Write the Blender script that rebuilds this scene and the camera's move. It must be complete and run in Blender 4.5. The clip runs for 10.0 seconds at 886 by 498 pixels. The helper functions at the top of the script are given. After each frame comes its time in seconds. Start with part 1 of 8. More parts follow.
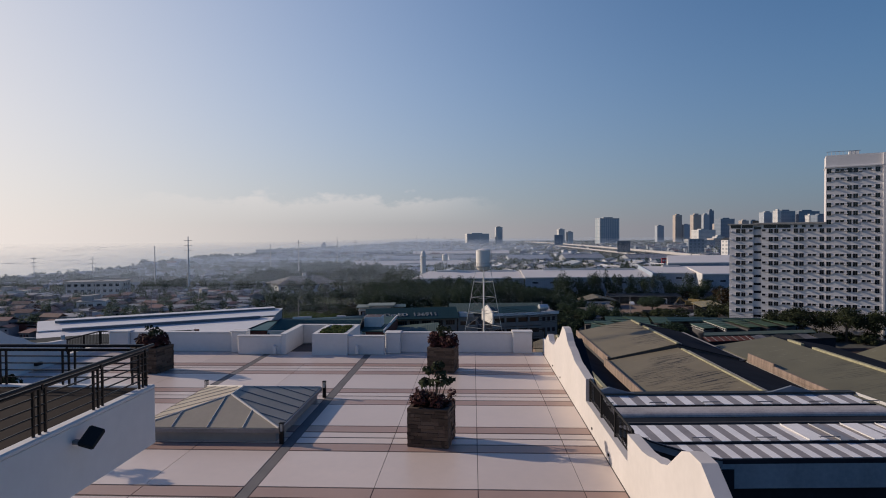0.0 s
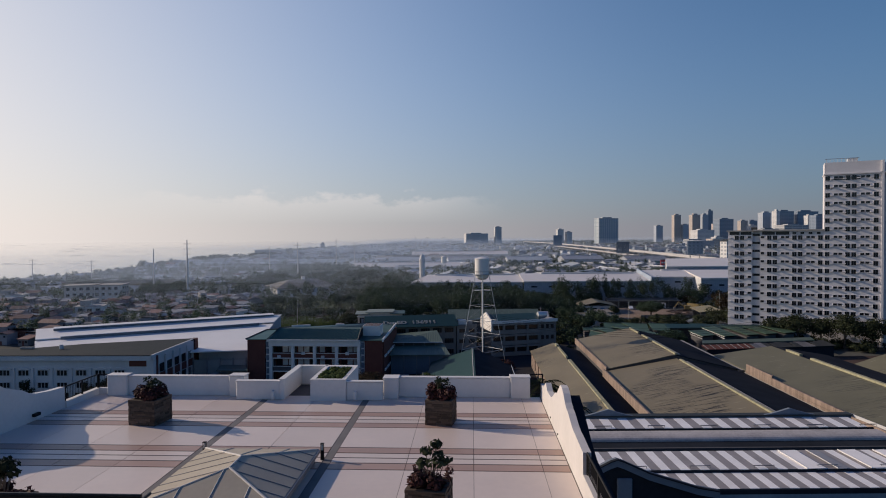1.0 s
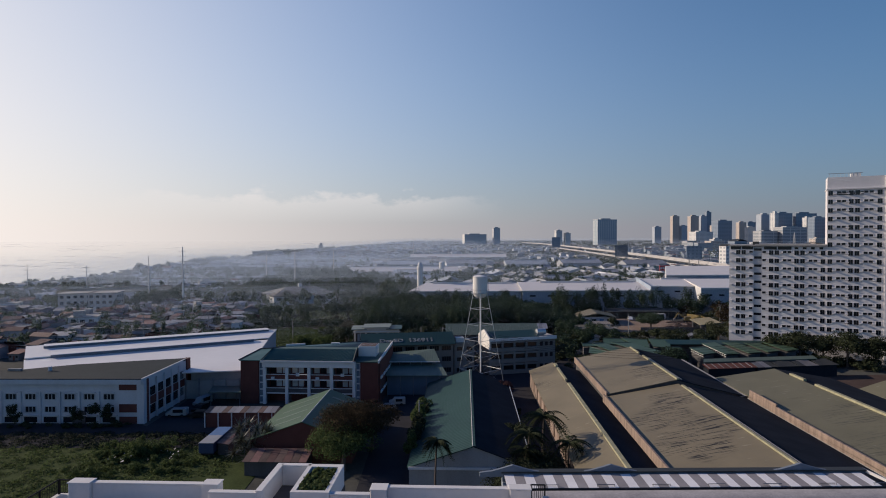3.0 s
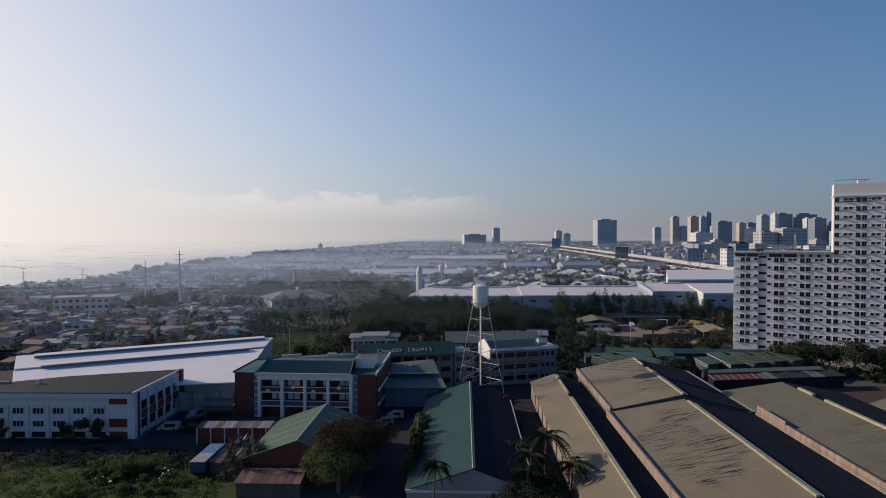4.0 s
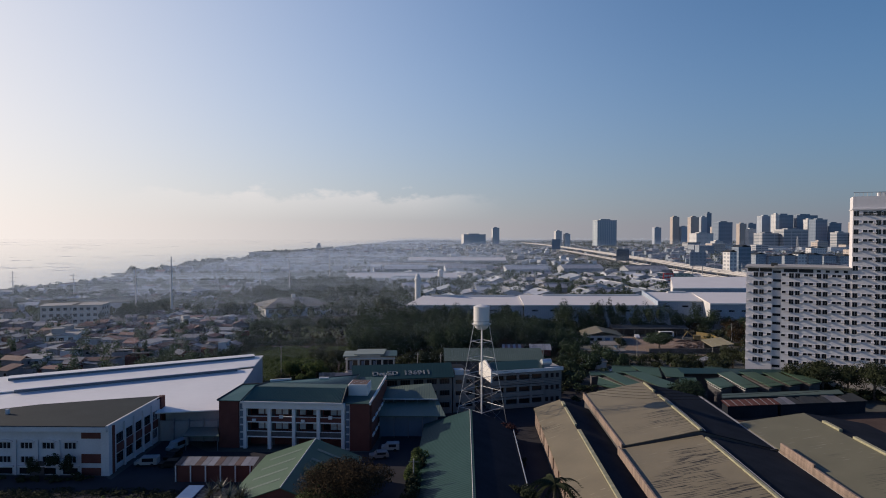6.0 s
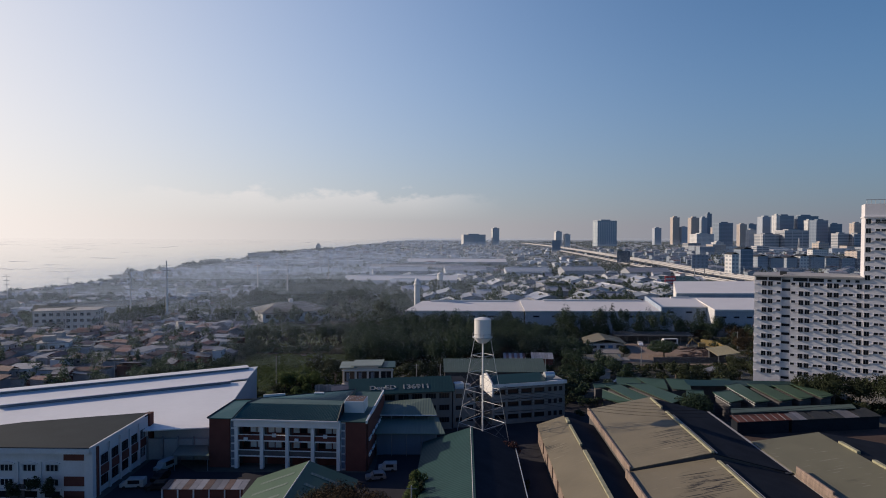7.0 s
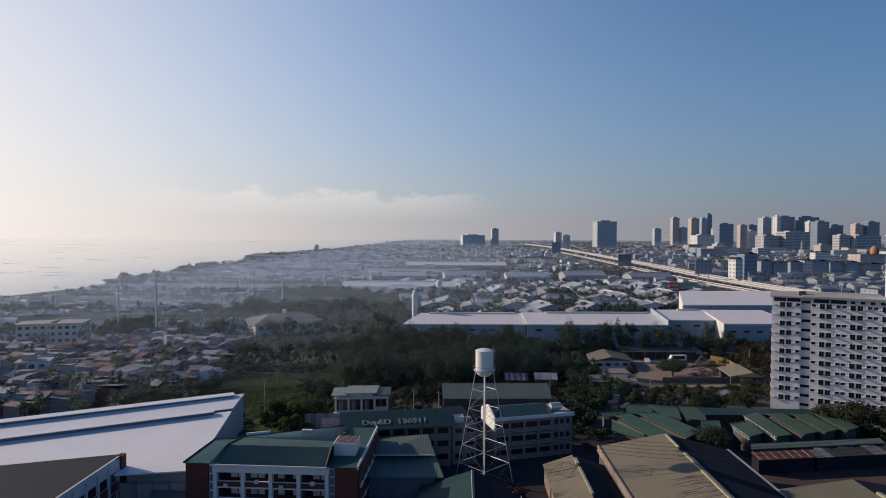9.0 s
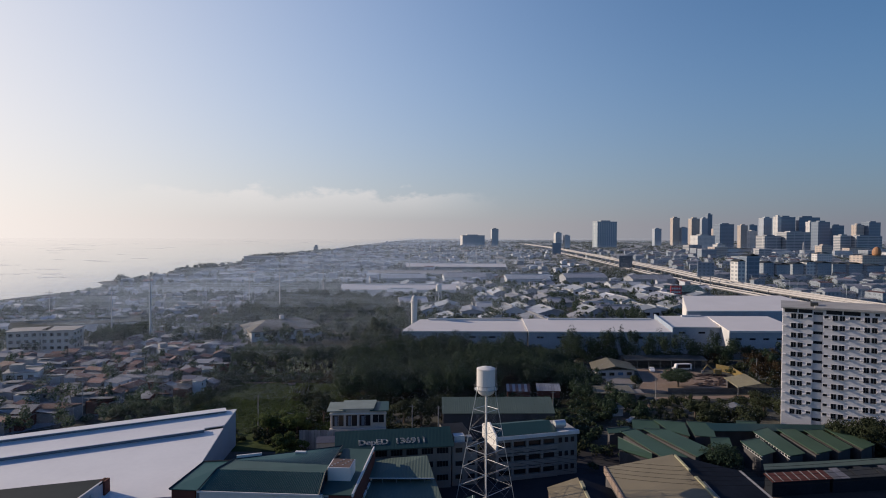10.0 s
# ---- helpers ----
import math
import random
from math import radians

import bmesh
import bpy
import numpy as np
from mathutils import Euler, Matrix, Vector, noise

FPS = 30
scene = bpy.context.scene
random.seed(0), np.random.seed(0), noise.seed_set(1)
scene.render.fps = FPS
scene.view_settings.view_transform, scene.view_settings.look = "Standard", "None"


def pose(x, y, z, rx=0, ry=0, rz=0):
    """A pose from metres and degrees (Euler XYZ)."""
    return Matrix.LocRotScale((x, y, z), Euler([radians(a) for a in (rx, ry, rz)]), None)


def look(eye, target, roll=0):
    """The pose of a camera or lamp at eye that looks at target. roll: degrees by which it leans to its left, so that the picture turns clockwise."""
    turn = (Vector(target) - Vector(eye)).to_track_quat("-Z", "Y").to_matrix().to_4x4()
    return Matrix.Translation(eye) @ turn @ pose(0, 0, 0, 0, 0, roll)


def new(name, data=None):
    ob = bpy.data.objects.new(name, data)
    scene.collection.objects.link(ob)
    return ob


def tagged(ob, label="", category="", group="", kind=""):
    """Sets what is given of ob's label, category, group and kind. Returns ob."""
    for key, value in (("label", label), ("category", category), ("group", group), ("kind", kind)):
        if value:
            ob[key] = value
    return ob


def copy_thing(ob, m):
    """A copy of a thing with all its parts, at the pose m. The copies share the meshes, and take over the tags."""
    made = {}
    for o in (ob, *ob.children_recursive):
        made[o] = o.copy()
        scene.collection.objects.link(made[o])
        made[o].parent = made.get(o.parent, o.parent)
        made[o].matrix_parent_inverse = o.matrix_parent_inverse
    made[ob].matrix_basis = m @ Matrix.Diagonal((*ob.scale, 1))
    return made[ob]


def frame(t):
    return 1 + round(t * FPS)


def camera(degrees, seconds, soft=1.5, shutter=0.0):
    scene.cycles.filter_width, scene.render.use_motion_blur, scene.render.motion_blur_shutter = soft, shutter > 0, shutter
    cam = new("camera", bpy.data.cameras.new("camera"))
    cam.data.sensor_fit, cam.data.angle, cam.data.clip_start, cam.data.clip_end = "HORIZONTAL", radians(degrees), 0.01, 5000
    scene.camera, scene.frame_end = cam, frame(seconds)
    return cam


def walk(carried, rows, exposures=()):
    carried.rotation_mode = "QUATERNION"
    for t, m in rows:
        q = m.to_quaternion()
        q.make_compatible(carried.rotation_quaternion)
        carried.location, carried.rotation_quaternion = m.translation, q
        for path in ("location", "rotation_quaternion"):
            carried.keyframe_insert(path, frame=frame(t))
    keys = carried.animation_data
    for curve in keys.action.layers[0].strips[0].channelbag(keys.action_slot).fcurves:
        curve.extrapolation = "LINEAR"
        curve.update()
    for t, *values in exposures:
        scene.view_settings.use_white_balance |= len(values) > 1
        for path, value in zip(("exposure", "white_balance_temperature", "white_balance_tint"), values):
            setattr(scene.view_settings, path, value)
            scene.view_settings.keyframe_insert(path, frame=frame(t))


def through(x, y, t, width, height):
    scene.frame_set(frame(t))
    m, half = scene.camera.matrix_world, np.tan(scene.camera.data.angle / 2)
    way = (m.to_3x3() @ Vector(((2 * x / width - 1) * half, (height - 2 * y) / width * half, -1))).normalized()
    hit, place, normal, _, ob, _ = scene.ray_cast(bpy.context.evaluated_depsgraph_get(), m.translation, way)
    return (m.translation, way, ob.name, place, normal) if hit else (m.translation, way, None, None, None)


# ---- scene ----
cam = camera(72.0, 10.0, 1.0)
walk(cam, [
    (0.0, pose(0.000, -0.000, 31.601, 88.883, 0.353, 0.271)),
    (0.5, pose(0.030, -0.017, 32.709, 88.843, 0.338, 0.235)),
    (1.0, pose(0.058, 0.012, 33.944, 88.811, 0.307, 0.184)),
    (1.5, pose(0.082, 0.193, 35.106, 88.788, 0.271, 0.116)),
    (2.0, pose(0.160, 0.710, 36.246, 88.771, 0.242, 0.069)),
    (2.5, pose(0.249, 1.587, 37.397, 88.769, 0.198, 0.052)),
    (4.0, pose(0.383, 6.259, 40.627, 88.750, 0.047, 0.016)),
    (4.5, pose(0.409, 8.306, 41.695, 88.718, 0.011, -0.006)),
    (5.0, pose(0.419, 10.495, 42.797, 88.685, -0.036, -0.027)),
    (5.5, pose(0.414, 12.811, 43.913, 88.640, -0.087, -0.042)),
    (7.0, pose(0.417, 20.426, 47.299, 88.582, -0.197, -0.072)),
    (7.5, pose(0.402, 23.070, 48.571, 88.573, -0.216, -0.088)),
    (8.0, pose(0.421, 25.726, 49.881, 88.558, -0.235, -0.103)),
    (8.5, pose(0.477, 28.381, 51.177, 88.537, -0.248, -0.129)),
    (9.0, pose(0.521, 31.135, 52.483, 88.518, -0.254, -0.146)),
    (9.5, pose(0.545, 33.981, 53.787, 88.495, -0.254, -0.157)),
    (10.0, pose(0.554, 36.884, 55.073, 88.470, -0.242, -0.173)),
], exposures=((0.0, 0.0), (1.0, 0.02), (2.5, 0.14), (5.0, 0.16), (10.0, 0.16)))

# ---- world, sun, exposure ----
SUN_AZ, SUN_EL = radians(-70.0), radians(21.5)
SKY_STRENGTH = 0.1
SKY_TINT = (0.35, 0.95, 1.32, 1)
HAZE_SUN, HAZE_AWAY, CLOUD = (10.6, 9.45, 8.75, 1), (1.72, 1.64, 2.15, 1), (9.0, 8.0, 7.5, 1)
world = bpy.data.worlds.new("sky")
scene.world = world
world.use_nodes = True
wn, wl = world.node_tree.nodes, world.node_tree.links
wn.clear()
w_out, w_bg, w_sky = wn.new("ShaderNodeOutputWorld"), wn.new("ShaderNodeBackground"), wn.new("ShaderNodeTexSky")
w_sky.sky_type, w_sky.sun_disc = "NISHITA", False
w_sky.sun_elevation, w_sky.sun_rotation = SUN_EL, SUN_AZ
w_sky.altitude, w_sky.air_density, w_sky.dust_density, w_sky.ozone_density = 20, 1.0, 0.6, 3.0
w_tc, w_sep, w_com, w_max = wn.new("ShaderNodeTexCoord"), wn.new("ShaderNodeSeparateXYZ"), wn.new("ShaderNodeCombineXYZ"), wn.new("ShaderNodeMath")
w_max.operation = "MAXIMUM"
w_max.inputs[1].default_value = 0.012
wl.new(w_tc.outputs["Generated"], w_sep.inputs[0])
wl.new(w_sep.outputs["Z"], w_max.inputs[0])
for a in "XY":
    wl.new(w_sep.outputs[a], w_com.inputs[a])
wl.new(w_max.outputs[0], w_com.inputs["Z"])
wl.new(w_com.outputs[0], w_sky.inputs["Vector"])

def w_math(op, a, b=None, clamp=False):
    n = wn.new("ShaderNodeMath")
    n.operation, n.use_clamp = op, clamp
    for i, v in enumerate((a, b)):
        if isinstance(v, (int, float)):
            n.inputs[i].default_value = v
        elif v is not None:
            wl.new(v, n.inputs[i])
    return n.outputs[0]


def w_mix(fac, a, b, mode="MIX"):
    n = wn.new("ShaderNodeMix")
    n.data_type, n.blend_type = "RGBA", mode
    for sock, v in ((n.inputs[0], fac), (n.inputs[6], a), (n.inputs[7], b)):
        if isinstance(v, (int, float, tuple)):
            sock.default_value = v
        else:
            wl.new(v, sock)
    return n.outputs[2]


# morning haze: thick near the horizon, brighter towards the sun, with a low bank of soft cloud
w_dot = wn.new("ShaderNodeVectorMath")
w_dot.operation = "DOT_PRODUCT"
w_dot.inputs[1].default_value = (math.sin(SUN_AZ), math.cos(SUN_AZ), 0.12)
wl.new(w_com.outputs[0], w_dot.inputs[0])
towards = w_math("POWER", w_math("MAXIMUM", w_math("ADD", w_math("MULTIPLY", w_dot.outputs["Value"], 0.5), 0.5), 0.0), 3.0)
up = w_max.outputs[0]
haze = w_math("MULTIPLY", w_math("POWER", 2.718, w_math("MULTIPLY", up, -5.2)), w_math("ADD", 0.62, w_math("MULTIPLY", w_math("ADD", w_sep.outputs["Y"], 0.2, True), 1.0, True), True))
haze_col = w_mix(w_math("POWER", towards, 1.05), w_mix(w_math("MULTIPLY", up, 4.0, True), HAZE_AWAY, (1.9, 2.05, 2.55, 1)), HAZE_SUN)
glow = w_math("MULTIPLY", w_math("POWER", towards, 0.97), w_math("POWER", 2.718, w_math("MULTIPLY", up, -0.72)), True)
# the clear air is deepest away from the sun
depth = w_math("ADD", 0.65, w_math("MULTIPLY", towards, w_math("SUBTRACT", 1.72, w_math("MULTIPLY", towards, 1.95))))
tinted = w_mix(1.0, w_sky.outputs[0], SKY_TINT, "MULTIPLY")
deep = wn.new("ShaderNodeVectorMath")
deep.operation = "SCALE"
wl.new(tinted, deep.inputs[0])
wl.new(depth, deep.inputs["Scale"])
clear = deep.outputs[0]
air = w_mix(w_math("SUBTRACT", 1.0, w_math("MULTIPLY", w_math("SUBTRACT", 1.0, w_math("MULTIPLY", haze, 0.93)), w_math("SUBTRACT", 1.0, w_math("MULTIPLY", glow, 1.0)))), clear, haze_col)
w_map, w_cl = wn.new("ShaderNodeMapping"), wn.new("ShaderNodeTexNoise")
w_map.inputs["Scale"].default_value = (7.5, 7.5, 15.0)
w_cl.inputs["Scale"].default_value, w_cl.inputs["Detail"].default_value, w_cl.inputs["Roughness"].default_value = 2.1, 8, 0.6
wl.new(w_com.outputs[0], w_map.inputs["Vector"])
wl.new(w_map.outputs[0], w_cl.inputs["Vector"])
lumpy = w_math("ADD", up, w_math("MULTIPLY", w_math("SUBTRACT", w_cl.outputs["Fac"], 0.5), 0.085))
belt = w_math("MULTIPLY", w_math("MULTIPLY", w_math("SUBTRACT", 0.068, lumpy), 90, True), w_math("MULTIPLY", w_math("SUBTRACT", up, 0.022, True), 24, True))
span = w_math("MULTIPLY", w_math("MULTIPLY", w_math("ADD", w_sep.outputs["X"], 0.50), 5, True), w_math("MULTIPLY", w_math("SUBTRACT", 0.10, w_sep.outputs["X"]), 7, True))
cloud = w_math("MULTIPLY", w_math("MULTIPLY", belt, span), 0.32)
air = w_mix(cloud, air, CLOUD)
# the clear sky deepens towards the zenith
air = w_mix(w_math("MULTIPLY", w_math("SUBTRACT", up, 0.38, True), 3.2, True), air, (0.13, 0.51, 1.9, 1))
wl.new(air, w_bg.inputs["Color"])
w_bg.inputs["Strength"].default_value = SKY_STRENGTH
wl.new(w_bg.outputs[0], w_out.inputs["Surface"])

sun = new("sun", bpy.data.lights.new("sun", "SUN"))
sun.data.energy, sun.data.angle, sun.data.color = 3.7, radians(0.5), (1.0, 0.83, 0.67)
to_sun = Vector((math.sin(SUN_AZ) * math.cos(SUN_EL), math.cos(SUN_AZ) * math.cos(SUN_EL), math.sin(SUN_EL)))
sun.matrix_world = look(to_sun * 500, (0, 0, 0))


# ---- materials ----
def material(name, color, rough=0.7, metal=0.0, vary=0.18, size=3.0, fine=0.0, bump=0.0, spec=0.3, stripes=None, streak=0.0, piece=0.0, through=0.0):
    """A surface with stains at `size` metres and a finer grain. through: share of light that passes a leaf. stripes: (axis, period in m, depth) ribs as relief."""
    m = bpy.data.materials.new(name)
    m.use_nodes = True
    n, l = m.node_tree.nodes, m.node_tree.links
    b = n["Principled BSDF"]
    b.inputs["Metallic"].default_value = metal
    b.inputs["Specular IOR Level"].default_value = spec
    geo = n.new("ShaderNodeNewGeometry")
    big = n.new("ShaderNodeTexNoise")
    big.inputs["Scale"].default_value, big.inputs["Detail"].default_value = 1.0 / size, 5
    small = n.new("ShaderNodeTexNoise")
    small.inputs["Scale"].default_value, small.inputs["Detail"].default_value = 1.0 / (fine or size * 0.08), 4
    stretch = n.new("ShaderNodeMapping")
    stretch.inputs["Scale"].default_value = (1, 1, 1.0 / (1 + 4 * streak))
    l.new(geo.outputs["Position"], stretch.inputs["Vector"])
    l.new(stretch.outputs[0], big.inputs["Vector"])
    l.new(geo.outputs["Position"], small.inputs["Vector"])
    add = n.new("ShaderNodeMath")
    add.operation = "ADD"
    l.new(big.outputs["Fac"], add.inputs[0])
    half = n.new("ShaderNodeMath")
    half.operation = "MULTIPLY"
    half.inputs[1].default_value = 0.6
    l.new(small.outputs["Fac"], half.inputs[0])
    l.new(half.outputs[0], add.inputs[1])
    ramp = n.new("ShaderNodeMapRange")
    ramp.inputs["From Min"].default_value, ramp.inputs["From Max"].default_value = 0.45, 1.15
    ramp.inputs["To Min"].default_value, ramp.inputs["To Max"].default_value = 1 - vary, 1 + vary
    l.new(add.outputs[0], ramp.inputs["Value"])
    fac = ramp.outputs[0]
    if piece:
        info, island, pm, pr = n.new("ShaderNodeObjectInfo"), n.new("ShaderNodeNewGeometry"), n.new("ShaderNodeMath"), n.new("ShaderNodeMapRange")
        mixr = n.new("ShaderNodeMath")
        mixr.operation = "FRACT"
        addr = n.new("ShaderNodeMath")
        addr.operation = "ADD"
        l.new(info.outputs["Random"], addr.inputs[0])
        l.new(island.outputs["Random Per Island"], addr.inputs[1])
        l.new(addr.outputs[0], mixr.inputs[0])
        pr.inputs["To Min"].default_value, pr.inputs["To Max"].default_value = 1 - piece, 1 + piece
        l.new(mixr.outputs[0], pr.inputs["Value"])
        pm.operation = "MULTIPLY"
        l.new(fac, pm.inputs[0])
        l.new(pr.outputs[0], pm.inputs[1])
        fac = pm.outputs[0]
    tint = n.new("ShaderNodeVectorMath")
    tint.operation = "SCALE"
    tint.inputs[0].default_value = color[:3]
    l.new(fac, tint.inputs["Scale"])
    l.new(tint.outputs[0], b.inputs["Base Color"])
    if through:
        tl, mx = n.new("ShaderNodeBsdfTranslucent"), n.new("ShaderNodeMixShader")
        l.new(tint.outputs[0], tl.inputs["Color"])
        mx.inputs[0].default_value = through
        l.new(b.outputs[0], mx.inputs[1])
        l.new(tl.outputs[0], mx.inputs[2])
        l.new(mx.outputs[0], n["Material Output"].inputs["Surface"])
    rr = n.new("ShaderNodeMapRange")
    rr.inputs["To Min"].default_value, rr.inputs["To Max"].default_value = max(0.03, rough - 0.1), min(1, rough + 0.1)
    l.new(small.outputs["Fac"], rr.inputs["Value"])
    l.new(rr.outputs[0], b.inputs["Roughness"])
    height = None
    if bump:
        bn = n.new("ShaderNodeBump")
        bn.inputs["Strength"].default_value, bn.inputs["Distance"].default_value = 0.6, bump
        l.new(small.outputs["Fac"], bn.inputs["Height"])
        l.new(bn.outputs[0], b.inputs["Normal"])
        height = bn
    if stripes:
        axis, period, depth = stripes
        wv = n.new("ShaderNodeTexWave")
        wv.bands_direction = axis
        wv.inputs["Scale"].default_value = 0.314159 / period
        l.new(geo.outputs["Position"], wv.inputs["Vector"])
        sb = n.new("ShaderNodeBump")
        sb.inputs["Strength"].default_value, sb.inputs["Distance"].default_value = 0.8, depth
        l.new(wv.outputs["Fac"], sb.inputs["Height"])
        if height:
            l.new(height.outputs[0], sb.inputs["Normal"])
        l.new(sb.outputs[0], b.inputs["Normal"])
    return m


def streaked(name, color, dark, pale, rough=0.6):
    """A painted roof with dark rain streaks across it and a few pale scuffs."""
    m = material(name, color, rough, vary=0.16, size=6, fine=0.5, spec=0.35)
    n, l = m.node_tree.nodes, m.node_tree.links
    b = n["Principled BSDF"]
    base = b.inputs["Base Color"].links[0].from_socket
    geo = n.new("ShaderNodeNewGeometry")

    def mask(scale, lo, hi, detail=3):
        mp, t, r = n.new("ShaderNodeMapping"), n.new("ShaderNodeTexNoise"), n.new("ShaderNodeMapRange")
        mp.inputs["Scale"].default_value = scale
        t.inputs["Scale"].default_value, t.inputs["Detail"].default_value = 1.0, detail
        r.inputs["From Min"].default_value, r.inputs["From Max"].default_value = lo, hi
        l.new(geo.outputs["Position"], mp.inputs["Vector"])
        l.new(mp.outputs[0], t.inputs["Vector"])
        l.new(t.outputs["Fac"], r.inputs["Value"])
        return r.outputs[0]

    def times(a, c):
        k = n.new("ShaderNodeMath")
        k.operation = "MULTIPLY"
        l.new(a, k.inputs[0])
        l.new(c, k.inputs[1])
        return k.outputs[0]

    def mixed(fac, a, col):
        x = n.new("ShaderNodeMix")
        x.data_type = "RGBA"
        l.new(fac, x.inputs[0])
        l.new(a, x.inputs[6])
        x.inputs[7].default_value = (*col, 1)
        return x.outputs[2]
    first = mixed(times(mask((0.26, 4.0, 0.3), 0.565, 0.585, 1), mask((0.055, 0.05, 0.05), 0.53, 0.58, 2)), base, dark)
    second = mixed(times(mask((0.3, 2.0, 0.3), 0.65, 0.72, 3), mask((0.09, 0.08, 0.05), 0.4, 0.5, 1)), first, pale)
    l.new(second, b.inputs["Base Color"])
    return m


M = {}
M["white"] = material("white_paint", (0.68, 0.665, 0.65), 0.75, vary=0.08, size=2.5, fine=0.2, streak=0.6)
# Copy of the white paint for the sunlit parapet, darkened against the sun.
M["sunny_white"] = material("sunlit_white_plaster", (0.58, 0.55, 0.53), 0.8, vary=0.1, size=2.0, fine=0.2, streak=0.8)
M["white_old"] = material("aged_white_paint", (0.60, 0.60, 0.60), 0.8, vary=0.16, size=3, fine=0.3, streak=1.0)
M["tile"] = material("cream_floor_tile", (0.655, 0.555, 0.495), 0.34, vary=0.07, size=2.2, fine=0.25, spec=0.3, piece=0.06)
M["tile_tan"] = material("tan_floor_tile", (0.405, 0.277, 0.226), 0.4, vary=0.08, size=1.5, fine=0.2, spec=0.3, piece=0.06)
M["joint"] = material("tile_grout", (0.13, 0.105, 0.095), 0.9, vary=0.2, size=1.5)
M["drain"] = material("grey_drain_channel", (0.17, 0.16, 0.155), 0.7, vary=0.2, size=0.8)
M["stone"] = material("brown_ledge_stone", (0.098, 0.070, 0.052), 0.85, vary=0.35, size=0.5, fine=0.06, bump=0.01, piece=0.4)
M["soil"] = material("dark_soil", (0.05, 0.04, 0.03), 0.95, vary=0.3, size=0.3, spec=0.05)
M["iron"] = material("black_painted_iron", (0.016, 0.015, 0.015), 0.6, vary=0.2, size=0.5, spec=0.15)
M["bronze"] = material("brown_metal_rail", (0.02, 0.016, 0.015), 0.4, metal=0.3, vary=0.2, size=0.5)
M["sky_panel"] = material("greenish_skylight_sheet", (0.42, 0.37, 0.29), 0.5, vary=0.1, size=2, spec=0.15)
M["sky_rib"] = material("pale_metal_rib", (0.55, 0.53, 0.50), 0.7, metal=0.0, vary=0.1, size=1)
M["deck"] = material("red_brown_deck_tile", (0.026, 0.019, 0.017), 0.85, vary=0.25, size=1.5, spec=0.08)
M["steel"] = material("galvanised_steel", (0.55, 0.57, 0.58), 0.4, metal=0.5, vary=0.2, size=1)
M["dark_steel"] = material("weathered_steel", (0.24, 0.24, 0.25), 0.5, metal=0.4, vary=0.3, size=1)
M["glass"] = material("dark_window_glass", (0.014, 0.017, 0.022), 0.15, vary=0.3, size=2, spec=0.4)
M["olive"] = material("olive_painted_roof", (0.165, 0.145, 0.098), 0.55, vary=0.14, size=6, fine=0.5, spec=0.4)
M["olive_streaked"] = streaked("streaked_olive_roof", (0.18, 0.153, 0.10), (0.02, 0.017, 0.013), (0.27, 0.24, 0.17))
M["letter"] = material("faded_roof_lettering", (0.30, 0.32, 0.33), 0.8, vary=0.3, size=0.8)
M["leaf_mid"] = material("medium_green_foliage", (0.064, 0.094, 0.062), 0.8, vary=0.3, size=4, fine=0.6, piece=0.5, spec=0.35, through=0.45)
M["leaf_sword"] = material("grey_green_sword_leaf", (0.085, 0.092, 0.068), 0.36, vary=0.3, size=2, piece=0.6, through=0.2, spec=0.5)
M["leaf_pale"] = material("pale_banana_leaf", (0.16, 0.19, 0.12), 0.6, vary=0.3, size=2, piece=0.5, through=0.4)
M["olive_green"] = streaked("mossy_green_roof", (0.135, 0.128, 0.084), (0.075, 0.07, 0.05), (0.22, 0.21, 0.16))
M["cream_ridge"] = material("cream_ridge_cap", (0.30, 0.285, 0.185), 0.7, vary=0.4, size=1.2, fine=0.15)
M["brick_wall"] = material("weathered_brick_parapet", (0.25, 0.19, 0.155), 0.9, vary=0.55, size=0.9, fine=0.12, bump=0.02, streak=1.5)
M["green_roof"] = material("green_painted_roof", (0.019, 0.053, 0.050), 0.5, vary=0.15, size=5, fine=0.4, stripes=("X", 0.75, 0.012), spec=0.3)
M["green_roof_y"] = material("green_ribbed_roof", (0.024, 0.058, 0.05), 0.5, vary=0.15, size=5, fine=0.4, stripes=("Y", 0.75, 0.03), spec=0.15)
M["green_light"] = material("light_green_roof", (0.056, 0.10, 0.06), 0.55, vary=0.15, size=5, fine=0.4)
# Near-black for black trim; elsewhere it paints shade onto roofs and walls.
M["black_and_shade"] = material("black_trim_and_shade", (0.023, 0.027, 0.035), 0.95, vary=0.3, size=4, fine=0.4, spec=0.03)
M["teal_roof"] = material("teal_green_roof", (0.024, 0.085, 0.082), 0.45, vary=0.15, size=5, fine=0.4, spec=0.25)
M["pale_sheet"] = material("weathered_grey_green_sheet", (0.20, 0.235, 0.215), 0.6, vary=0.2, size=3, fine=0.5, spec=0.2)
M["ochre_sheet"] = material("ochre_painted_sheet", (0.34, 0.29, 0.17), 0.7, vary=0.2, size=3, fine=0.4, spec=0.2)
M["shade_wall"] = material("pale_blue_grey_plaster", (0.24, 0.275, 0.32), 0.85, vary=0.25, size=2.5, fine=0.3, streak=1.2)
M["teal_smooth"] = material("smooth_green_roof", (0.04, 0.082, 0.075), 0.6, vary=0.2, size=4, fine=0.5, spec=0.25)
M["house_cream"] = material("cream_painted_house_wall", (0.55, 0.50, 0.45), 0.85, vary=0.12, size=2, fine=0.3, streak=0.6)
M["school_roof"] = material("dull_olive_roof", (0.032, 0.039, 0.042), 0.75, vary=0.15, size=5, fine=0.5, spec=0.1)
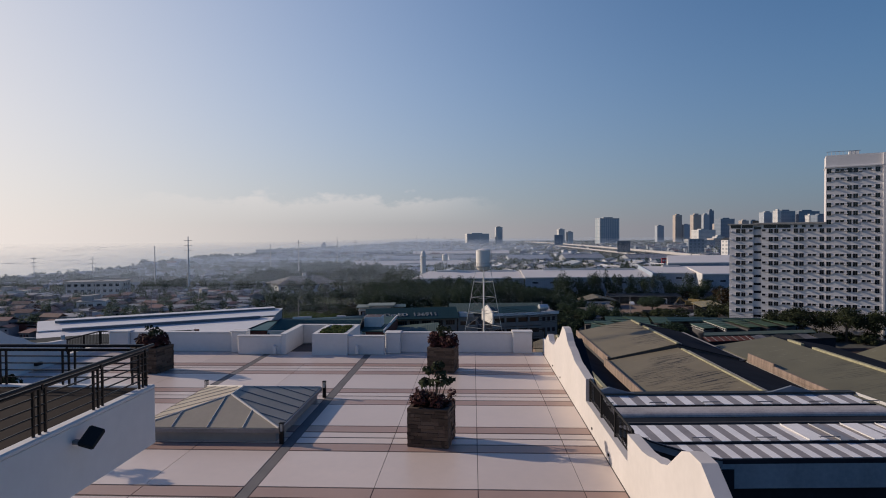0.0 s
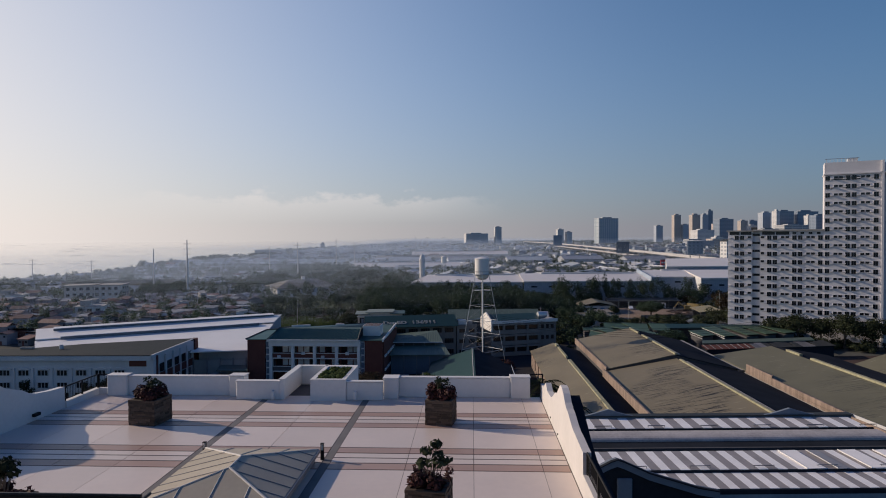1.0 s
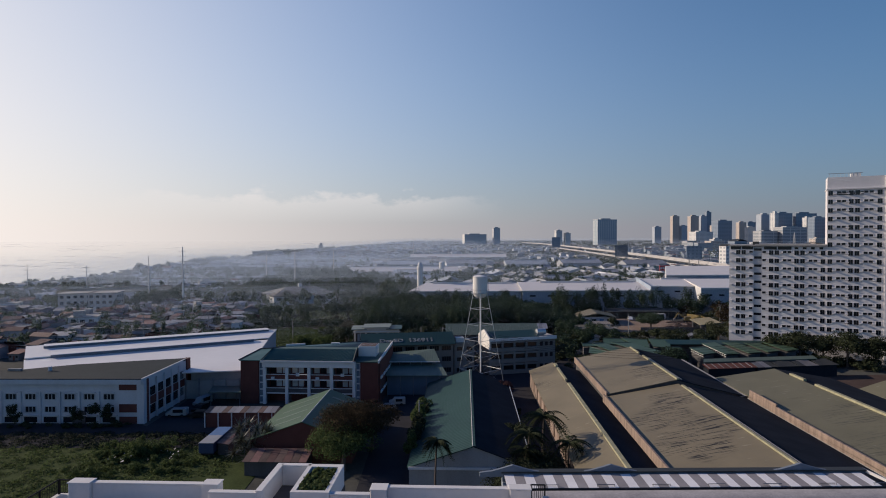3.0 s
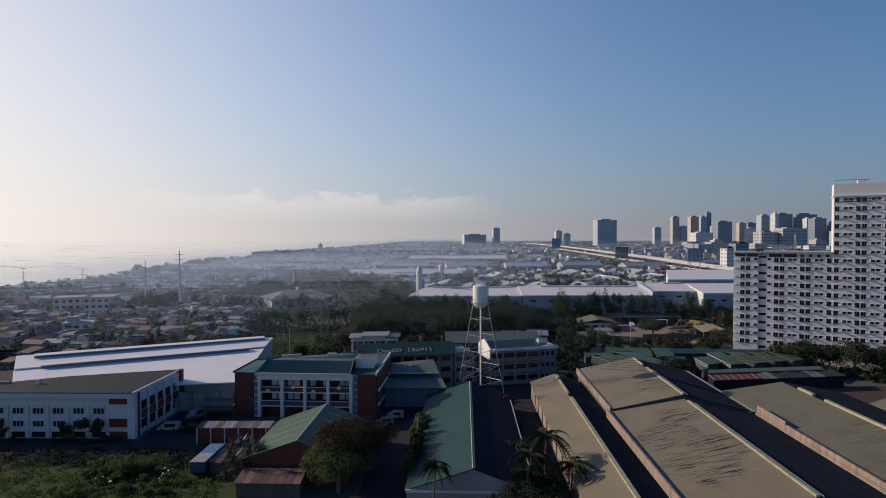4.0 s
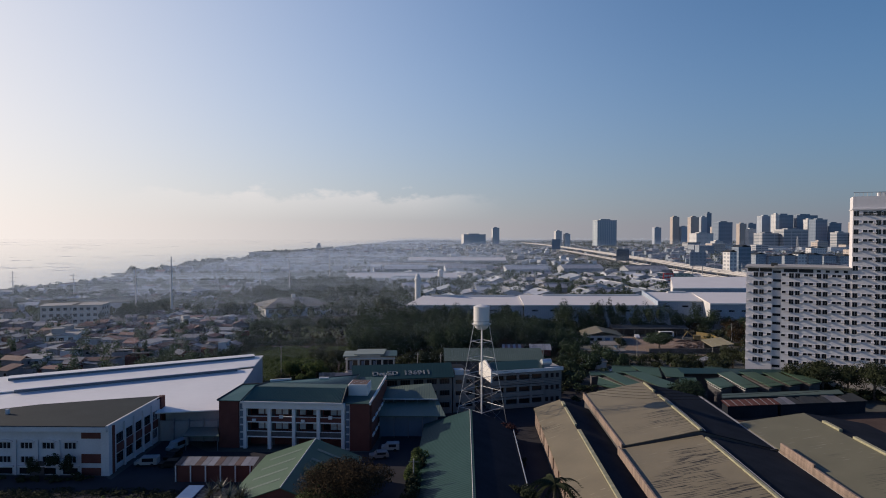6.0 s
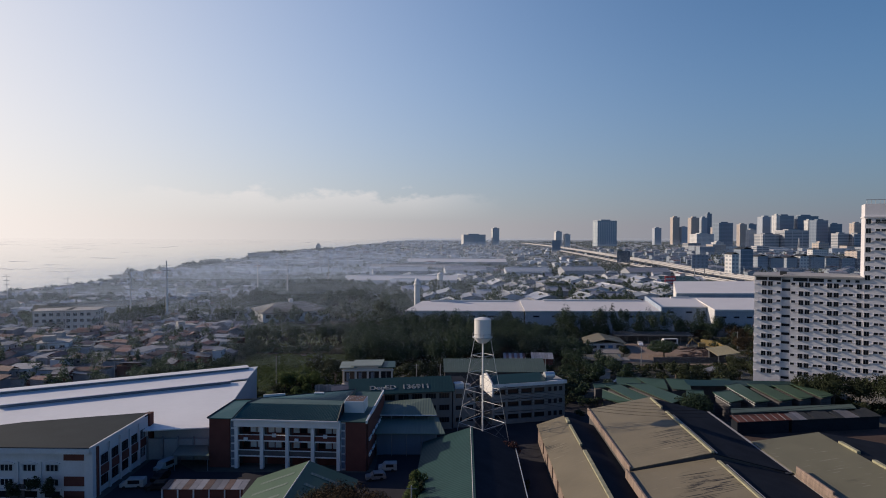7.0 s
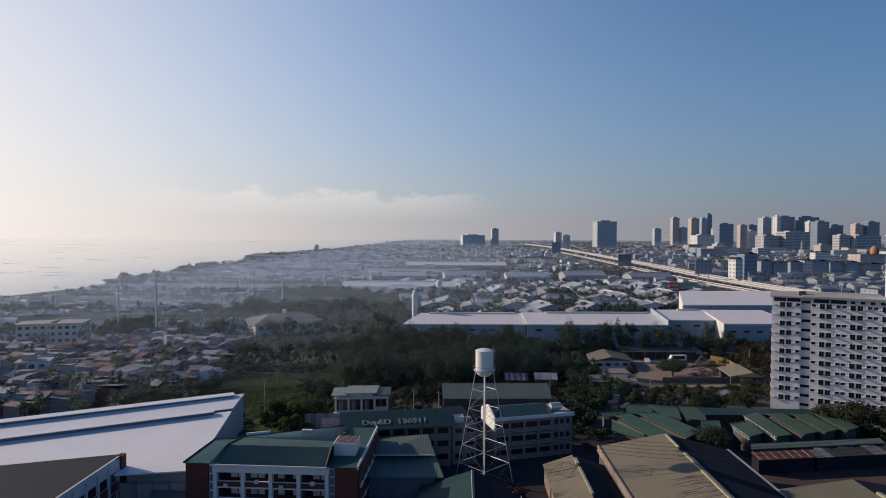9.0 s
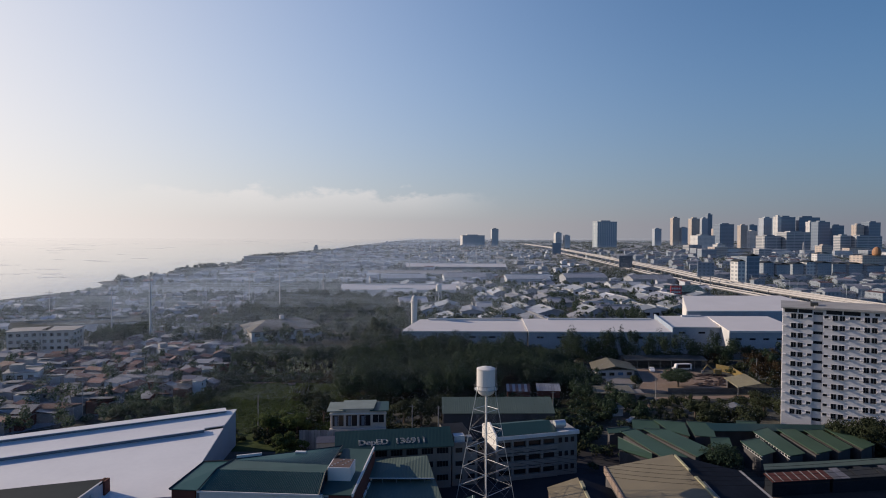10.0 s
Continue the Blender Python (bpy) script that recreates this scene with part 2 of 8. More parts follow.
M["wood_floor"] = material("shade_dark_tree_floor", (0.025, 0.025, 0.015), 0.95, vary=0.3, size=4, spec=0.05)
M["pale_green"] = material("faded_green_sheet", (0.11, 0.145, 0.115), 0.5, vary=0.15, size=4, stripes=("X", 0.6, 0.03))
M["white_roof"] = material("white_metal_roof", (0.78, 0.76, 0.74), 0.45, vary=0.05, size=8, fine=1.0, spec=0.4)
M["roof_pink"] = material("pale_metal_roof", (0.70, 0.66, 0.63), 0.5, vary=0.06, size=10, fine=1.0)
# Wall tone lifted in place of haze on far houses.
M["hut_far"] = material("haze_pale_house_wall", (0.40, 0.42, 0.46), 0.85, vary=0.2, size=4, piece=0.4)
M["pen"] = material("netting_and_stakes", (0.86, 0.83, 0.80), 0.8, vary=0.2, size=6)
M["tin_pale"] = material("pale_tin_roof", (0.31, 0.315, 0.335), 0.6, vary=0.2, size=3, fine=0.5, piece=0.2, metal=0.35)
M["factory_roof"] = material("grey_factory_roof", (0.30, 0.325, 0.355), 0.55, vary=0.15, size=8, fine=1, piece=0.3)
M["slate_roof"] = material("dull_green_grey_roof", (0.042, 0.045, 0.045), 0.6, vary=0.15, size=5, fine=0.5)
M["brick"] = material("red_brown_brick", (0.12, 0.042, 0.034), 0.85, vary=0.2, size=2, fine=0.15, bump=0.01)
M["concrete"] = material("grey_concrete", (0.32, 0.31, 0.30), 0.85, vary=0.2, size=3, fine=0.25, streak=1.0)
# Stain streaks over a base also kept dark for shade under roofs.
M["concrete_dark"] = material("stained_shade_concrete", (0.085, 0.082, 0.085), 0.9, vary=0.3, size=2, fine=0.3, streak=1.0)
M["cream_wall"] = material("cream_plaster", (0.205, 0.188, 0.175), 0.85, vary=0.15, size=2, fine=0.3, streak=1.0)
M["blue_wall"] = material("blue_grey_cladding", (0.30, 0.355, 0.43), 0.6, vary=0.12, size=5, stripes=("X", 1.0, 0.03))
M["block_wall"] = material("off_white_render", (0.64, 0.62, 0.63), 0.8, vary=0.08, size=4, fine=0.5, streak=1.0)
M["tank"] = material("white_tank_paint", (0.72, 0.70, 0.67), 0.5, vary=0.12, size=1.5, streak=2.0)
M["ground"] = material("earth_and_scrub", (0.085, 0.085, 0.075), 0.95, vary=0.45, size=18, fine=1.5, spec=0.05)
M["grass"] = material("rough_grass", (0.052, 0.07, 0.026), 0.95, vary=0.45, size=4, fine=0.4, bump=0.1, spec=0.05)
M["asphalt"] = material("dark_asphalt", (0.042, 0.042, 0.047), 0.9, vary=0.2, size=5, fine=0.3, spec=0.05)
M["dirt"] = material("pale_bare_earth", (0.24, 0.18, 0.14), 0.95, vary=0.2, size=5, fine=0.5, spec=0.08)
M["leaf"] = material("dark_green_foliage", (0.034, 0.042, 0.023), 0.8, vary=0.3, size=3, fine=0.5, piece=0.3, spec=0.06)
M["belt_leaf"] = material("deep_green_foliage", (0.036, 0.058, 0.034), 0.7, vary=0.3, size=4, fine=0.6, piece=0.5, spec=0.12, through=0.28)
M["sheet_white"] = material("white_roof_sheet", (0.82, 0.80, 0.79), 0.5, vary=0.12, size=2.5, fine=0.15)
M["sheet_grey"] = material("grey_roof_sheet", (0.29, 0.27, 0.27), 0.6, vary=0.2, size=2.5, fine=0.15)
M["ridge_grey"] = material("mottled_ridge_sheet", (0.42, 0.39, 0.38), 0.65, vary=0.3, size=1.6, fine=0.2)
M["leaf_light"] = material("mid_green_foliage", (0.082, 0.112, 0.042), 0.7, vary=0.3, size=3, fine=0.5, piece=0.45, spec=0.06, through=0.4)
M["leaf_red"] = material("red_brown_foliage", (0.055, 0.018, 0.016), 0.8, vary=0.3, size=2, fine=0.5, piece=0.5)
M["leaf_brown"] = material("brownish_foliage", (0.045, 0.032, 0.018), 0.8, vary=0.3, size=2, fine=0.5, piece=0.35, spec=0.06)
M["bark"] = material("grey_brown_bark", (0.13, 0.10, 0.08), 0.9, vary=0.3, size=0.6, bump=0.02)
# Far leaves and tin are paled in their base colour for haze.
M["far_leaf"] = material("haze_lifted_foliage", (0.085, 0.11, 0.08), 0.85, vary=0.3, size=12, fine=3, piece=0.4, spec=0.45, through=0.45)
M["distant_leaf"] = material("haze_pale_foliage", (0.10, 0.12, 0.10), 0.9, vary=0.25, size=30, fine=6, piece=0.3, spec=0.45, through=0.45)
M["tin_far"] = material("haze_pale_tin", (0.42, 0.43, 0.45), 0.55, vary=0.25, size=4, fine=0.8, piece=0.4, metal=0.4)
# Ground tone raised to lighten dark gaps, standing in for haze.
M["haze_ground"] = material("haze_pale_town_ground", (0.27, 0.275, 0.29), 0.95, vary=0.3, size=8, fine=1, spec=0.05)
M["school_white"] = material("greyed_white_paint", (0.54, 0.54, 0.56), 0.8, vary=0.14, size=3, fine=0.3, streak=1.0)
M["yard_brown"] = material("brown_yard_earth", (0.085, 0.062, 0.054), 0.95, vary=0.3, size=6, fine=0.6, spec=0.05)
# Plain coloured pale so that the distance looks hazy.
M["plain"] = material("haze_pale_plain", (0.24, 0.24, 0.235), 0.95, vary=0.3, size=60, fine=8)
M["carriageway"] = material("worn_road_deck", (0.10, 0.10, 0.103), 0.85, vary=0.15, size=10)
M["hall_roof"] = material("tan_grey_hall_roof", (0.19, 0.18, 0.16), 0.7, vary=0.12, size=5)
M["slate_blue"] = material("blue_grey_render", (0.15, 0.18, 0.225), 0.8, vary=0.15, size=2.5, fine=0.3, streak=1.0)
M["tin_rust"] = material("dark_rusted_tin", (0.10, 0.068, 0.06), 0.75, vary=0.35, size=1.5, fine=0.3, piece=0.3)
M["tin"] = material("rusty_tin_roof", (0.255, 0.245, 0.25), 0.5, vary=0.25, size=3, fine=0.5, piece=0.35, metal=0.45)
M["tin_red"] = material("rust_red_tin_roof", (0.16, 0.09, 0.08), 0.65, vary=0.25, size=2, fine=0.4, piece=0.4)
M["hut_wall"] = material("patchwork_house_wall", (0.235, 0.225, 0.24), 0.85, vary=0.2, size=2, piece=0.35)
M["road"] = material("pale_concrete_road", (0.48, 0.46, 0.45), 0.8, vary=0.12, size=8)
M["tower_blue"] = material("blue_grey_tower_cladding", (0.20, 0.25, 0.31), 0.5, vary=0.08, size=20)
M["tower_pale"] = material("pale_tower_cladding", (0.45, 0.45, 0.46), 0.6, vary=0.08, size=20)
M["tower_glass"] = material("dark_curtain_glass", (0.07, 0.10, 0.14), 0.25, vary=0.1, size=20, spec=0.6)
M["yellow"] = material("yellow_machine_paint", (0.21, 0.155, 0.06), 0.5, vary=0.15, size=1)
M["red_sign"] = material("red_sign_board", (0.55, 0.05, 0.05), 0.5, vary=0.1, size=2)
M["blue_sheet"] = material("blue_tarpaulin", (0.08, 0.16, 0.32), 0.6, vary=0.15, size=1)
M["truck_blue"] = material("dark_blue_truck_paint", (0.035, 0.06, 0.12), 0.5, vary=0.2, size=1.5)
M["orange"] = material("orange_dome_tile", (0.36, 0.19, 0.10), 0.6, vary=0.1, size=3)
M["rubber"] = material("black_rubber", (0.02, 0.02, 0.02), 0.8, vary=0.1, size=1)
M["car_white"] = material("white_car_paint", (0.75, 0.75, 0.75), 0.25, vary=0.04, size=2, spec=0.6)


def water_material():
    m = bpy.data.materials.new("sea_water")
    m.use_nodes = True
    n, l = m.node_tree.nodes, m.node_tree.links
    b = n["Principled BSDF"]
    b.inputs["Base Color"].default_value = (0.46, 0.425, 0.395, 1)
    b.inputs["Roughness"].default_value, b.inputs["IOR"].default_value = 0.025, 1.33
    b.inputs["Specular IOR Level"].default_value = 1.0
    geo, mp, t1, bn = n.new("ShaderNodeNewGeometry"), n.new("ShaderNodeMapping"), n.new("ShaderNodeTexNoise"), n.new("ShaderNodeBump")
    mp.inputs["Scale"].default_value = (0.02, 0.06, 0.05)
    t1.inputs["Scale"].default_value, t1.inputs["Detail"].default_value = 1.0, 6
    bn.inputs["Strength"].default_value, bn.inputs["Distance"].default_value = 0.02, 1.0
    l.new(geo.outputs["Position"], mp.inputs["Vector"])
    l.new(mp.outputs[0], t1.inputs["Vector"])
    l.new(t1.outputs["Fac"], bn.inputs["Height"])
    l.new(bn.outputs[0], b.inputs["Normal"])
    return m


M["water"] = water_material()
# Bluish tint gives the added ribbons the colour of haze.
M["mist"] = material("bluish_haze_ribbon", (0.77, 0.87, 1.0), 1.0, vary=0.06, size=40, spec=0.0, through=0.6)


def banded(name, wall, pane, floor, bay, fill_z=0.5, fill_x=0.6, rough=0.5):
    """Far facades: rows of panes between floor bands."""
    m = bpy.data.materials.new(name)
    m.use_nodes = True
    n, l = m.node_tree.nodes, m.node_tree.links
    b = n["Principled BSDF"]
    b.inputs["Roughness"].default_value = rough
    geo, sep = n.new("ShaderNodeNewGeometry"), n.new("ShaderNodeSeparateXYZ")
    l.new(geo.outputs["Position"], sep.inputs[0])

    def math_node(op, a, v):
        k = n.new("ShaderNodeMath")
        k.operation = op
        l.new(a, k.inputs[0])
        if isinstance(v, (int, float)):
            k.inputs[1].default_value = v
        else:
            l.new(v, k.inputs[1])
        return k.outputs[0]
    row = math_node("LESS_THAN", math_node("FRACT", math_node("DIVIDE", sep.outputs["Z"], floor), 0), fill_z)
    col = math_node("LESS_THAN", math_node("FRACT", math_node("DIVIDE", math_node("ADD", sep.outputs["X"], sep.outputs["Y"]), bay), 0), fill_x)
    mix = n.new("ShaderNodeMix")
    mix.data_type = "RGBA"
    l.new(math_node("MULTIPLY", row, col), mix.inputs[0])
    mix.inputs[6].default_value, mix.inputs[7].default_value = (*wall, 1), (*pane, 1)
    l.new(mix.outputs[2], b.inputs["Base Color"])
    return m


# Facade and pane colours are lifted towards blue-grey in place of haze.
M["far_pale"] = banded("pale_far_facade", (0.60, 0.59, 0.58), (0.28, 0.30, 0.33), 4.0, 5.0)
M["far_tan"] = banded("tan_far_facade", (0.46, 0.39, 0.34), (0.22, 0.21, 0.22), 4.0, 6.0, 0.45)
M["far_blue"] = banded("blue_far_facade", (0.36, 0.40, 0.46), (0.25, 0.29, 0.34), 4.0, 5.0)
M["far_glass"] = banded("glass_far_facade", (0.23, 0.28, 0.35), (0.15, 0.19, 0.25), 4.5, 8.0, 0.7, 0.9, 0.3)
M["far_band"] = banded("banded_far_facade", (0.47, 0.47, 0.48), (0.15, 0.175, 0.21), 4.2, 40.0, 0.6, 0.95)
M["far_screen"] = banded("screened_far_facade", (0.26, 0.32, 0.37), (0.55, 0.55, 0.55), 14.0, 9.0, 0.8, 0.28)
M["far_flats"] = banded("flats_far_facade", (0.25, 0.29, 0.34), (0.15, 0.18, 0.22), 3.2, 4.0, 0.5, 0.45)


# ---- building helpers ----
def mesh_of(name, bm, *mats):
    me = bpy.data.meshes.new(name)
    bmesh.ops.recalc_face_normals(bm, faces=bm.faces)
    bm.to_mesh(me)
    bm.free()
    for m in mats:
        me.materials.append(M[m])
    return me


def part(name, bm, mat, parent, label=""):
    """One mesh object under a thing or a part."""
    ob = new(name, mesh_of(name, bm, *([mat] if isinstance(mat, str) else mat)))
    ob.parent = parent
    return tagged(ob, label)


def shared(name, me, parent, m):
    """One more object on a mesh that alike pieces share."""
    ob = new(name, me)
    ob.parent = parent
    ob.matrix_local = m
    return ob


def thing(name, label, category, m=None, group="", kind=""):
    ob = new(name)
    ob.empty_display_size = 0.5
    if m is not None:
        ob.matrix_world = m
    return tagged(ob, label, category, group, kind)


def solo(name, bm, mat, label, category="", kind="", group="", m=None):
    ob = new(name, mesh_of(name, bm, *([mat] if isinstance(mat, str) else mat)))
    if m is not None:
        ob.matrix_world = m
    return tagged(ob, label, category, group, kind)


def box(bm, x0, x1, y0, y1, z0, z1, mi=0, bevel=0.0, m=None):
    v = [bm.verts.new(p) for p in ((x0, y0, z0), (x1, y0, z0), (x1, y1, z0), (x0, y1, z0), (x0, y0, z1), (x1, y0, z1), (x1, y1, z1), (x0, y1, z1))]
    fs = [bm.faces.new([v[i] for i in q]) for q in ((0, 3, 2, 1), (4, 5, 6, 7), (0, 1, 5, 4), (1, 2, 6, 5), (2, 3, 7, 6), (3, 0, 4, 7))]
    for f in fs:
        f.material_index = mi
    if m is not None:
        bmesh.ops.transform(bm, matrix=m, verts=v)
    if bevel:
        es = list({e for f in fs for e in f.edges})
        bmesh.ops.bevel(bm, geom=es, offset=bevel, segments=1, affect="EDGES", profile=0.5)
    return bm


def B(x0, x1, y0, y1, z0, z1, bevel=0.0):
    return box(bmesh.new(), x0, x1, y0, y1, z0, z1, 0, bevel)


def slab(bm, pts, thick, mi=0):
    """A plate whose top face runs through pts, `thick` deep straight down."""
    top = [bm.verts.new(p) for p in pts]
    low = [bm.verts.new((p[0], p[1], p[2] - thick)) for p in pts]
    k = len(pts)
    fs = [bm.faces.new(top), bm.faces.new(low[::-1])] + [bm.faces.new((top[i], low[i], low[(i + 1) % k], top[(i + 1) % k])) for i in range(k)]
    for f in fs:
        f.material_index = mi
    return bm


def rod(bm, a, b, r, sides=6, mi=0, r2=None):
    a, b = Vector(a), Vector(b)
    d = b - a
    q = d.to_track_quat("Z", "Y")
    r2 = r if r2 is None else r2
    ring = [[bm.verts.new(c + q @ Vector((rr * math.cos(6.28319 * i / sides), rr * math.sin(6.28319 * i / sides), 0))) for i in range(sides)] for c, rr in ((a, r), (b, r2))]
    fs = [bm.faces.new((ring[0][i], ring[0][(i + 1) % sides], ring[1][(i + 1) % sides], ring[1][i])) for i in range(sides)]
    fs += [bm.faces.new(ring[0][::-1]), bm.faces.new(ring[1])]
    for f in fs:
        f.material_index = mi
    return bm


def tube(bm, pts, r, sides=4):
    """A bent wire or pipe as one piece."""
    rings = []
    for i, p in enumerate(pts):
        d = (Vector(pts[min(len(pts) - 1, i + 1)]) - Vector(pts[max(0, i - 1)])).normalized()
        q = d.to_track_quat("Z", "Y")
        rings.append([bm.verts.new(Vector(p) + q @ Vector((r * math.cos(6.28319 * k / sides), r * math.sin(6.28319 * k / sides), 0))) for k in range(sides)])
    for a, b in zip(rings, rings[1:]):
        for k in range(sides):
            bm.faces.new((a[k], a[(k + 1) % sides], b[(k + 1) % sides], b[k]))
    bm.faces.new(rings[0][::-1])
    bm.faces.new(rings[-1])
    return bm


def lathe(bm, profile, sides=20, mi=0):
    """Turns (radius, height) pairs round z."""
    rings = [[bm.verts.new((r * math.cos(6.28319 * i / sides), r * math.sin(6.28319 * i / sides), z)) for i in range(sides)] for r, z in profile]
    for a, b in zip(rings, rings[1:]):
        for i in range(sides):
            bm.faces.new((a[i], a[(i + 1) % sides], b[(i + 1) % sides], b[i])).material_index = mi
    bm.faces.new(rings[0][::-1])
    bm.faces.new(rings[-1])
    return bm


def wall_profile(bm, path, thick, z0, tops):
    """A wall in the xz-plane... along path (x, y) points, with a top height at each point."""
    k = len(path)
    left, right = [], []
    for i, p in enumerate(path):
        a, b = Vector(path[max(0, i - 1)]), Vector(path[min(k - 1, i + 1)])
        d = (b - a).normalized()
        nrm = Vector((-d.y, d.x)) * (thick / 2)
        left.append(Vector(p) + nrm)
        right.append(Vector(p) - nrm)
    rows = []
    for i in range(k):
        rows.append([bm.verts.new((left[i].x, left[i].y, z0)), bm.verts.new((left[i].x, left[i].y, tops[i])), bm.verts.new((right[i].x, right[i].y, tops[i])), bm.verts.new((right[i].x, right[i].y, z0))])
    for a, b in zip(rows, rows[1:]):
        for i in range(4):
            bm.faces.new((a[i], a[(i + 1) % 4], b[(i + 1) % 4], b[i]))
    bm.faces.new(rows[0])
    bm.faces.new(rows[-1][::-1])
    return bm


def leaves(name, clumps, mat, parent=None, label="", category="", kind="", seed=1):
    """Foliage: every clump is (x, y, z, rx, ry, rz, leaf count, leaf size), filled with small bent leaf quads."""
    rng = np.random.default_rng(seed)
    V, Fc = [], []
    base = 0
    for x, y, z, rx, ry, rz, count, size in clumps:
        d = rng.normal(size=(count, 3))
        d /= np.linalg.norm(d, axis=1)[:, None]
        rad = rng.uniform(0.45, 1.0, (count, 1)) ** 0.5
        c = np.array((x, y, z)) + d * rad * np.array((rx, ry, rz))
        nrm = d + rng.normal(scale=0.38, size=(count, 3)) + np.array((0, 0, 0.35))
        nrm /= np.linalg.norm(nrm, axis=1)[:, None]
        t = np.cross(nrm, rng.normal(size=(count, 3)))
        t /= np.linalg.norm(t, axis=1)[:, None] + 1e-9
        s = np.cross(nrm, t)
        L = size * rng.uniform(0.6, 1.4, (count, 1))
        quad = np.stack([c - t * L, c + s * L * 0.55 - nrm * L * 0.1, c + t * L, c - s * L * 0.55 - nrm * L * 0.1], 1)
        V.append(quad.reshape(-1, 3))
        Fc.append(np.arange(count * 4).reshape(-1, 4) + base)
        base += count * 4
    me = bpy.data.meshes.new(name)
    me.from_pydata(np.concatenate(V).tolist(), [], np.concatenate(Fc).tolist())
    me.materials.append(M[mat])
    ob = new(name, me)
    ob.parent = parent
    return tagged(ob, label, category, "", kind)


def gable_roof(bm, x0, x1, y0, y1, eave, ridge, thick=0.15, over=0.0, axis="Y", xr=None):
    """Two roof plates; the ridge runs along the axis."""
    if axis == "Y":
        xm = (x0 + x1) / 2 if xr is None else xr
        slab(bm, ((x0 - over, y0, eave), (xm, y0, ridge), (xm, y1, ridge), (x0 - over, y1, eave)), thick)
        slab(bm, ((xm, y0, ridge), (x1 + over, y0, eave), (x1 + over, y1, eave), (xm, y1, ridge)), thick)
    else:
        ym = (y0 + y1) / 2 if xr is None else xr
        slab(bm, ((x0, y0 - over, eave), (x1, y0 - over, eave), (x1, ym, ridge), (x0, ym, ridge)), thick)
        slab(bm, ((x0, ym, ridge), (x1, ym, ridge), (x1, y1 + over, eave), (x0, y1 + over, eave)), thick)
    return bm


def gable_body(bm, x0, x1, y0, y1, eave, ridge, axis="Y", xr=None):
    """Walls with gable ends, closed."""
    if axis == "Y":
        xm = (x0 + x1) / 2 if xr is None else xr
        sec = [(x0, 0), (x1, 0), (x1, eave), (xm, ridge), (x0, eave)]
        a = [bm.verts.new((x, y0, z)) for x, z in sec]
        b = [bm.verts.new((x, y1, z)) for x, z in sec]
    else:
        ym = (y0 + y1) / 2 if xr is None else xr
        sec = [(y0, 0), (y1, 0), (y1, eave), (ym, ridge), (y0, eave)]
        a = [bm.verts.new((x0, y, z)) for y, z in sec]
        b = [bm.verts.new((x1, y, z)) for y, z in sec]
    bm.faces.new(a)
    bm.faces.new(b[::-1])
    for i in range(5):
        bm.faces.new((a[i], b[i], b[(i + 1) % 5], a[(i + 1) % 5]))
    return bm

# ---- the ground and the sea ----
COAST = ((-420, -600), (-380, 200), (-352, 520), (-340, 580), (-326, 645), (-372, 705), (-328, 770), (-376, 888), (-375, 1000), (-342, 1092), (-414, 1320), (-385, 1520), (-360, 1800), (-345, 2690), (-295, 3950), (-200, 4990))
bm = bmesh.new()
for k in range(len(COAST) - 1):
    (xa, ya), (xb, yb) = COAST[k], COAST[k + 1]
    top = [(xa, ya, 0), (4500, ya, 0), (4500, yb, 0), (xb, yb, 0)]
    bm.faces.new([bm.verts.new(p) for p in top])
    bm.faces.new([bm.verts.new(p) for p in ((xa, ya, 0), (xb, yb, 0), (xb - 6, yb, -1.2), (xa - 6, ya, -1.2))])
bm.faces.new([bm.verts.new(p) for p in ((-420, -600, 0), (-420, -2500, 0), (4500, -2500, 0), (4500, -600, 0))])
bmesh.ops.remove_doubles(bm, verts=bm.verts, dist=0.01)
solo("ground", bm, "ground", "flat coastal ground with dry earth and scrub", "ground", "structure")
bm = bmesh.new()
bm.faces.new([bm.verts.new(p) for p in ((-4900, -2500, -0.8), (300, -2500, -0.8), (300, 4995, -0.8), (-4900, 4995, -0.8))])
solo("water", bm, "water", "calm pale sea under morning glare", "sea", "structure")


def patch(name, pts, z, mat, label, category="ground"):
    bm = bmesh.new()
    slab(bm, [(x, y, z) for x, y in pts], z + 0.05)
    return solo(name, bm, mat, label, category, "structure")


patch("town_ground", ((-330, 196), (-120, 196), (-84, 240), (-84, 300), (-122, 430), (-150, 640), (-290, 640), (-312, 560), (-340, 300)), 0.03, "haze_ground", "ground between the tin-roofed houses, paled for haze")
patch("far_plain", ((-360, 1000), (4480, 1000), (4480, 4980), (-190, 4980), (-280, 3950), (-330, 2690), (-350, 1800), (-372, 1520), (-395, 1320), (-340, 1100)), 0.05, "plain", "plain towards the horizon, paled for haze")
patch("grass_plot", ((-120, 70), (-30, 70), (-30, 117), (-52, 119), (-120, 119)), 0.06, "grass", "rough green grass plot beside the school", "grass")
patch("verge", ((-120, 113), (-40, 113), (-52, 119.5), (-62, 127), (-120, 127)), 0.09, "asphalt", "dark verge before the school", "ground")
patch("lane", ((-60, 119), (-6, 119), (-6, 140), (-48, 140), (-60, 150)), 0.05, "asphalt", "dark asphalt school yard", "road")
# Dark patch stands in for shaded ground between the sheds.
patch("service_yard", ((-13, 84), (62, 84), (62, 170), (40, 196), (-2, 196), (-13, 160)), 0.035, "asphalt", "ground round the sheds, coloured dark for shade", "yard")
patch("alley", ((-13, 60), (-8, 60), (-4, 150), (-12, 150)), 0.07, "asphalt", "dark narrow alley between sheds", "road")
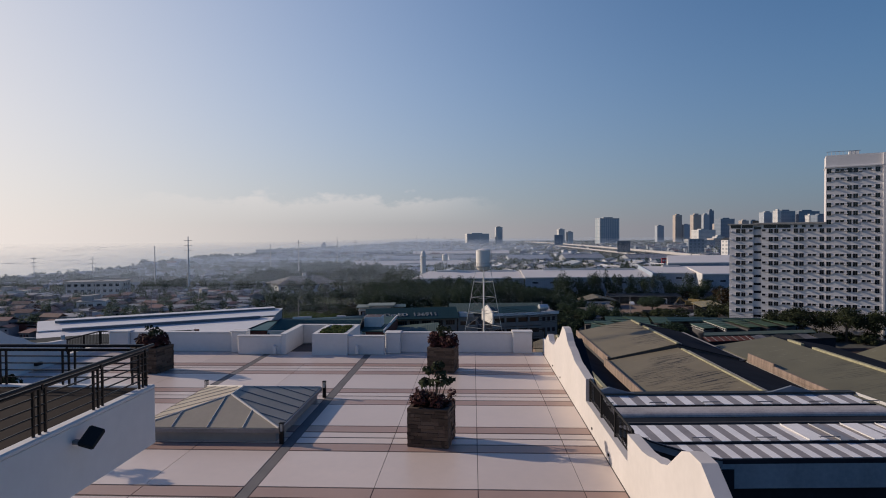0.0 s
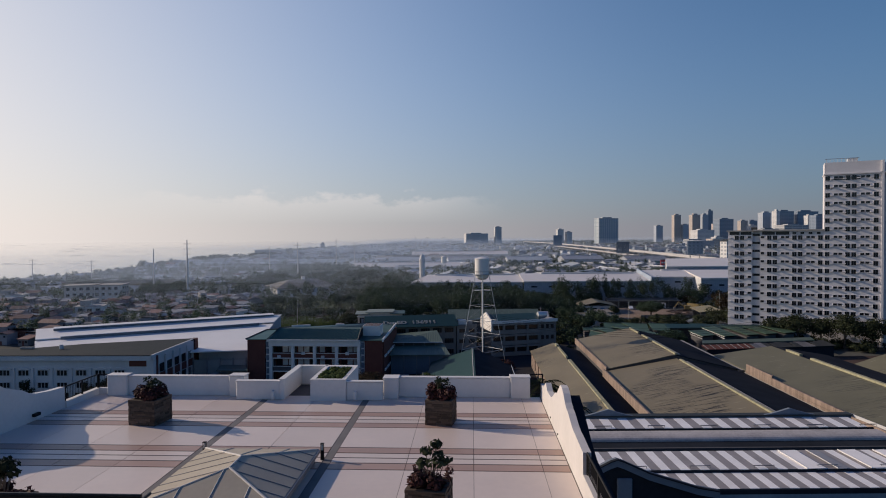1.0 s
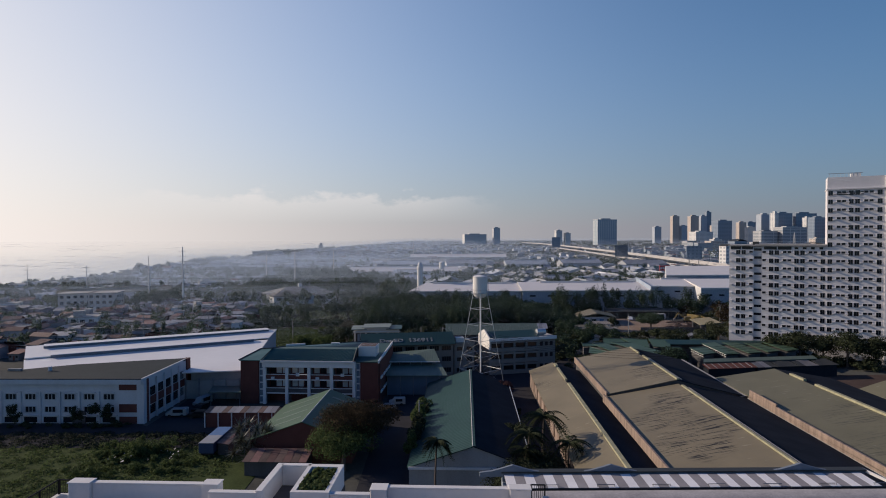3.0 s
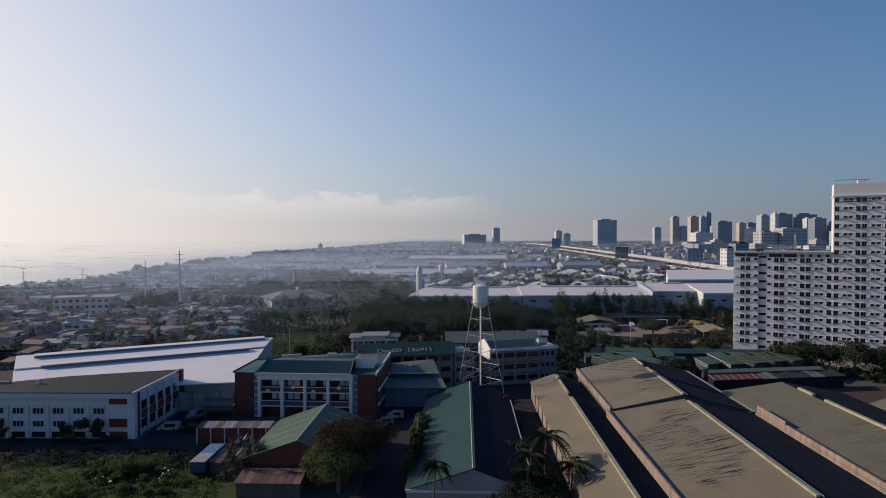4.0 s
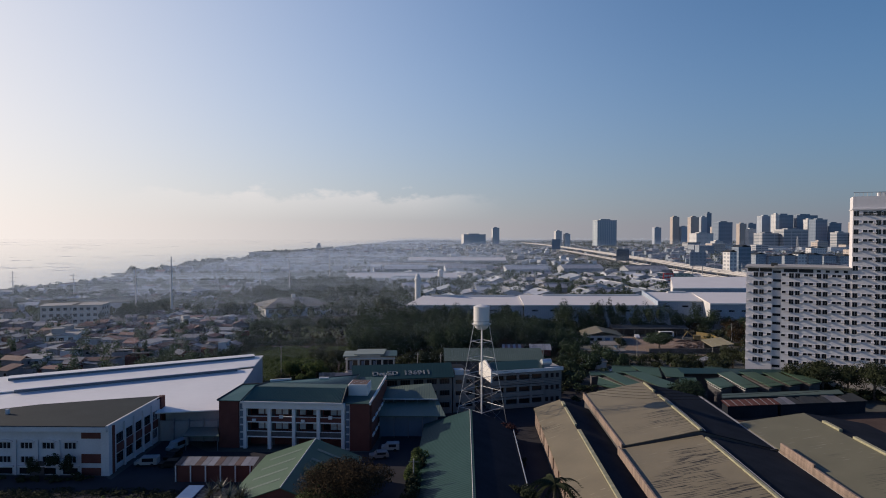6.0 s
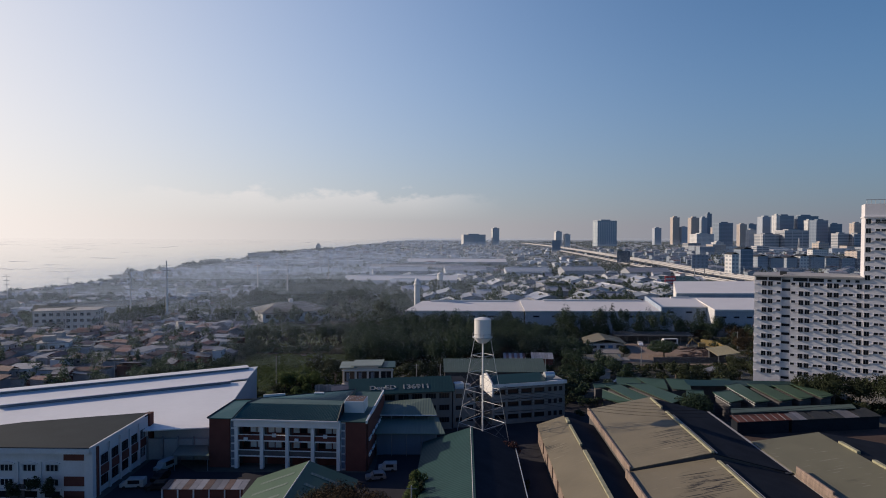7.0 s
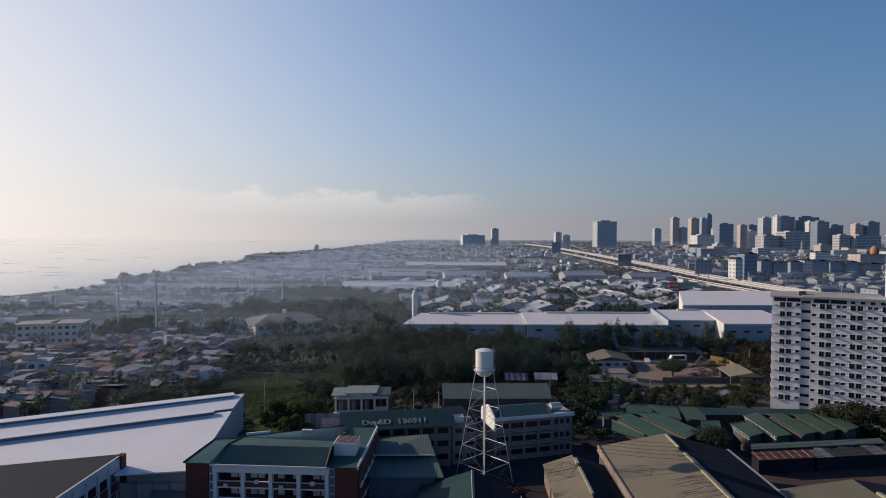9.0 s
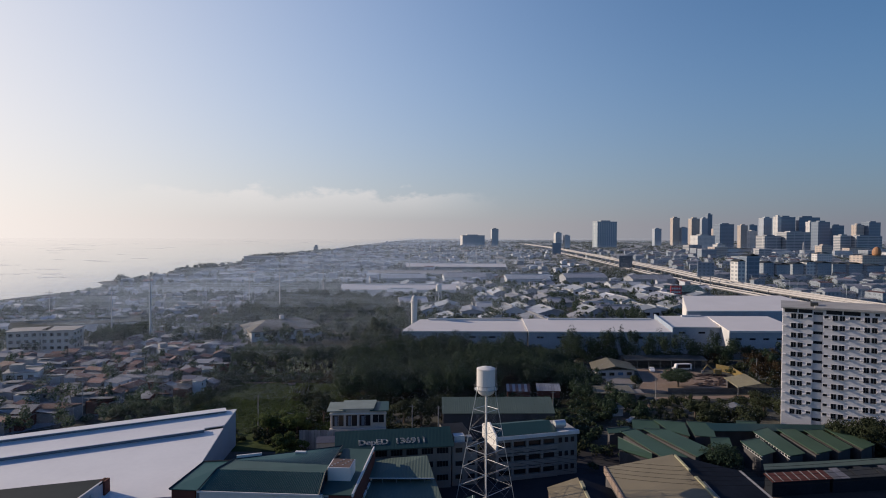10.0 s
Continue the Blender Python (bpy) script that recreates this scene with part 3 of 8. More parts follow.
patch("dirt_yard", ((66, 243), (79, 247), (104, 247), (108, 262), (100, 284), (80, 284), (76, 262)), 0.06, "dirt", "bare pale earth yard with wheel tracks", "yard")
patch("lane", ((54, 225), (66, 224), (69, 237), (56, 240)), 0.07, "dirt", "small bare earth turning place", "yard")
patch("lane", ((72, 237), (150, 243.5), (150, 247), (72, 240.5)), 0.08, "dirt", "narrow earth lane along the wall", "road")
patch("back_plot", ((-60, 188.5), (-28.5, 188.5), (-28.5, 204), (-14, 204), (-14, 208), (-75, 206)), 0.045, "grass", "weedy ground behind the fence", "grass")
patch("track", ((-78, 257), (-14, 253), (-14, 255), (-78, 260)), 0.1, "dirt", "narrow pale footpath", "path")
patch("meadow", ((-75, 200), (-14, 204), (-14, 252), (-78, 256)), 0.06, "grass", "overgrown green plot behind the houses", "grass")
patch("court", ((62, 138), (130, 138), (130, 170), (62, 168)), 0.06, "yard_brown", "brown earth yard between the sheds", "yard")

# ---- the roof terrace of the building below the camera ----
TZ = 25.7
TM = pose(0, 0, TZ, 0, 0, -2.5)
base = thing("terrace_building", "white rendered building with a tiled roof terrace", "building", TM)
part("wall", B(-20.0, 3.9, -20, 33.9, -TZ, -0.9), "white_old", base)
part("floor_slab", B(-20.05, 3.95, -20, 31.2, -0.9, -0.012), "joint", base, "dark grouted screed under the tiles")

# tiles in bands between the two drains
north, tan = [31.2], []
for y in (28.28, 23.53, 18.84, 14.15, 9.45, 4.75):
    tan += [(y, 0), (y, 3)]
    north += [y, y - 0.61, y - 1.11, y - 1.63, y - 2.25]
north = [y for y in north if y > 2.2] + [2.0]
tan = [round(y - (0, 0, 0, 1.63)[q], 2) for y, q in tan]
lots = [[-19.9 + 2.32 * i for i in range(5)], [-10.3, -7.9, -5.46], [-5.14, -2.35, 0.1, 2.55, 3.5]]
lots[0][-1] = -10.62
tile_mesh = {}
for y1, y0 in zip(north, north[1:]):
    wide = y1 - y0 > 1.5
    mat = "tile_tan" if round(y1, 2) in tan else "tile"
    for edges in lots:
        for a, b in zip(edges, edges[1:]):
            key = (round(b - a, 3), round(y1 - y0, 3), mat)
            if key not in tile_mesh:
                g = 0.007 if wide else 0.012
                tile_mesh[key] = mesh_of("tile", box(bmesh.new(), g, b - a - g, 0.03 if wide else 0.042, y1 - y0 - (0.03 if wide else 0.042), -0.03, 0.0), mat)
            shared("tile", tile_mesh[key], base, pose(a, y0, 0))
for x0, x1 in ((-10.6, -10.32), (-5.44, -5.16)):
    part("drain_channel", B(x0, x1, 2, 31.1, -0.03, -0.006), "drain", base, "dark grey drain strip across the terrace")

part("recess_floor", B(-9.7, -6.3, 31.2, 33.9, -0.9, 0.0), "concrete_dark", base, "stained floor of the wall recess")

# parapet to the north, with its piers, recess and built-in planter
para = thing("parapet_wall", "white plastered parapet wall with thick piers", "parapet", TM @ pose(0, -0.15, 0), kind="structure")
for x0, x1, y0, y1, h in ((-19.0, -17.95, 31.0, 31.55, 1.05), (-17.95, -12.3, 31.2, 31.45, 0.99), (-12.5, -11.7, 31.0, 31.6, 1.07), (-11.95, -9.72, 30.5, 30.75, 0.92),
                          (-9.72, -9.46, 30.5, 33.9, 1.02), (-9.46, -8.0, 33.65, 33.9, 1.02), (-6.3, -4.45, 30.5, 30.75, 0.92), (-4.45, -3.7, 30.8, 31.5, 1.03),
                          (-3.7, 2.0, 31.2, 31.45, 0.99), (2.0, 2.98, 31.0, 31.55, 1.07)):
    part("wall_section", B(x0, x1, y0, y1, 0.0, h, 0.03), "white", para)
    part("coping", B(x0 - 0.03, x1 + 0.03, y0 - 0.04, y1 + 0.04, h, h + 0.05, 0.01), "white", para)
for x in (-10.1, -5.9):
    part("drain_spout", B(x, x + 0.16, 30.3, 30.5, 0.05, 0.5, 0.03), "white", para)
pl = thing("built_in_planter", "white plastered planter box filled with grassy plants", "planter", TM @ pose(0, -0.15, 0))
bm = bmesh.new()
for q in ((-8.1, -6.3, 30.4, 30.62), (-8.1, -6.3, 33.5, 33.85), (-8.1, -7.88, 30.62, 33.5), (-6.52, -6.3, 30.62, 33.5)):
    box(bm, *q, 0, 1.07)
part("box", bm, "white", pl)
part("soil", B(-7.88, -6.52, 30.62, 33.5, 0.6, 0.86), "soil", pl)
rng = random.Random(4)
leaves("grass_cushion", [(rng.uniform(-7.8, -6.6), rng.uniform(30.8, 33.3), 0.98, 0.2, 0.2, 0.16, 26, 0.10) for _ in range(90)], "leaf_light", pl, seed=4)

# curved parapet and rail on the east side
def curved(name, rows, x, thick, z0, mat, parent):
    bm = wall_profile(bmesh.new(), [(x, y) for y, _ in rows], thick, z0, [h for _, h in rows])
    return part(name, bm, mat, parent)


def profile(keys, step=0.35):
    out = []
    for (ya, ha), (yb, hb) in zip(keys, keys[1:]):
        k = max(1, int(abs(yb - ya) / step))
        for i in range(k):
            t = i / k
            s = t * t * (3 - 2 * t)
            out.append((ya + (yb - ya) * t, ha + (hb - ha) * s))
    return out + [keys[-1]]


east = thing("curved_parapet", "white scalloped parapet wall in full sun", "parapet", TM, kind="structure")
curved("wall_section", profile([(31.0, 0.75), (29.9, 0.85), (28.9, 1.3), (28.3, 1.05), (27.2, 1.1), (25.2, 1.75), (24.2, 2.35), (23.75, 2.35), (22.6, 1.85), (21.0, 1.52), (19.25, 1.42)]), 3.66, 0.26, -0.9, "sunny_white", east)
curved("curb", [(19.25, 0.72), (14.1, 0.72)], 3.66, 0.26, -0.9, "sunny_white", east)
curved("wall_section", profile([(14.1, 1.36), (12.9, 1.38), (11.6, 1.6), (10.1, 2.36), (9.6, 2.36), (8.6, 1.8), (7.0, 1.5), (2.0, 1.42), (-4.0, 1.4)]), 3.66, 0.26, -0.9, "sunny_white", east)
# Shade on the buttress is put into its near-black colour.
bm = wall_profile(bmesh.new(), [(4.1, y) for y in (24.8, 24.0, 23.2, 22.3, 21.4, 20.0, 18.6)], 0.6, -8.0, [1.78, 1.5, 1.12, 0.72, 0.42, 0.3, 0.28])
part("buttress", bm, "black_and_shade", east, "outer buttress coloured near-black for its shade")
for y in (27.1, 24.8, 18.2, 16.0):
    part("spout_hole", B(3.5, 3.55, y, y + 0.07, 0.14, 0.21, 0.01), "iron", east)


def railing(name, a, b, z0, z1, parent_m, label, bars=0.13, mid=()):
    r = thing(name, label, "railing", parent_m)
    a, b = Vector(a), Vector(b)
    d = b - a
    n = max(1, int(d.length / 1.3))
    part("top_rail", rod(bmesh.new(), (*a, z1), (*b, z1), 0.035), "iron", r)
    part("bottom_rail", rod(bmesh.new(), (*a, z0 + 0.08), (*b, z0 + 0.08), 0.02), "iron", r)
    for z in mid:
        part("rail", rod(bmesh.new(), (*a, z), (*b, z), 0.018), "iron", r)
    post = mesh_of("post", box(bmesh.new(), -0.03, 0.03, -0.03, 0.03, 0, z1 - z0), "iron")
    for i in range(n + 1):
        p = a + d * (i / n)
        shared("post", post, r, pose(p.x, p.y, z0))
    if bars:
        bar = mesh_of("bar", rod(bmesh.new(), (0, 0, 0), (0, 0, z1 - z0 - 0.08), 0.011, 4), "iron")
        for i in range(int(d.length / bars)):
            p = a + d * ((i + 0.5) * bars / d.length)
            shared("bar", bar, r, pose(p.x, p.y, z0 + 0.08))
    return r


railing("balustrade", (3.66, 19.2), (3.66, 14.15), 0.72, 1.42, TM, "black iron balustrade between white parapet walls")
railing("balustrade", (3.02, 31.3), (3.66, 31.3), 0.1, 1.15, TM, "short black iron balustrade by the corner pier", 0.1)

west = thing("curved_parapet", "white curved parapet wall in shade", "parapet", TM, kind="structure")
curved("wall_section", profile([(28.65, 1.02), (27.6, 1.08), (26.7, 1.2), (25.4, 1.7), (24.0, 2.3), (23.3, 2.3), (21.5, 1.7), (19.0, 1.4), (12.0, 1.35)]), -19.9, 0.28, -0.9, "white", west)
curved("curb", [(31.45, 0.32), (28.65, 0.32)], -19.8, 0.28, -0.9, "white", west)
part("wall_section", B(-19.66, -19.0, 31.2, 31.45, -0.9, 0.32), "white", west)
part("spout_hole", B(-19.76, -19.6, 26.4, 26.8, 0.2, 0.34, 0.02), "iron", west)
railing("balustrade", (-19.78, 28.7), (-19.78, 31.32), 0.32, 1.02, TM, "brown iron balustrade on the terrace edge", 0.12)
railing("balustrade", (-19.74, 31.33), (-19.0, 31.33), 0.32, 1.02, TM, "brown iron balustrade at the terrace corner", 0.12)


# stone-clad planters
def planter(x, y, w, d, h, turn, plants, label, seed):
    m = TM @ pose(x, y, 0, 0, 0, turn)
    t = thing("stone_planter", label, "planter", m, "planters on the terrace")
    part("core", B(-w / 2 + 0.04, w / 2 - 0.04, -d / 2 + 0.04, d / 2 - 0.04, 0.02, h - 0.1), "joint", t)
    part("soil", B(-w / 2 + 0.05, w / 2 - 0.05, -d / 2 + 0.05, d / 2 - 0.05, h - 0.1, h - 0.05), "soil", t)
    bm = bmesh.new()
    for q in ((-w / 2, w / 2, -d / 2, -d / 2 + 0.13), (-w / 2, w / 2, d / 2 - 0.13, d / 2), (-w / 2, -w / 2 + 0.13, -d / 2 + 0.13, d / 2 - 0.13), (w / 2 - 0.13, w / 2, -d / 2 + 0.13, d / 2 - 0.13)):
        box(bm, *q, h - 0.1, h, 0, 0.012)
    part("rim", bm, "stone", t, "worn stone rim")
    r = random.Random(seed)
    course, z = 0.105, 0.0
    pool = {}
    while z < h - 0.12:
        for side in range(4):
            L = w if side % 2 == 0 else d
            u = 0.0
            while u < L - 0.02:
                s = min(r.choice((0.22, 0.30, 0.40, 0.5)), L - u)
                if L - u - s < 0.1:
                    s = L - u
                dep = r.choice((0.05, 0.065, 0.08))
                key = (round(s, 2), dep)
                if key not in pool:
                    pool[key] = mesh_of("stone", box(bmesh.new(), 0.006, s - 0.006, -dep + 0.03, 0.05, 0.006, course - 0.004), "stone")
                rot = pose(0, 0, 0, 0, 0, 90 * side)
                shared("stone", pool[key], t, rot @ pose(-L / 2 + u, -(d if side % 2 == 0 else w) / 2 + 0.05, z))
                u += s
        z += course
    plants(t, w, d, h, seed)
    return t


def tall_shrub(t, w, d, h, seed):
    r = random.Random(seed)
    leaves("foliage_cushion", [(r.uniform(-w * .42, w * .42), r.uniform(-d * .42, d * .42), h + r.uniform(0.02, 0.24), 0.16, 0.16, 0.15, 30, 0.07) for _ in range(34)], "leaf_red", t, "dark red low foliage", seed=seed)
    bm = bmesh.new()
    clumps = []
    for i in range(9):
        a, q = r.uniform(0, 6.28), r.uniform(0.05, 0.42) * w
        tip = Vector((math.cos(a) * q, math.sin(a) * q * 0.8, h + r.uniform(0.55, 1.1)))
        rod(bm, (tip.x * 0.35, tip.y * 0.35, h - 0.1), tip, 0.022, 5, 0, 0.008)
        clumps.append((tip.x, tip.y, tip.z, 0.19, 0.19, 0.12, 30, 0.085))
    part("stem", bm, "bark", t)
    leaves("leaf_spray", clumps, "leaf", t, "glossy dark green leaves", seed=seed + 50)


def low_shrub(t, w, d, h, seed):
    r = random.Random(seed)
    leaves("foliage_cushion", [(r.uniform(-w * .42, w * .42), r.uniform(-d * .42, d * .42), h + r.uniform(0.05, 0.42), 0.2, 0.2, 0.2, 34, 0.075) for _ in range(48)], "leaf_red", t, "dark red and green foliage", seed=seed)
    bm = bmesh.new()
    clumps = []
    for i in range(12):
        a, q = r.uniform(0, 6.28), r.uniform(0.05, 0.42) * w
        tip = Vector((math.cos(a) * q, math.sin(a) * q * 0.7, h + r.uniform(0.5, 0.85)))
        rod(bm, (tip.x * 0.6, tip.y * 0.6, h - 0.1), tip, 0.015, 5, 0, 0.006)
        clumps.append((tip.x, tip.y, tip.z, 0.13, 0.13, 0.1, 14, 0.07))
    part("stem", bm, "bark", t)
    leaves("leaf_spray", clumps, "leaf", t, seed=seed + 50)


planter(-1.20, 17.48, 1.18, 1.15, 1.1, -9, tall_shrub, "brown stone planter with a leafy shrub over red plants", 11)
planter(-1.33, 26.9, 1.2, 1.15, 1.1, -9, low_shrub, "brown stone planter with bushy red plants", 12)
planter(-14.35, 26.55, 1.3, 1.25, 1.12, -9, low_shrub, "dark stone planter with low bushy plants in shade", 13)
planter(-12.9, 16.0, 1.3, 1.25, 1.12, -9, tall_shrub, "dark stone planter with a green shrub beside the raised deck", 14)

# pyramid skylight
sk = thing("skylight", "hipped skylight of greenish sheets with pale metal ribs", "skylight", TM)
X0, X1, Y0, Y1, ZB, ZR = -9.85, -5.62, 17.25, 22.1, 0.42, 1.0
RX, RA, RB = -7.6, 18.75, 19.75
part("curb", B(X0 + 0.1, X1 - 0.1, Y0 + 0.1, Y1 - 0.1, 0, ZB - 0.04), "concrete", sk, "low grey concrete curb")
for pts in (((X0, Y0, ZB), (X1, Y0, ZB), (RX, RA, ZR)), ((X1, Y0, ZB), (X1, Y1, ZB), (RX, RB, ZR), (RX, RA, ZR)), ((X1, Y1, ZB), (X0, Y1, ZB), (RX, RB, ZR)), ((X0, Y1, ZB), (X0, Y0, ZB), (RX, RA, ZR), (RX, RB, ZR))):
    part("sheet", slab(bmesh.new(), pts, 0.05), "sky_panel", sk)
for a, b, r in (((X0, Y0, ZB), (RX, RA, ZR), 0.022), ((X1, Y0, ZB), (RX, RA, ZR), 0.04), ((X1, Y1, ZB), (RX, RB, ZR), 0.022), ((X0, Y1, ZB), (RX, RB, ZR), 0.04), ((RX, RA, ZR), (RX, RB, ZR), 0.03)):
    part("hip_rib", rod(bmesh.new(), a, b, r), "sky_rib", sk)
for i in range(1, 7):
    y = Y0 + (Y1 - Y0) * i / 7
    f = min(1, (y - Y0) / (RA - Y0), (Y1 - y) / (Y1 - RB))
    for xe in (X0, X1):
        part("rib", rod(bmesh.new(), (xe, y, ZB + 0.01), (xe + (RX - xe) * f, y, ZB + (ZR - ZB) * f + 0.01), 0.012, 4), "dark_steel", sk)
for i in range(1, 4):
    x = X0 + (X1 - X0) * i / 4
    for ye, yr in ((Y0, RA), (Y1, RB)):
        f = min(1, (x - X0) / (RX - X0), (X1 - x) / (X1 - RX))
        part("rib", rod(bmesh.new(), (x, ye, ZB + 0.01), (x, ye + (yr - ye) * f, ZB + (ZR - ZB) * f + 0.01), 0.015, 4), "sky_rib", sk)
part("gutter", B(X0 - 0.05, X1 + 0.05, Y0 - 0.06, Y0, ZB - 0.14, ZB - 0.02), "dark_steel", sk)
part("gutter", B(X1, X1 + 0.06, Y0, Y1, ZB - 0.14, ZB - 0.02), "dark_steel", sk)


def bollard_lamp(x, y):
    t = thing("bollard_lamp", "small black lantern post at the skylight corner", "lamp", TM @ pose(x, y, 0), "lanterns round the skylight")
    part("post", B(-0.06, 0.06, -0.06, 0.06, 0, 0.36, 0.01), "iron", t)
    bm = bmesh.new()
    for dx in (-0.06, 0.06):
        for dy in (-0.06, 0.06):
            rod(bm, (dx * 0.8, dy * 0.8, 0.36), (dx * 0.8, dy * 0.8, 0.58), 0.01, 4)
    part("cage", bm, "iron", t)
    part("lantern_glass", B(-0.03, 0.03, -0.03, 0.03, 0.36, 0.56), "sky_rib", t)
    part("cap", B(-0.07, 0.07, -0.07, 0.07, 0.58, 0.61, 0.01), "iron", t)


for x, y in ((X1 + 0.12, Y0 - 0.1), (X1 + 0.12, Y1 + 0.1), (X0 - 0.1, Y1 + 0.12)):
    bollard_lamp(x, y)

# raised landing with its rails and floodlight
dk = thing("raised_deck", "raised landing with a white fascia and brown deck", "deck", TM)
part("support_wall", B(-15, -8.0, -14, 6.0, 0.0, 2.7), "white", dk)
part("fascia", B(-16, -5.0, -14, 9.3, 2.7, 3.55), "white", dk)
part("floor", B(-16, -5.14, -14, 9.16, 3.55, 3.6), "deck", dk, "red brown tiled deck floor")
part("coping", B(-5.14, -4.99, -14, 9.32, 3.55, 3.62, 0.02), "white", dk, "white painted deck edge")
part("coping", B(-16, -5.14, 9.16, 9.32, 3.55, 3.62, 0.02), "white", dk, "white painted deck edge")


def deck_rail(a, b):
    r = thing("deck_railing", "dark brown metal railing with a doubled handrail", "railing", TM)
    a, b = Vector(a), Vector(b)
    d = (b - a).normalized()
    nrm = Vector((-d.y, d.x)) * 0.09
    part("handrail", rod(bmesh.new(), (*(a + nrm), 4.25), (*(b + nrm), 4.25), 0.026), "bronze", r)
    part("handrail", rod(bmesh.new(), (*a, 4.17), (*b, 4.17), 0.024), "bronze", r)
    for z in (3.74, 3.85, 3.96, 4.07):
        part("rail", rod(bmesh.new(), (*a, z), (*b, z), 0.011), "bronze", r)
    L = (b - a).length
    post = mesh_of("post", box(bmesh.new(), -0.013, 0.013, -0.013, 0.013, 0, 0.58), "bronze")
    bracket = mesh_of("bracket", box(bmesh.new(), -0.01, 0.01, -0.012, 0.012, 0, 0.1), "bronze")
    s = 0.05
    while s < L:
        for off in (0, 0.1, 0.2):
            if s + off < L:
                p = a + d * (s + off)
                shared("post", post, r, pose(p.x, p.y, 3.6))
        p = a + d * (s + 0.1) + nrm * 0.5
        shared("bracket", bracket, r, pose(p.x, p.y, 4.15))
        s += 1.12


deck_rail((-5.07, 9.24), (-5.07, -6))
deck_rail((-5.07, 9.24), (-15.9, 9.24))
fl = thing("floodlight", "black floodlight fixed to the white fascia", "lamp", TM @ pose(-5.0, 7.35, 3.36))
part("bracket", B(0, 0.2, -0.03, 0.03, -0.02, 0.03), "dark_steel", fl)
part("housing", box(bmesh.new(), -0.1, 0.1, -0.15, 0.15, -0.035, 0.035, 0, 0.02, pose(0.2, 0.05, 0.05, 35, 20, 10)), "rubber", fl)

# neighbouring roof with striped sheets
nb = thing("striped_roof_building", "white building with striped grey and white corrugated roof sheets", "building", pose(0, 0, 0, 0, 0, 0.6))
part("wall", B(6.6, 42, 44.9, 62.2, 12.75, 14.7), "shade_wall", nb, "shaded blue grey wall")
# Lower wall, opening and valley are blackened where shade falls.
part("lower_wall", B(6.6, 42, 45.4, 62.2, 0, 12.75), "black_and_shade", nb, "recessed lower wall blackened for shade")
part("vent_opening", B(19.4, 21.8, 44.84, 44.96, 12.7, 14.2), "black_and_shade", nb, "black panel for a shaded opening in the wall")
part("valley", B(6.7, 41.9, 52.6, 56.2, 14.7, 14.78), "black_and_shade", nb, "roof valley between the two ridges, blackened for its shadow")
bm = bmesh.new()
ring = [(56.0, 14.8), (56.05, 14.98), (56.2, 15.1), (56.5, 15.19), (56.9, 15.24), (57.4, 15.26), (57.85, 15.24), (57.95, 14.8)]
for a, b in zip(ring, ring[1:]):
    bm.faces.new([bm.verts.new(p) for p in ((6.7, a[0], a[1]), (42, a[0], a[1]), (42, b[0], b[1]), (6.7, b[0], b[1]))])
bm.faces.new([bm.verts.new((6.7, y, z)) for y, z in ring])
part("ridge_roll", bm, "ridge_grey", nb, "rounded weathered pale ridge")
part("valley_beam", B(6.7, 42, 53.7, 53.9, 14.78, 15.0), "concrete_dark", nb)
part("ridge_wall", B(6.6, 41.9, 61.3, 61.9, 14.7, 15.6), "slate_blue", nb)
part("ridge_coping", B(6.5, 42.0, 61.15, 62.0, 15.56, 15.68), "slate_roof", nb)
for cx in (7.6, 17.1, 35.6):
    bm = wall_profile(bmesh.new(), [(cx + dx, 61.4) for dx in (-3.2, -2, -1, 0, 1, 2, 3.2)], 0.3, 15.2, [15.6, 15.75, 16.02, 16.32, 16.02, 15.75, 15.6])
    part("pediment", bm, "slate_blue", nb, "small curved pediment")
rows = ((61.1, 15.46, 58.2, 15.36, 1.87), (52.4, 15.2, 48.2, 15.2, 1.57), (48.05, 15.0, 45.0, 15.0, 1.5))
for r_i, (ya, za, yb, zb, period) in enumerate(rows):
    w = period / 2
    for i in range(int(35.2 / w)):
        x0 = 6.75 + i * w
        if r_i == 2 and x0 < 15.3:
            continue
        bm = bmesh.new()
        slab(bm, ((x0, yb, zb), (x0 + w - 0.02, yb, zb), (x0 + w - 0.02, ya, za), (x0, ya, za)), 0.04)
        part("roof_sheet", bm, "sheet_white" if i % 2 == 0 else "sheet_grey", nb)
    # This dark strip also paints the shade in the gap between rows.
    part("purlin", B(6.8, 41.9, yb - 0.12, yb + 0.1, zb - 0.4, zb - 0.06), "black_and_shade", nb)
# loose sheets that have slid and lifted along the second row
for x0, x1, dy, mat, lab in ((29.4, 30.9, -0.1, "sheet_white", "loose lifted white roof sheet"), (31.8, 32.7, -0.15, "tin_pale", "loose bluish translucent roof sheet"), (34.6, 36.1, -0.05, "sheet_white", "loose lifted white roof sheet"), (37.6, 38.6, -0.12, "sheet_white", "loose lifted white roof sheet")):
    bm = bmesh.new()
    slab(bm, ((x0, 48.2 + dy, 15.26), (x1, 48.2 + dy, 15.3), (x1 - 0.15, 52.2 + dy, 15.34), (x0 - 0.15, 52.2 + dy, 15.3)), 0.03)
    sheet = part("loose_sheet", bm, mat, nb, lab)
    part("sheet_lip", tube(bmesh.new(), ((x0, 48.15 + dy, 15.3), (x0 - 0.08, 50.2 + dy, 15.34), (x0 - 0.15, 52.2 + dy, 15.35)), 0.035), "white", sheet)
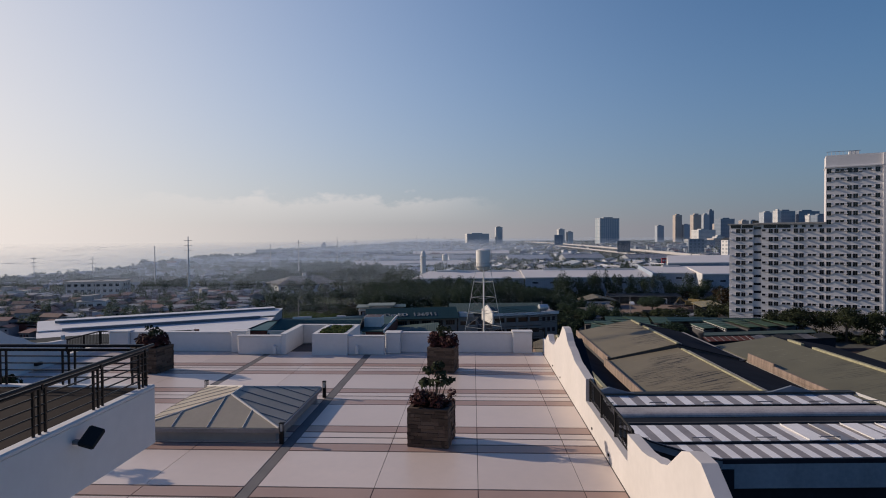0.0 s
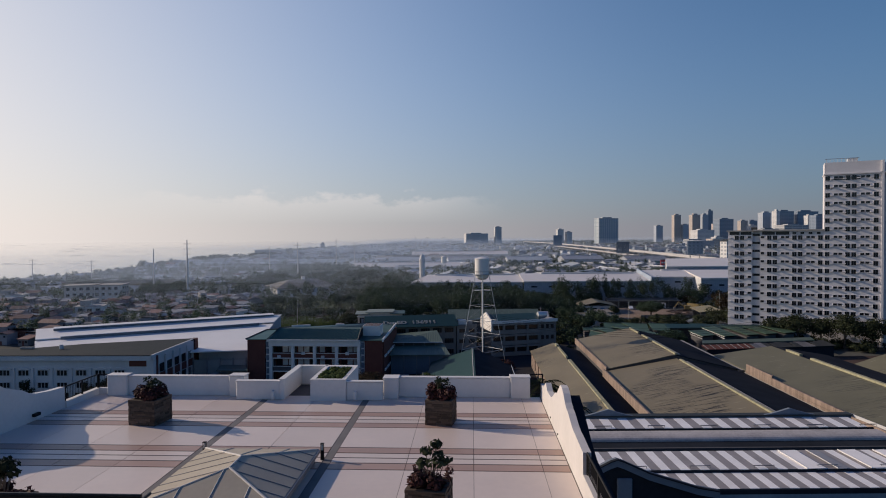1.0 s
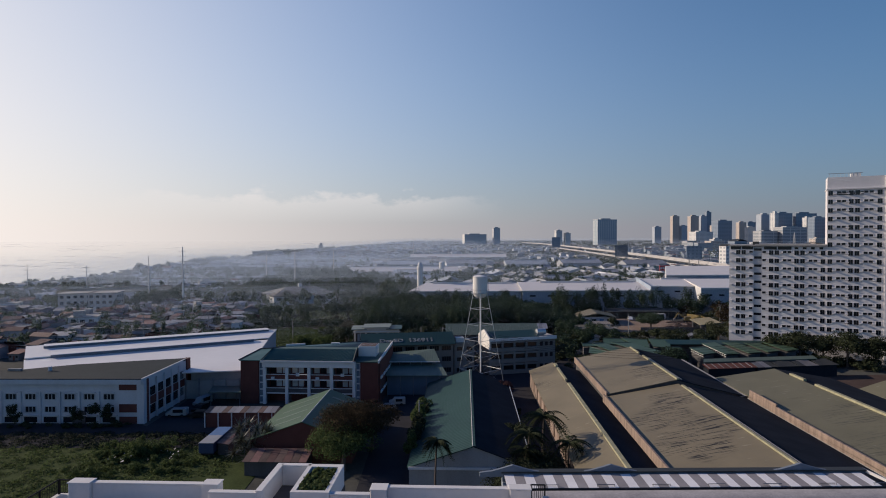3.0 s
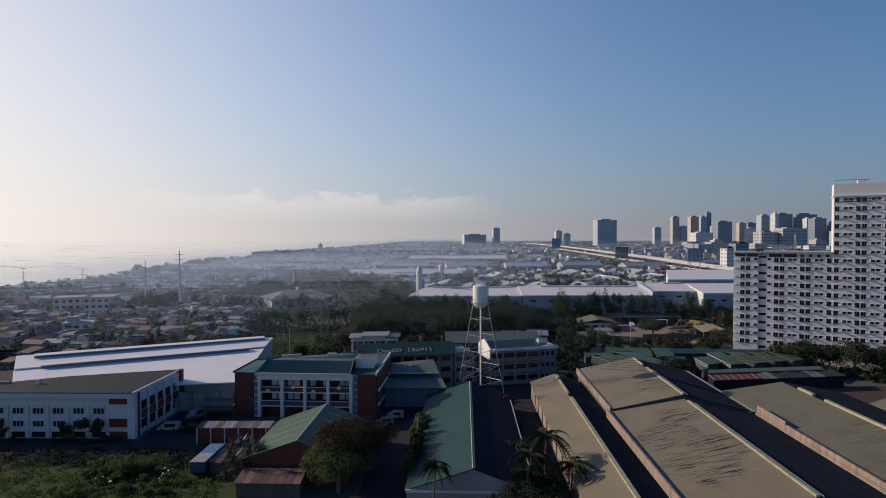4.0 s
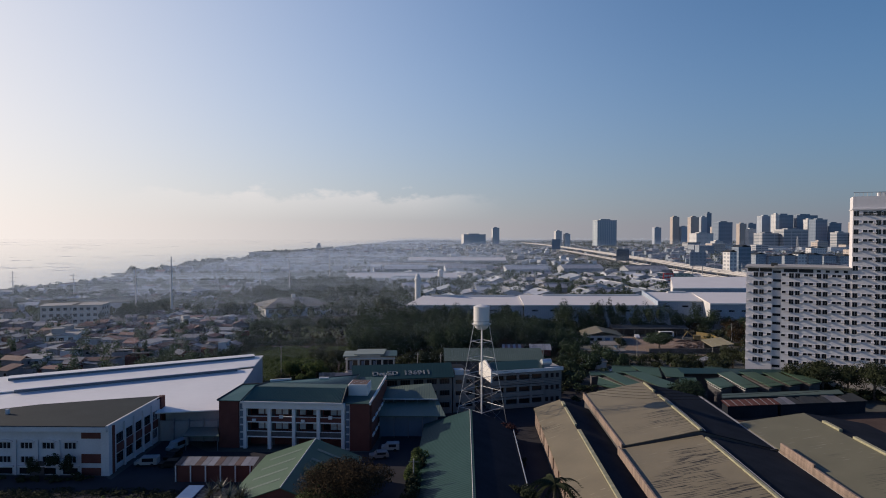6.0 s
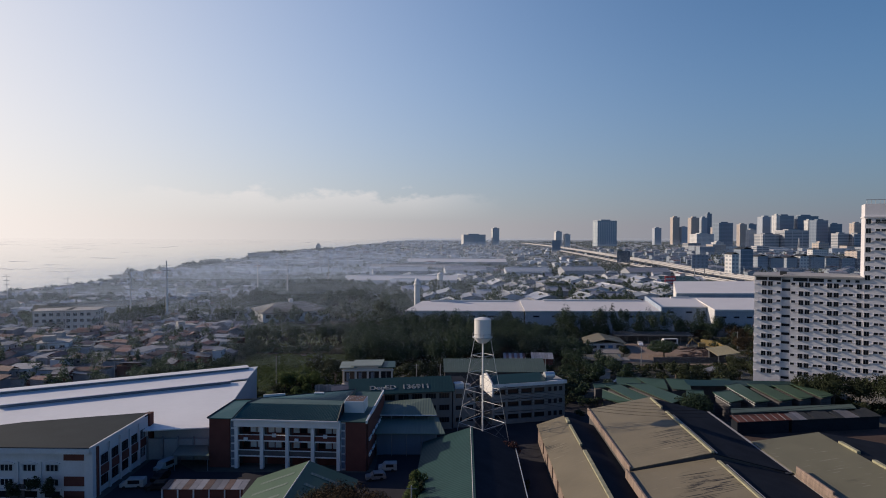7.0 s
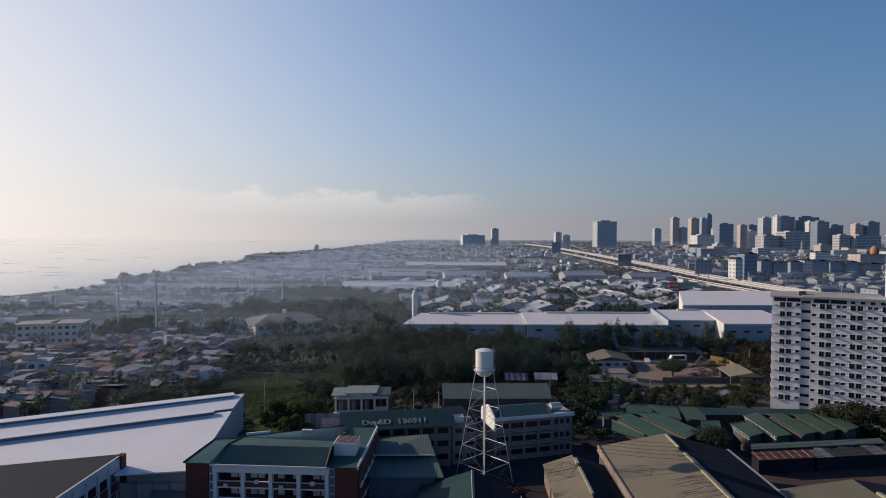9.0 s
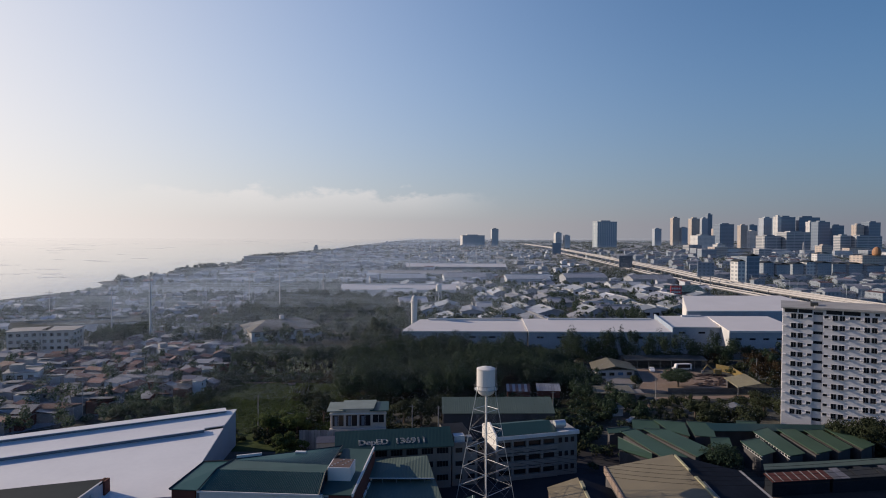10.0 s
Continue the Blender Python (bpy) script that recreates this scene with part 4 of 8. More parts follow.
for i in range(7):
    for y, z in ((58.4, 15.36), (48.5, 15.2)):
        bm = bmesh.new()
        x0 = 9.9 + i * 5.15
        for xx in (x0, x0 + 1.6):
            rod(bm, (xx, y, z - 0.1), (xx, y, z + 0.22), 0.025, 4)
        rod(bm, (x0, y, z + 0.2), (x0 + 1.6, y, z + 0.2), 0.03, 4)
        rod(bm, (x0, y + 0.2, z + 0.1), (x0 + 1.6, y + 0.2, z + 0.1), 0.03, 4)
        part("roof_bracket", bm, "dark_steel", nb)
bm = bmesh.new()
slab(bm, ((42.0, 62.0, 15.68), (44.3, 57.0, 14.9), (44.3, 55.8, 14.9), (42.0, 61.1, 15.68)), 0.3)
part("hip_edge", bm, "white", nb)
sweep = ((-3.4, 16.0), (-2.4, 16.42), (-1.4, 16.98), (-0.5, 17.44), (0, 17.6), (0.5, 17.42), (1.2, 17.1), (2.3, 16.6), (3.3, 16.28), (4.4, 15.95), (5.85, 15.5), (7.5, 15.2))
# Field behind the coping is coloured dark for the shade in it.
part("gable_wall", wall_profile(bmesh.new(), [(13.0 + dx, 44.35) for dx, _ in sweep], 0.3, 12, [z - 0.5 for _, z in sweep]), "black_and_shade", nb, "recessed gable field darkened for shade")
bm = bmesh.new()
for (xa, za), (xb, zb) in zip(sweep, sweep[1:]):
    slab(bm, ((13.0 + xa, 43.95, za), (13.0 + xb, 43.95, zb), (13.0 + xb, 44.55, zb), (13.0 + xa, 44.55, za)), 0.5)
bmesh.ops.remove_doubles(bm, verts=bm.verts[:], dist=0.001)
part("gable_coping", bm, "slate_blue", nb, "pale swept gable coping")
bm = bmesh.new()
for (xa, za), (xb, zb) in zip(sweep, sweep[1:]):
    slab(bm, ((13.0 + xa, 43.85, za + 0.07), (13.0 + xb, 43.85, zb + 0.07), (13.0 + xb, 44.15, zb + 0.07), (13.0 + xa, 44.15, za + 0.07)), 0.08)
bmesh.ops.remove_doubles(bm, verts=bm.verts[:], dist=0.001)
part("gable_edge_tile", bm, "black_and_shade", nb, "black edge tiles on the gable")
for xa, xb, za, zb in ((11.4, 12.2, 14.6, 15.9), (13.0, 14.1, 14.6, 16.2), (12.35, 12.85, 13.6, 14.4), (14.6, 16.4, 13.4, 14.6)):
    part("gable_panel", B(xa, xb, 44.0, 44.19, za, zb, 0.05), "slate_blue", nb, "pale panel in the dark gable")

# ---- sheds, schools and houses in the middle distance ----
CM = pose(0, 0, 0, 0, 0, -2.0)


def shed(name, label, x0, xr, x1, y0, y1, eave, ridge, mats, caps=(), m=CM, eave2=None):
    """A long gabled shed along y. mats: wall, left slope, right slope."""
    t = thing(name, label, "shed", m, "long sheds")
    e2 = eave if eave2 is None else eave2
    bm = bmesh.new()
    sec = [(x0, 0), (x1, 0), (x1, e2 - 0.16), (xr, ridge - 0.16), (x0, eave - 0.16)]
    a = [bm.verts.new((x, y0 + 0.2, z)) for x, z in sec]
    b = [bm.verts.new((x, y1 - 0.2, z)) for x, z in sec]
    bm.faces.new(a)
    bm.faces.new(b[::-1])
    for i in range(5):
        bm.faces.new((a[i], b[i], b[(i + 1) % 5], a[(i + 1) % 5]))
    part("wall", bm, mats[0], t)
    part("roof_slope", slab(bmesh.new(), ((x0 - 0.3, y0, eave - 0.04), (xr, y0, ridge), (xr, y1, ridge), (x0 - 0.3, y1, eave - 0.04)), 0.14), mats[1], t)
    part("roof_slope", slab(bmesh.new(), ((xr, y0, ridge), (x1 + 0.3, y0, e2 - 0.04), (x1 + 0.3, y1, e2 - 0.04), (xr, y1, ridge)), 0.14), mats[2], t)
    for xa, xb, ya, yb, h, mat in caps:
        part("ridge_cap", B(xa, xb, ya, yb, ridge - 0.1, ridge + h, 0.04), mat, t, "raised cream ridge cap")
    return t


# Right slopes get the near-black colour as painted shade.
s = shed("green_roofed_shed", "long gabled shed with a dark green metal roof", -8.4, 1.5, 10.3, 95, 148.5, 3.2, 6.5, ("concrete", "green_roof_y", "black_and_shade"), ((1.2, 1.8, 95, 148.5, 0.07, "green_roof_y"), (1.3, 1.42, 95, 148.5, 0.12, "sky_rib")))
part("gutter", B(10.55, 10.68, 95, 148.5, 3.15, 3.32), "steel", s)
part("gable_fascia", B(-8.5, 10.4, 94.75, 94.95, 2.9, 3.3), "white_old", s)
s = shed("brown_roofed_shed", "long shed with a weathered olive brown roof and cream ridge", 16.8, 22.6, 29.0, 84, 158.6, 4.1, 6.2, ("brick_wall", "olive_streaked", "black_and_shade"), ((22.5, 23.2, 84, 136, 0.28, "cream_ridge"), (22.5, 23.0, 139, 151.5, 0.35, "cream_ridge"), (22.45, 23.1, 153, 156, 0.4, "cream_ridge")))
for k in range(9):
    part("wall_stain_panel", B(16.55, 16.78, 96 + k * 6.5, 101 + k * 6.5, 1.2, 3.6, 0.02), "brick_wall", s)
s = shed("brown_roofed_shed", "long shed with a streaked olive brown roof, higher section", 29.4, 43.2, 57.0, 127.6, 164, 6.2, 9.2, ("concrete_dark", "olive_streaked", "black_and_shade"), ((43.15, 43.7, 127.6, 152, 0.3, "cream_ridge"), (43.15, 43.6, 155, 163, 0.35, "cream_ridge"), (44.0, 44.25, 127.6, 150, 0.1, "concrete")), eave2=5.9)
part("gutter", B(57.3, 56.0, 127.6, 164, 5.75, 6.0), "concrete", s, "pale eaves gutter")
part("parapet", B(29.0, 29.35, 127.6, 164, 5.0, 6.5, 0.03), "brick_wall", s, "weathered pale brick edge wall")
s = shed("brown_roofed_shed", "long shed with a streaked olive brown roof, lower section", 28.6, 43.4, 56.8, 82, 127.2, 5.7, 8.5, ("brick_wall", "olive_streaked", "black_and_shade"), ((43.3, 43.85, 82, 125.5, 0.25, "cream_ridge"), (44.15, 44.4, 82, 124, 0.1, "concrete")), eave2=5.6)
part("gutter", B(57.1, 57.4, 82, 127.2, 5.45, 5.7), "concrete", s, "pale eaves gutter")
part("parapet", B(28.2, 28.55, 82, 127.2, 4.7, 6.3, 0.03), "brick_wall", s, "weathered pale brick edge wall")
s = shed("brown_roofed_shed", "broad shed with a mossy olive roof and brick edge wall", 57.4, 70.2, 82.5, 78, 142.8, 6.25, 8.3, ("brick_wall", "olive_green", "black_and_shade"), ((70.2, 70.9, 78, 127, 0.4, "cream_ridge"), (70.2, 70.9, 131, 136.5, 0.4, "cream_ridge")))
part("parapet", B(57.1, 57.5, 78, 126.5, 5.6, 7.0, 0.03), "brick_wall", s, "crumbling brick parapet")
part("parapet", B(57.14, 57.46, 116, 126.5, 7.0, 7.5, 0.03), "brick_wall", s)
s = shed("brown_roofed_shed", "shed with a weathered olive brown roof beyond the brick wall", 83.5, 90.5, 100, 74, 134, 6.0, 8.4, ("brick_wall", "olive_green", "black_and_shade"), ((90.5, 91.1, 74, 120, 0.4, "cream_ridge"),))
part("parapet", B(83.0, 83.4, 74, 120, 5.6, 7.4, 0.03), "brick_wall", s)

# small green gable with light strips
s = shed("green_gabled_shed", "small shed with a green roof and pale roof lights", -36.4, -27.4, -19, 104.5, 126.5, 3.9, 7.1, ("brick", "green_light", "green_light"), ((-27.48, -27.32, 104.5, 126.5, 0.08, "sky_rib"),))
for k in range(4):
    y = 108.5 + k * 4.4
    part("roof_light", slab(bmesh.new(), ((-34.6, y, 4.6), (-28.8, y, 6.66), (-28.8, y + 0.9, 6.66), (-34.6, y + 0.9, 4.6)), 0.03), "pale_green", s)
    part("roof_light", slab(bmesh.new(), ((-26, y, 6.66), (-21.5, y, 4.94), (-21.5, y + 0.9, 4.94), (-26, y + 0.9, 6.66)), 0.03), "pale_green", s)


def ring_mesh(name, w, h, f, depth, mat):
    """A window surround as one piece, looking towards -y."""
    bm = bmesh.new()
    vs = []
    for y in (-depth, 0.02):
        for x0, x1, z0, z1 in ((0, w, 0, h), (f, w - f, f, h - f)):
            vs.append([bm.verts.new(p) for p in ((x0, y, z0), (x1, y, z0), (x1, y, z1), (x0, y, z1))])
    for a, b in ((0, 1), (2, 3), (0, 2), (1, 3)):
        for i in range(4):
            k = (i + 1) % 4
            bm.faces.new((vs[a][i], vs[a][k], vs[b][k], vs[b][i]))
    return mesh_of(name, bm, mat)


def window_kind(w, h, panes, mat, f=0.07, depth=0.12, gap=0.025):
    """A surround and its panes, to be shared."""
    g = (w - 2 * f) / panes
    made = [mesh_of("pane", box(bmesh.new(), f + i * g + gap, f + (i + 1) * g - gap, -0.05, 0.012, f, h - f), "glass") for i in range(panes)]
    return (ring_mesh("window", w, h, f, depth, mat), *made)


def put_window(kind, m, parent):
    w = shared("window", kind[0], parent, m)
    for p in kind[1:]:
        shared("pane", p, w, Matrix.Identity(4))


# white school block
sc = thing("school_block", "two-storey white school building with a low dull green roof", "building", pose(-61.8, 127.7, 0, 0, 0, -1.0))
bm = bmesh.new()
plan = [(-75, 0), (0, 0), (0.4, 21), (-10, 17.6), (-22, 13.4), (-32, 7.4), (-48, 5.5), (-75, 5.5)]
lo, hi = [bm.verts.new((x, y, 0)) for x, y in plan], [bm.verts.new((x, y, 9.0)) for x, y in plan]
for i in range(len(plan)):
    bm.faces.new((lo[i], lo[(i + 1) % len(plan)], hi[(i + 1) % len(plan)], hi[i]))
bm.faces.new(hi)
part("wall", bm, "school_white", sc)
part("roof", slab(bmesh.new(), [(x * 1.003, y - 0.5 if y < 1 else y + 0.2, 9.32) for x, y in plan], 0.3), "school_roof", sc)
part("fascia", B(-75, 0.1, -0.62, -0.5, 8.2, 9.15), "school_white", sc)
part("fascia", B(0.0, 0.35, -0.5, 21.2, 8.6, 9.4), "school_white", sc)
win = window_kind(2.35, 1.25, 3, "school_white", 0.07, 0.12, 0.1)
for k in range(16):
    x = -8.1 - k * 4.1
    for z in (2.3, 4.9):
        put_window(win, pose(x, -0.01, z), sc)
    part("pilaster", B(x - 1.05, x - 0.7, -0.22, 0.0, 0, 6.6), "school_white", sc)
    part("window_hood", wall_profile(bmesh.new(), [(x - 0.3 + 0.5 * q, -0.1) for q in range(7)], 0.2, 6.2, [6.3, 6.5, 6.62, 6.66, 6.62, 6.5, 6.3]), "school_white", sc)
    part("ledge", B(x - 0.5, x + 2.9, -0.3, 0.0, 1.55, 1.75), "school_white", sc)
    part("low_opening", B(x - 0.2, x + 2.5, -0.06, 0.02, 0.2, 1.3), "glass", sc)
part("brick_panel", B(-4.8, -1.1, -0.12, 0.0, 6.9, 8.75), "brick", sc, "red brown brick panel")
part("brick_panel", B(-4.8, -1.1, -0.12, 0.0, 2.3, 4.0), "brick", sc)
part("brick_panel", B(-4.8, -1.1, -0.12, 0.0, 0.0, 1.4), "brick", sc)
part("corner_pier", B(-1.0, 0.5, -0.3, 0.8, 0, 9.2), "school_white", sc)
part("corner_pier", B(-0.2, 0.6, 0.8, 1.6, 0, 9.0), "brick", sc)
part("corner_pier", B(-0.3, 0.75, 19.6, 21.3, 0, 9.4), "brick", sc)
side = window_kind(2.7, 2.0, 5, "school_white", 0.07, 0.12, 0.07)
for k in range(5):
    for z in (1.2, 5.0):
        put_window(side, pose(0.3, 2.2 + k * 3.5, z, 0, 0, 90), sc)
    part("pilaster", B(0.2, 0.55, 1.75 + k * 3.5, 2.1 + k * 3.5, 0, 8.6), "school_white", sc)
    part("brick_panel", B(0.3, 0.46, 2.2 + k * 3.5, 4.9 + k * 3.5, 3.3, 4.95), "brick", sc)
part("roof_vent", B(-24, -23.4, 6.5, 7.1, 9.3, 10.3, 0.05), "school_white", sc)
part("roof_vent", B(-33, -30, 6.6, 7.2, 9.3, 9.8, 0.05), "dark_steel", sc)
part("entrance_door", B(-14.5, -11.8, -0.25, 0.0, 0, 2.6), "concrete_dark", sc)

# brick and white school block
bs = thing("brick_school_block", "three-storey brick building with a white framed gallery front and green roof", "building", pose(-46.5, 142.9, 0, 0, 0, -3.8))
part("wall", slab(bmesh.new(), [(x, y, 9.9) for x, y in ((0.3, 2.2), (31.6, 2.2), (31.6, 20.2), (25.4, 19.6), (6.5, 11.8), (0.6, 11.0))], 9.88), "concrete_dark", bs)
part("brick_bay", B(0, 4.2, -0.2, 10.8, 0, 9.85), "brick", bs, "red brown brick bay")
part("brick_bay", B(27.9, 32, -0.2, 8, 0, 9.9), "brick", bs, "red brown brick bay")
for xx in (4.3, 26.9):
    part("stair_window_strip", B(xx, xx + 0.9, 0.1, 0.6, 0, 9.6), "white_old", bs)
    for k in range(6):
        part("stair_pane", B(xx + 0.12, xx + 0.78, 0.02, 0.1, 0.4 + k * 1.55, 1.6 + k * 1.55), "slate_blue", bs)
for k in range(5):
    part("pillar", B(5.3 + k * 5.2, 6.0 + k * 5.2, -0.5, 0.4, 0, 9.0, 0.03), "white", bs)
part("cornice", B(5.2, 26.9, -0.6, 0.6, 8.5, 9.95, 0.04), "white", bs)
for k in range(4):
    x0 = 6.0 + k * 5.2
    for z in (2.4, 5.5):
        part("gallery_slab", B(x0, x0 + 4.5, -0.25, 2.2, z, z + 0.25), "white", bs)
        part("gallery_wall", B(x0, x0 + 4.5, -0.2, -0.05, z + 0.25, z + 1.25), "brick" if z > 3 else "concrete_dark", bs)
        part("gallery_rail", B(x0, x0 + 4.5, -0.28, -0.02, z + 1.25, z + 1.36), "white", bs)
    part("back_wall", B(x0, x0 + 4.5, 2.0, 2.19, 0.2, 8.5), "brick", bs)
    for z in (3.6, 6.7):
        for i in range(3):
            part("gallery_window", B(x0 + 0.3 + i * 1.45, x0 + 1.5 + i * 1.45, 1.9, 2.0, z, z + 1.4), "white_old" if (i + k) % 3 else "glass", bs)
    part("laundry_box", B(x0 + 1.2 + 0.6 * (k % 2), x0 + 2.0 + 0.6 * (k % 2), -0.5, -0.22, 5.6 + 0.9 * (k % 2), 6.3 + 0.9 * (k % 2), 0.03), "white_old", bs, "outdoor air conditioner box")
rf = part("roof", slab(bmesh.new(), ((5.2, -0.8, 10.05), (26.4, -0.8, 10.05), (26.3, 4.0, 12.0), (6.3, 4.0, 12.0)), 0.12), "teal_roof", bs, "ribbed teal green front roof")
rear = part("roof", slab(bmesh.new(), ((6.6, 10.6, 11.2), (26.1, 8.6, 11.62), (25.6, 20.0, 11.05), (6.4, 12.2, 10.8)), 0.12), "teal_roof", bs, "ribbed teal green rear roof")
part("roof", slab(bmesh.new(), ((6.3, 4.03, 12.0), (26.3, 4.03, 12.0), (26.1, 8.57, 11.64), (6.6, 10.57, 11.22)), 0.12), "teal_smooth", bs, "smooth green strip of roof behind the ridge")
for a, b in (((5.0, -0.9, 10.15), (6.25, 4.0, 12.1)), ((26.45, -0.9, 10.15), (26.3, 4.0, 12.1)), ((6.25, 4.0, 12.1), (6.55, 11.2, 11.25)), ((26.3, 4.0, 12.1), (25.7, 20.1, 11.15)), ((6.5, 12.0, 10.85), (25.7, 20.15, 11.1))):
    part("roof_edge", rod(bmesh.new(), a, b, 0.16, 4), "slate_roof", bs, "dark roof edge strip")
part("roof_edge", B(4.9, 26.6, -1.0, -0.82, 9.8, 10.12), "white", bs, "white eaves board")
rib = mesh_of("rib", rod(bmesh.new(), (0, -0.8, 10.07), (0, 4.0, 12.02), 0.055, 4), "teal_roof")
for k in range(66):
    x = 5.6 + k * 0.315
    if x < 26.3:
        m = Matrix.Identity(4)
        m[0][3], m[0][1] = x + 0.16 * (1 - k / 65), 0.2 * (1 - k / 65)
        shared("rib", rib, rf, m)
bm = bmesh.new()
for k in range(60):
    x, f = 6.9 + k * 0.315, k / 59
    rod(bm, (x, 10.6 - 2.0 * f, 11.24 + 0.42 * f), (x - 0.1, 12.2 + 7.7 * f, 10.84 + 0.25 * f), 0.055, 4)
part("rear_ribs", bm, "teal_roof", rear)
bm = bmesh.new()
slab(bm, ((-0.3, -0.4, 10.05), (5.1, -0.4, 10.05), (6.4, 11.4, 10.75), (0.5, 11.2, 10.45)), 0.15)
part("roof_wing", bm, "teal_roof", bs)
part("roof_wing", slab(bmesh.new(), ((26.5, -0.3, 9.95), (32.0, -0.3, 9.95), (31.8, 20.0, 10.7), (26.0, 20.0, 10.7)), 0.15), "teal_smooth", bs)
part("rear_parapet", slab(bmesh.new(), ((6.6, 12.2, 11.5), (11.0, 14.0, 11.5), (10.9, 14.3, 11.5), (6.5, 12.5, 11.5)), 1.4), "white", bs, "short white parapet at the rear")
for a, b in (((-0.3, -0.45, 10.15), (0.45, 11.3, 10.55)), ((0.45, 11.3, 10.55), (6.4, 11.5, 10.85))):
    part("roof_edge", rod(bmesh.new(), a, b, 0.14, 4), "slate_roof", bs, "dark roof edge strip")
part("parapet_fin", B(32.0, 32.3, 0.5, 20.5, 0.0, 9.9), "brick", bs, "red brown brick side wall")
part("fin_coping", slab(bmesh.new(), ((31.95, -0.4, 10.25), (32.25, -0.4, 10.2), (32.25, 20.6, 11.0), (31.95, 20.6, 11.0)), 0.6), "white", bs, "white slanted side parapet")
for k in range(5):
    for z in (2.6, 5.8):
        part("side_ledge", B(32.3, 32.55, 1 + k * 3.6, 3.4 + k * 3.6, z, z + 0.5), "white", bs)
part("penthouse", B(26.4, 30.6, 5.0, 9.4, 9.9, 12.55, 0.05), "white", bs, "white roof box")
part("penthouse_roof", B(26.6, 30.4, 5.2, 9.2, 12.5, 12.6), "tin_rust", bs)
part("roof_vent", B(17.2, 19.4, 15.2, 15.9, 11.0, 11.5, 0.05), "white_old", bs)
for k in range(9):
    part("roof_scrap", B(26.9 + 0.37 * k, 27.2 + 0.37 * k, 5.6 + (k * 0.73) % 3.1, 5.9 + (k * 0.73) % 3.1, 12.6, 12.66), "tin_pale", bs)

# long white warehouse with two raised vents
wh = thing("white_warehouse", "large warehouse with a white metal roof and two long raised vents", "warehouse")
bm = bmesh.new()
A, Bq, C, D, E2, F2 = (-111.0, 164.6, 9.4), (-52.0, 193.2, 9.4), (-51.5, 182.8, 8.5), (-103.8, 153.5, 8.4), (-47.0, 147.6, 6.6), (-94.5, 139.5, 6.6)
slab(bm, (A, D, C, Bq), 0.25)
slab(bm, ((-104.0, 153.6, 8.0), F2, E2, (-51.4, 181.8, 8.1)), 0.25)
part("roof", bm, "white_roof", wh)


def vent(a, b, w, h):
    bm = bmesh.new()
    a, b = Vector(a), Vector(b)
    d = (b - a).normalized()
    n = Vector((d.y, -d.x, 0)).normalized() * w
    up = Vector((0, 0, h))
    slab(bm, (a + up, a + n + up * 0.8, b + n + up * 0.8, b + up), 0.12, 0)
    # Blue-grey sides stand in for the shadow under the vent's lip.
    box(bm, 0, (b - a).length, -w * 0.72, -w * 0.1, -0.3, h * 0.7, 1, 0, Matrix.Translation(a) @ d.to_track_quat("X", "Z").to_matrix().to_4x4())
    return bm


part("roof_vent", vent((-106, 164.4, 9.25), (-54.6, 192.3, 9.25), 2.4, 0.75), ("white_roof", "slate_blue"), wh)
part("roof_vent", vent((-99.5, 157.2, 8.3), (-55.5, 180.2, 8.35), 2.4, 0.75), ("white_roof", "slate_blue"), wh)
bm = bmesh.new()
ends = [(-47.3, 147.7, 6.35), (-51.7, 181.8, 7.85), (-51.8, 182.8, 8.25), (-52.2, 193, 9.15)]
hi = [bm.verts.new(p) for p in ends]
lo = [bm.verts.new((p[0], p[1], 0)) for p in ends]
for i in range(3):
    bm.faces.new((lo[i], lo[i + 1], hi[i + 1], hi[i]))
part("wall", bm, "blue_wall", wh)
part("wall", B(-60, -47.4, 147.7, 148.0, 0, 6.3), "concrete", wh)
bm = bmesh.new()
hi = [bm.verts.new(p) for p in ((-52.2, 193, 9.1), (-109.3, 162, 9.1))]
lo = [bm.verts.new((p[0], p[1], 0)) for p in ((-52.2, 193, 0), (-109.3, 162, 0))]
bm.faces.new((lo[0], lo[1], hi[1], hi[0]))
part("wall", bm, "blue_wall", wh)
yw = thing("yard_wall", "grey concrete yard wall with posts", "wall")
part("wall", B(-61, -44, 146.6, 146.9, 0, 4.4), "concrete", yw)
for k in range(6):
    part("post", B(-61 + k * 3.2, -60.7 + k * 3.2, 146.3, 146.65, 0, 4.9), "dark_steel", yw)

yc = thing("yard_canopy", "flat pale green canopy in the school yard", "canopy")
part("roof", slab(bmesh.new(), ((-53.1, 140.3, 3.2), (-45.7, 140.3, 3.2), (-48.2, 146.2, 3.2), (-54.1, 146.2, 3.2)), 0.12), "pale_green", yc)
for x, y in ((-52.7, 140.7), (-46.1, 140.7), (-48.6, 145.8), (-53.7, 145.8)):
    part("post", rod(bmesh.new(), (x, y, 0), (x, y, 3.1), 0.08), "dark_steel", yc)
# rusty lean-to before the green gable
ln = thing("lean_to", "rusty lean-to shack with a faded tin roof", "shed", pose(-32.0, 99.5, 0, 0, 0, -2))
for k in range(8):
    part("roof_sheet", slab(bmesh.new(), ((k * 1.3, 0, 2.5), (k * 1.3 + 1.25, 0, 2.5), (k * 1.3 + 1.25, 4.4, 3.2), (k * 1.3, 4.4, 3.2)), 0.05), "tin_red" if k % 2 else "tin_rust", ln)
part("wall", B(0.2, 10.2, 0.5, 4.2, 0, 2.4), "concrete_dark", ln)
# covered walk with a striped awning
cw = thing("covered_walk", "low walkway roof of faded pinkish sheets", "canopy")
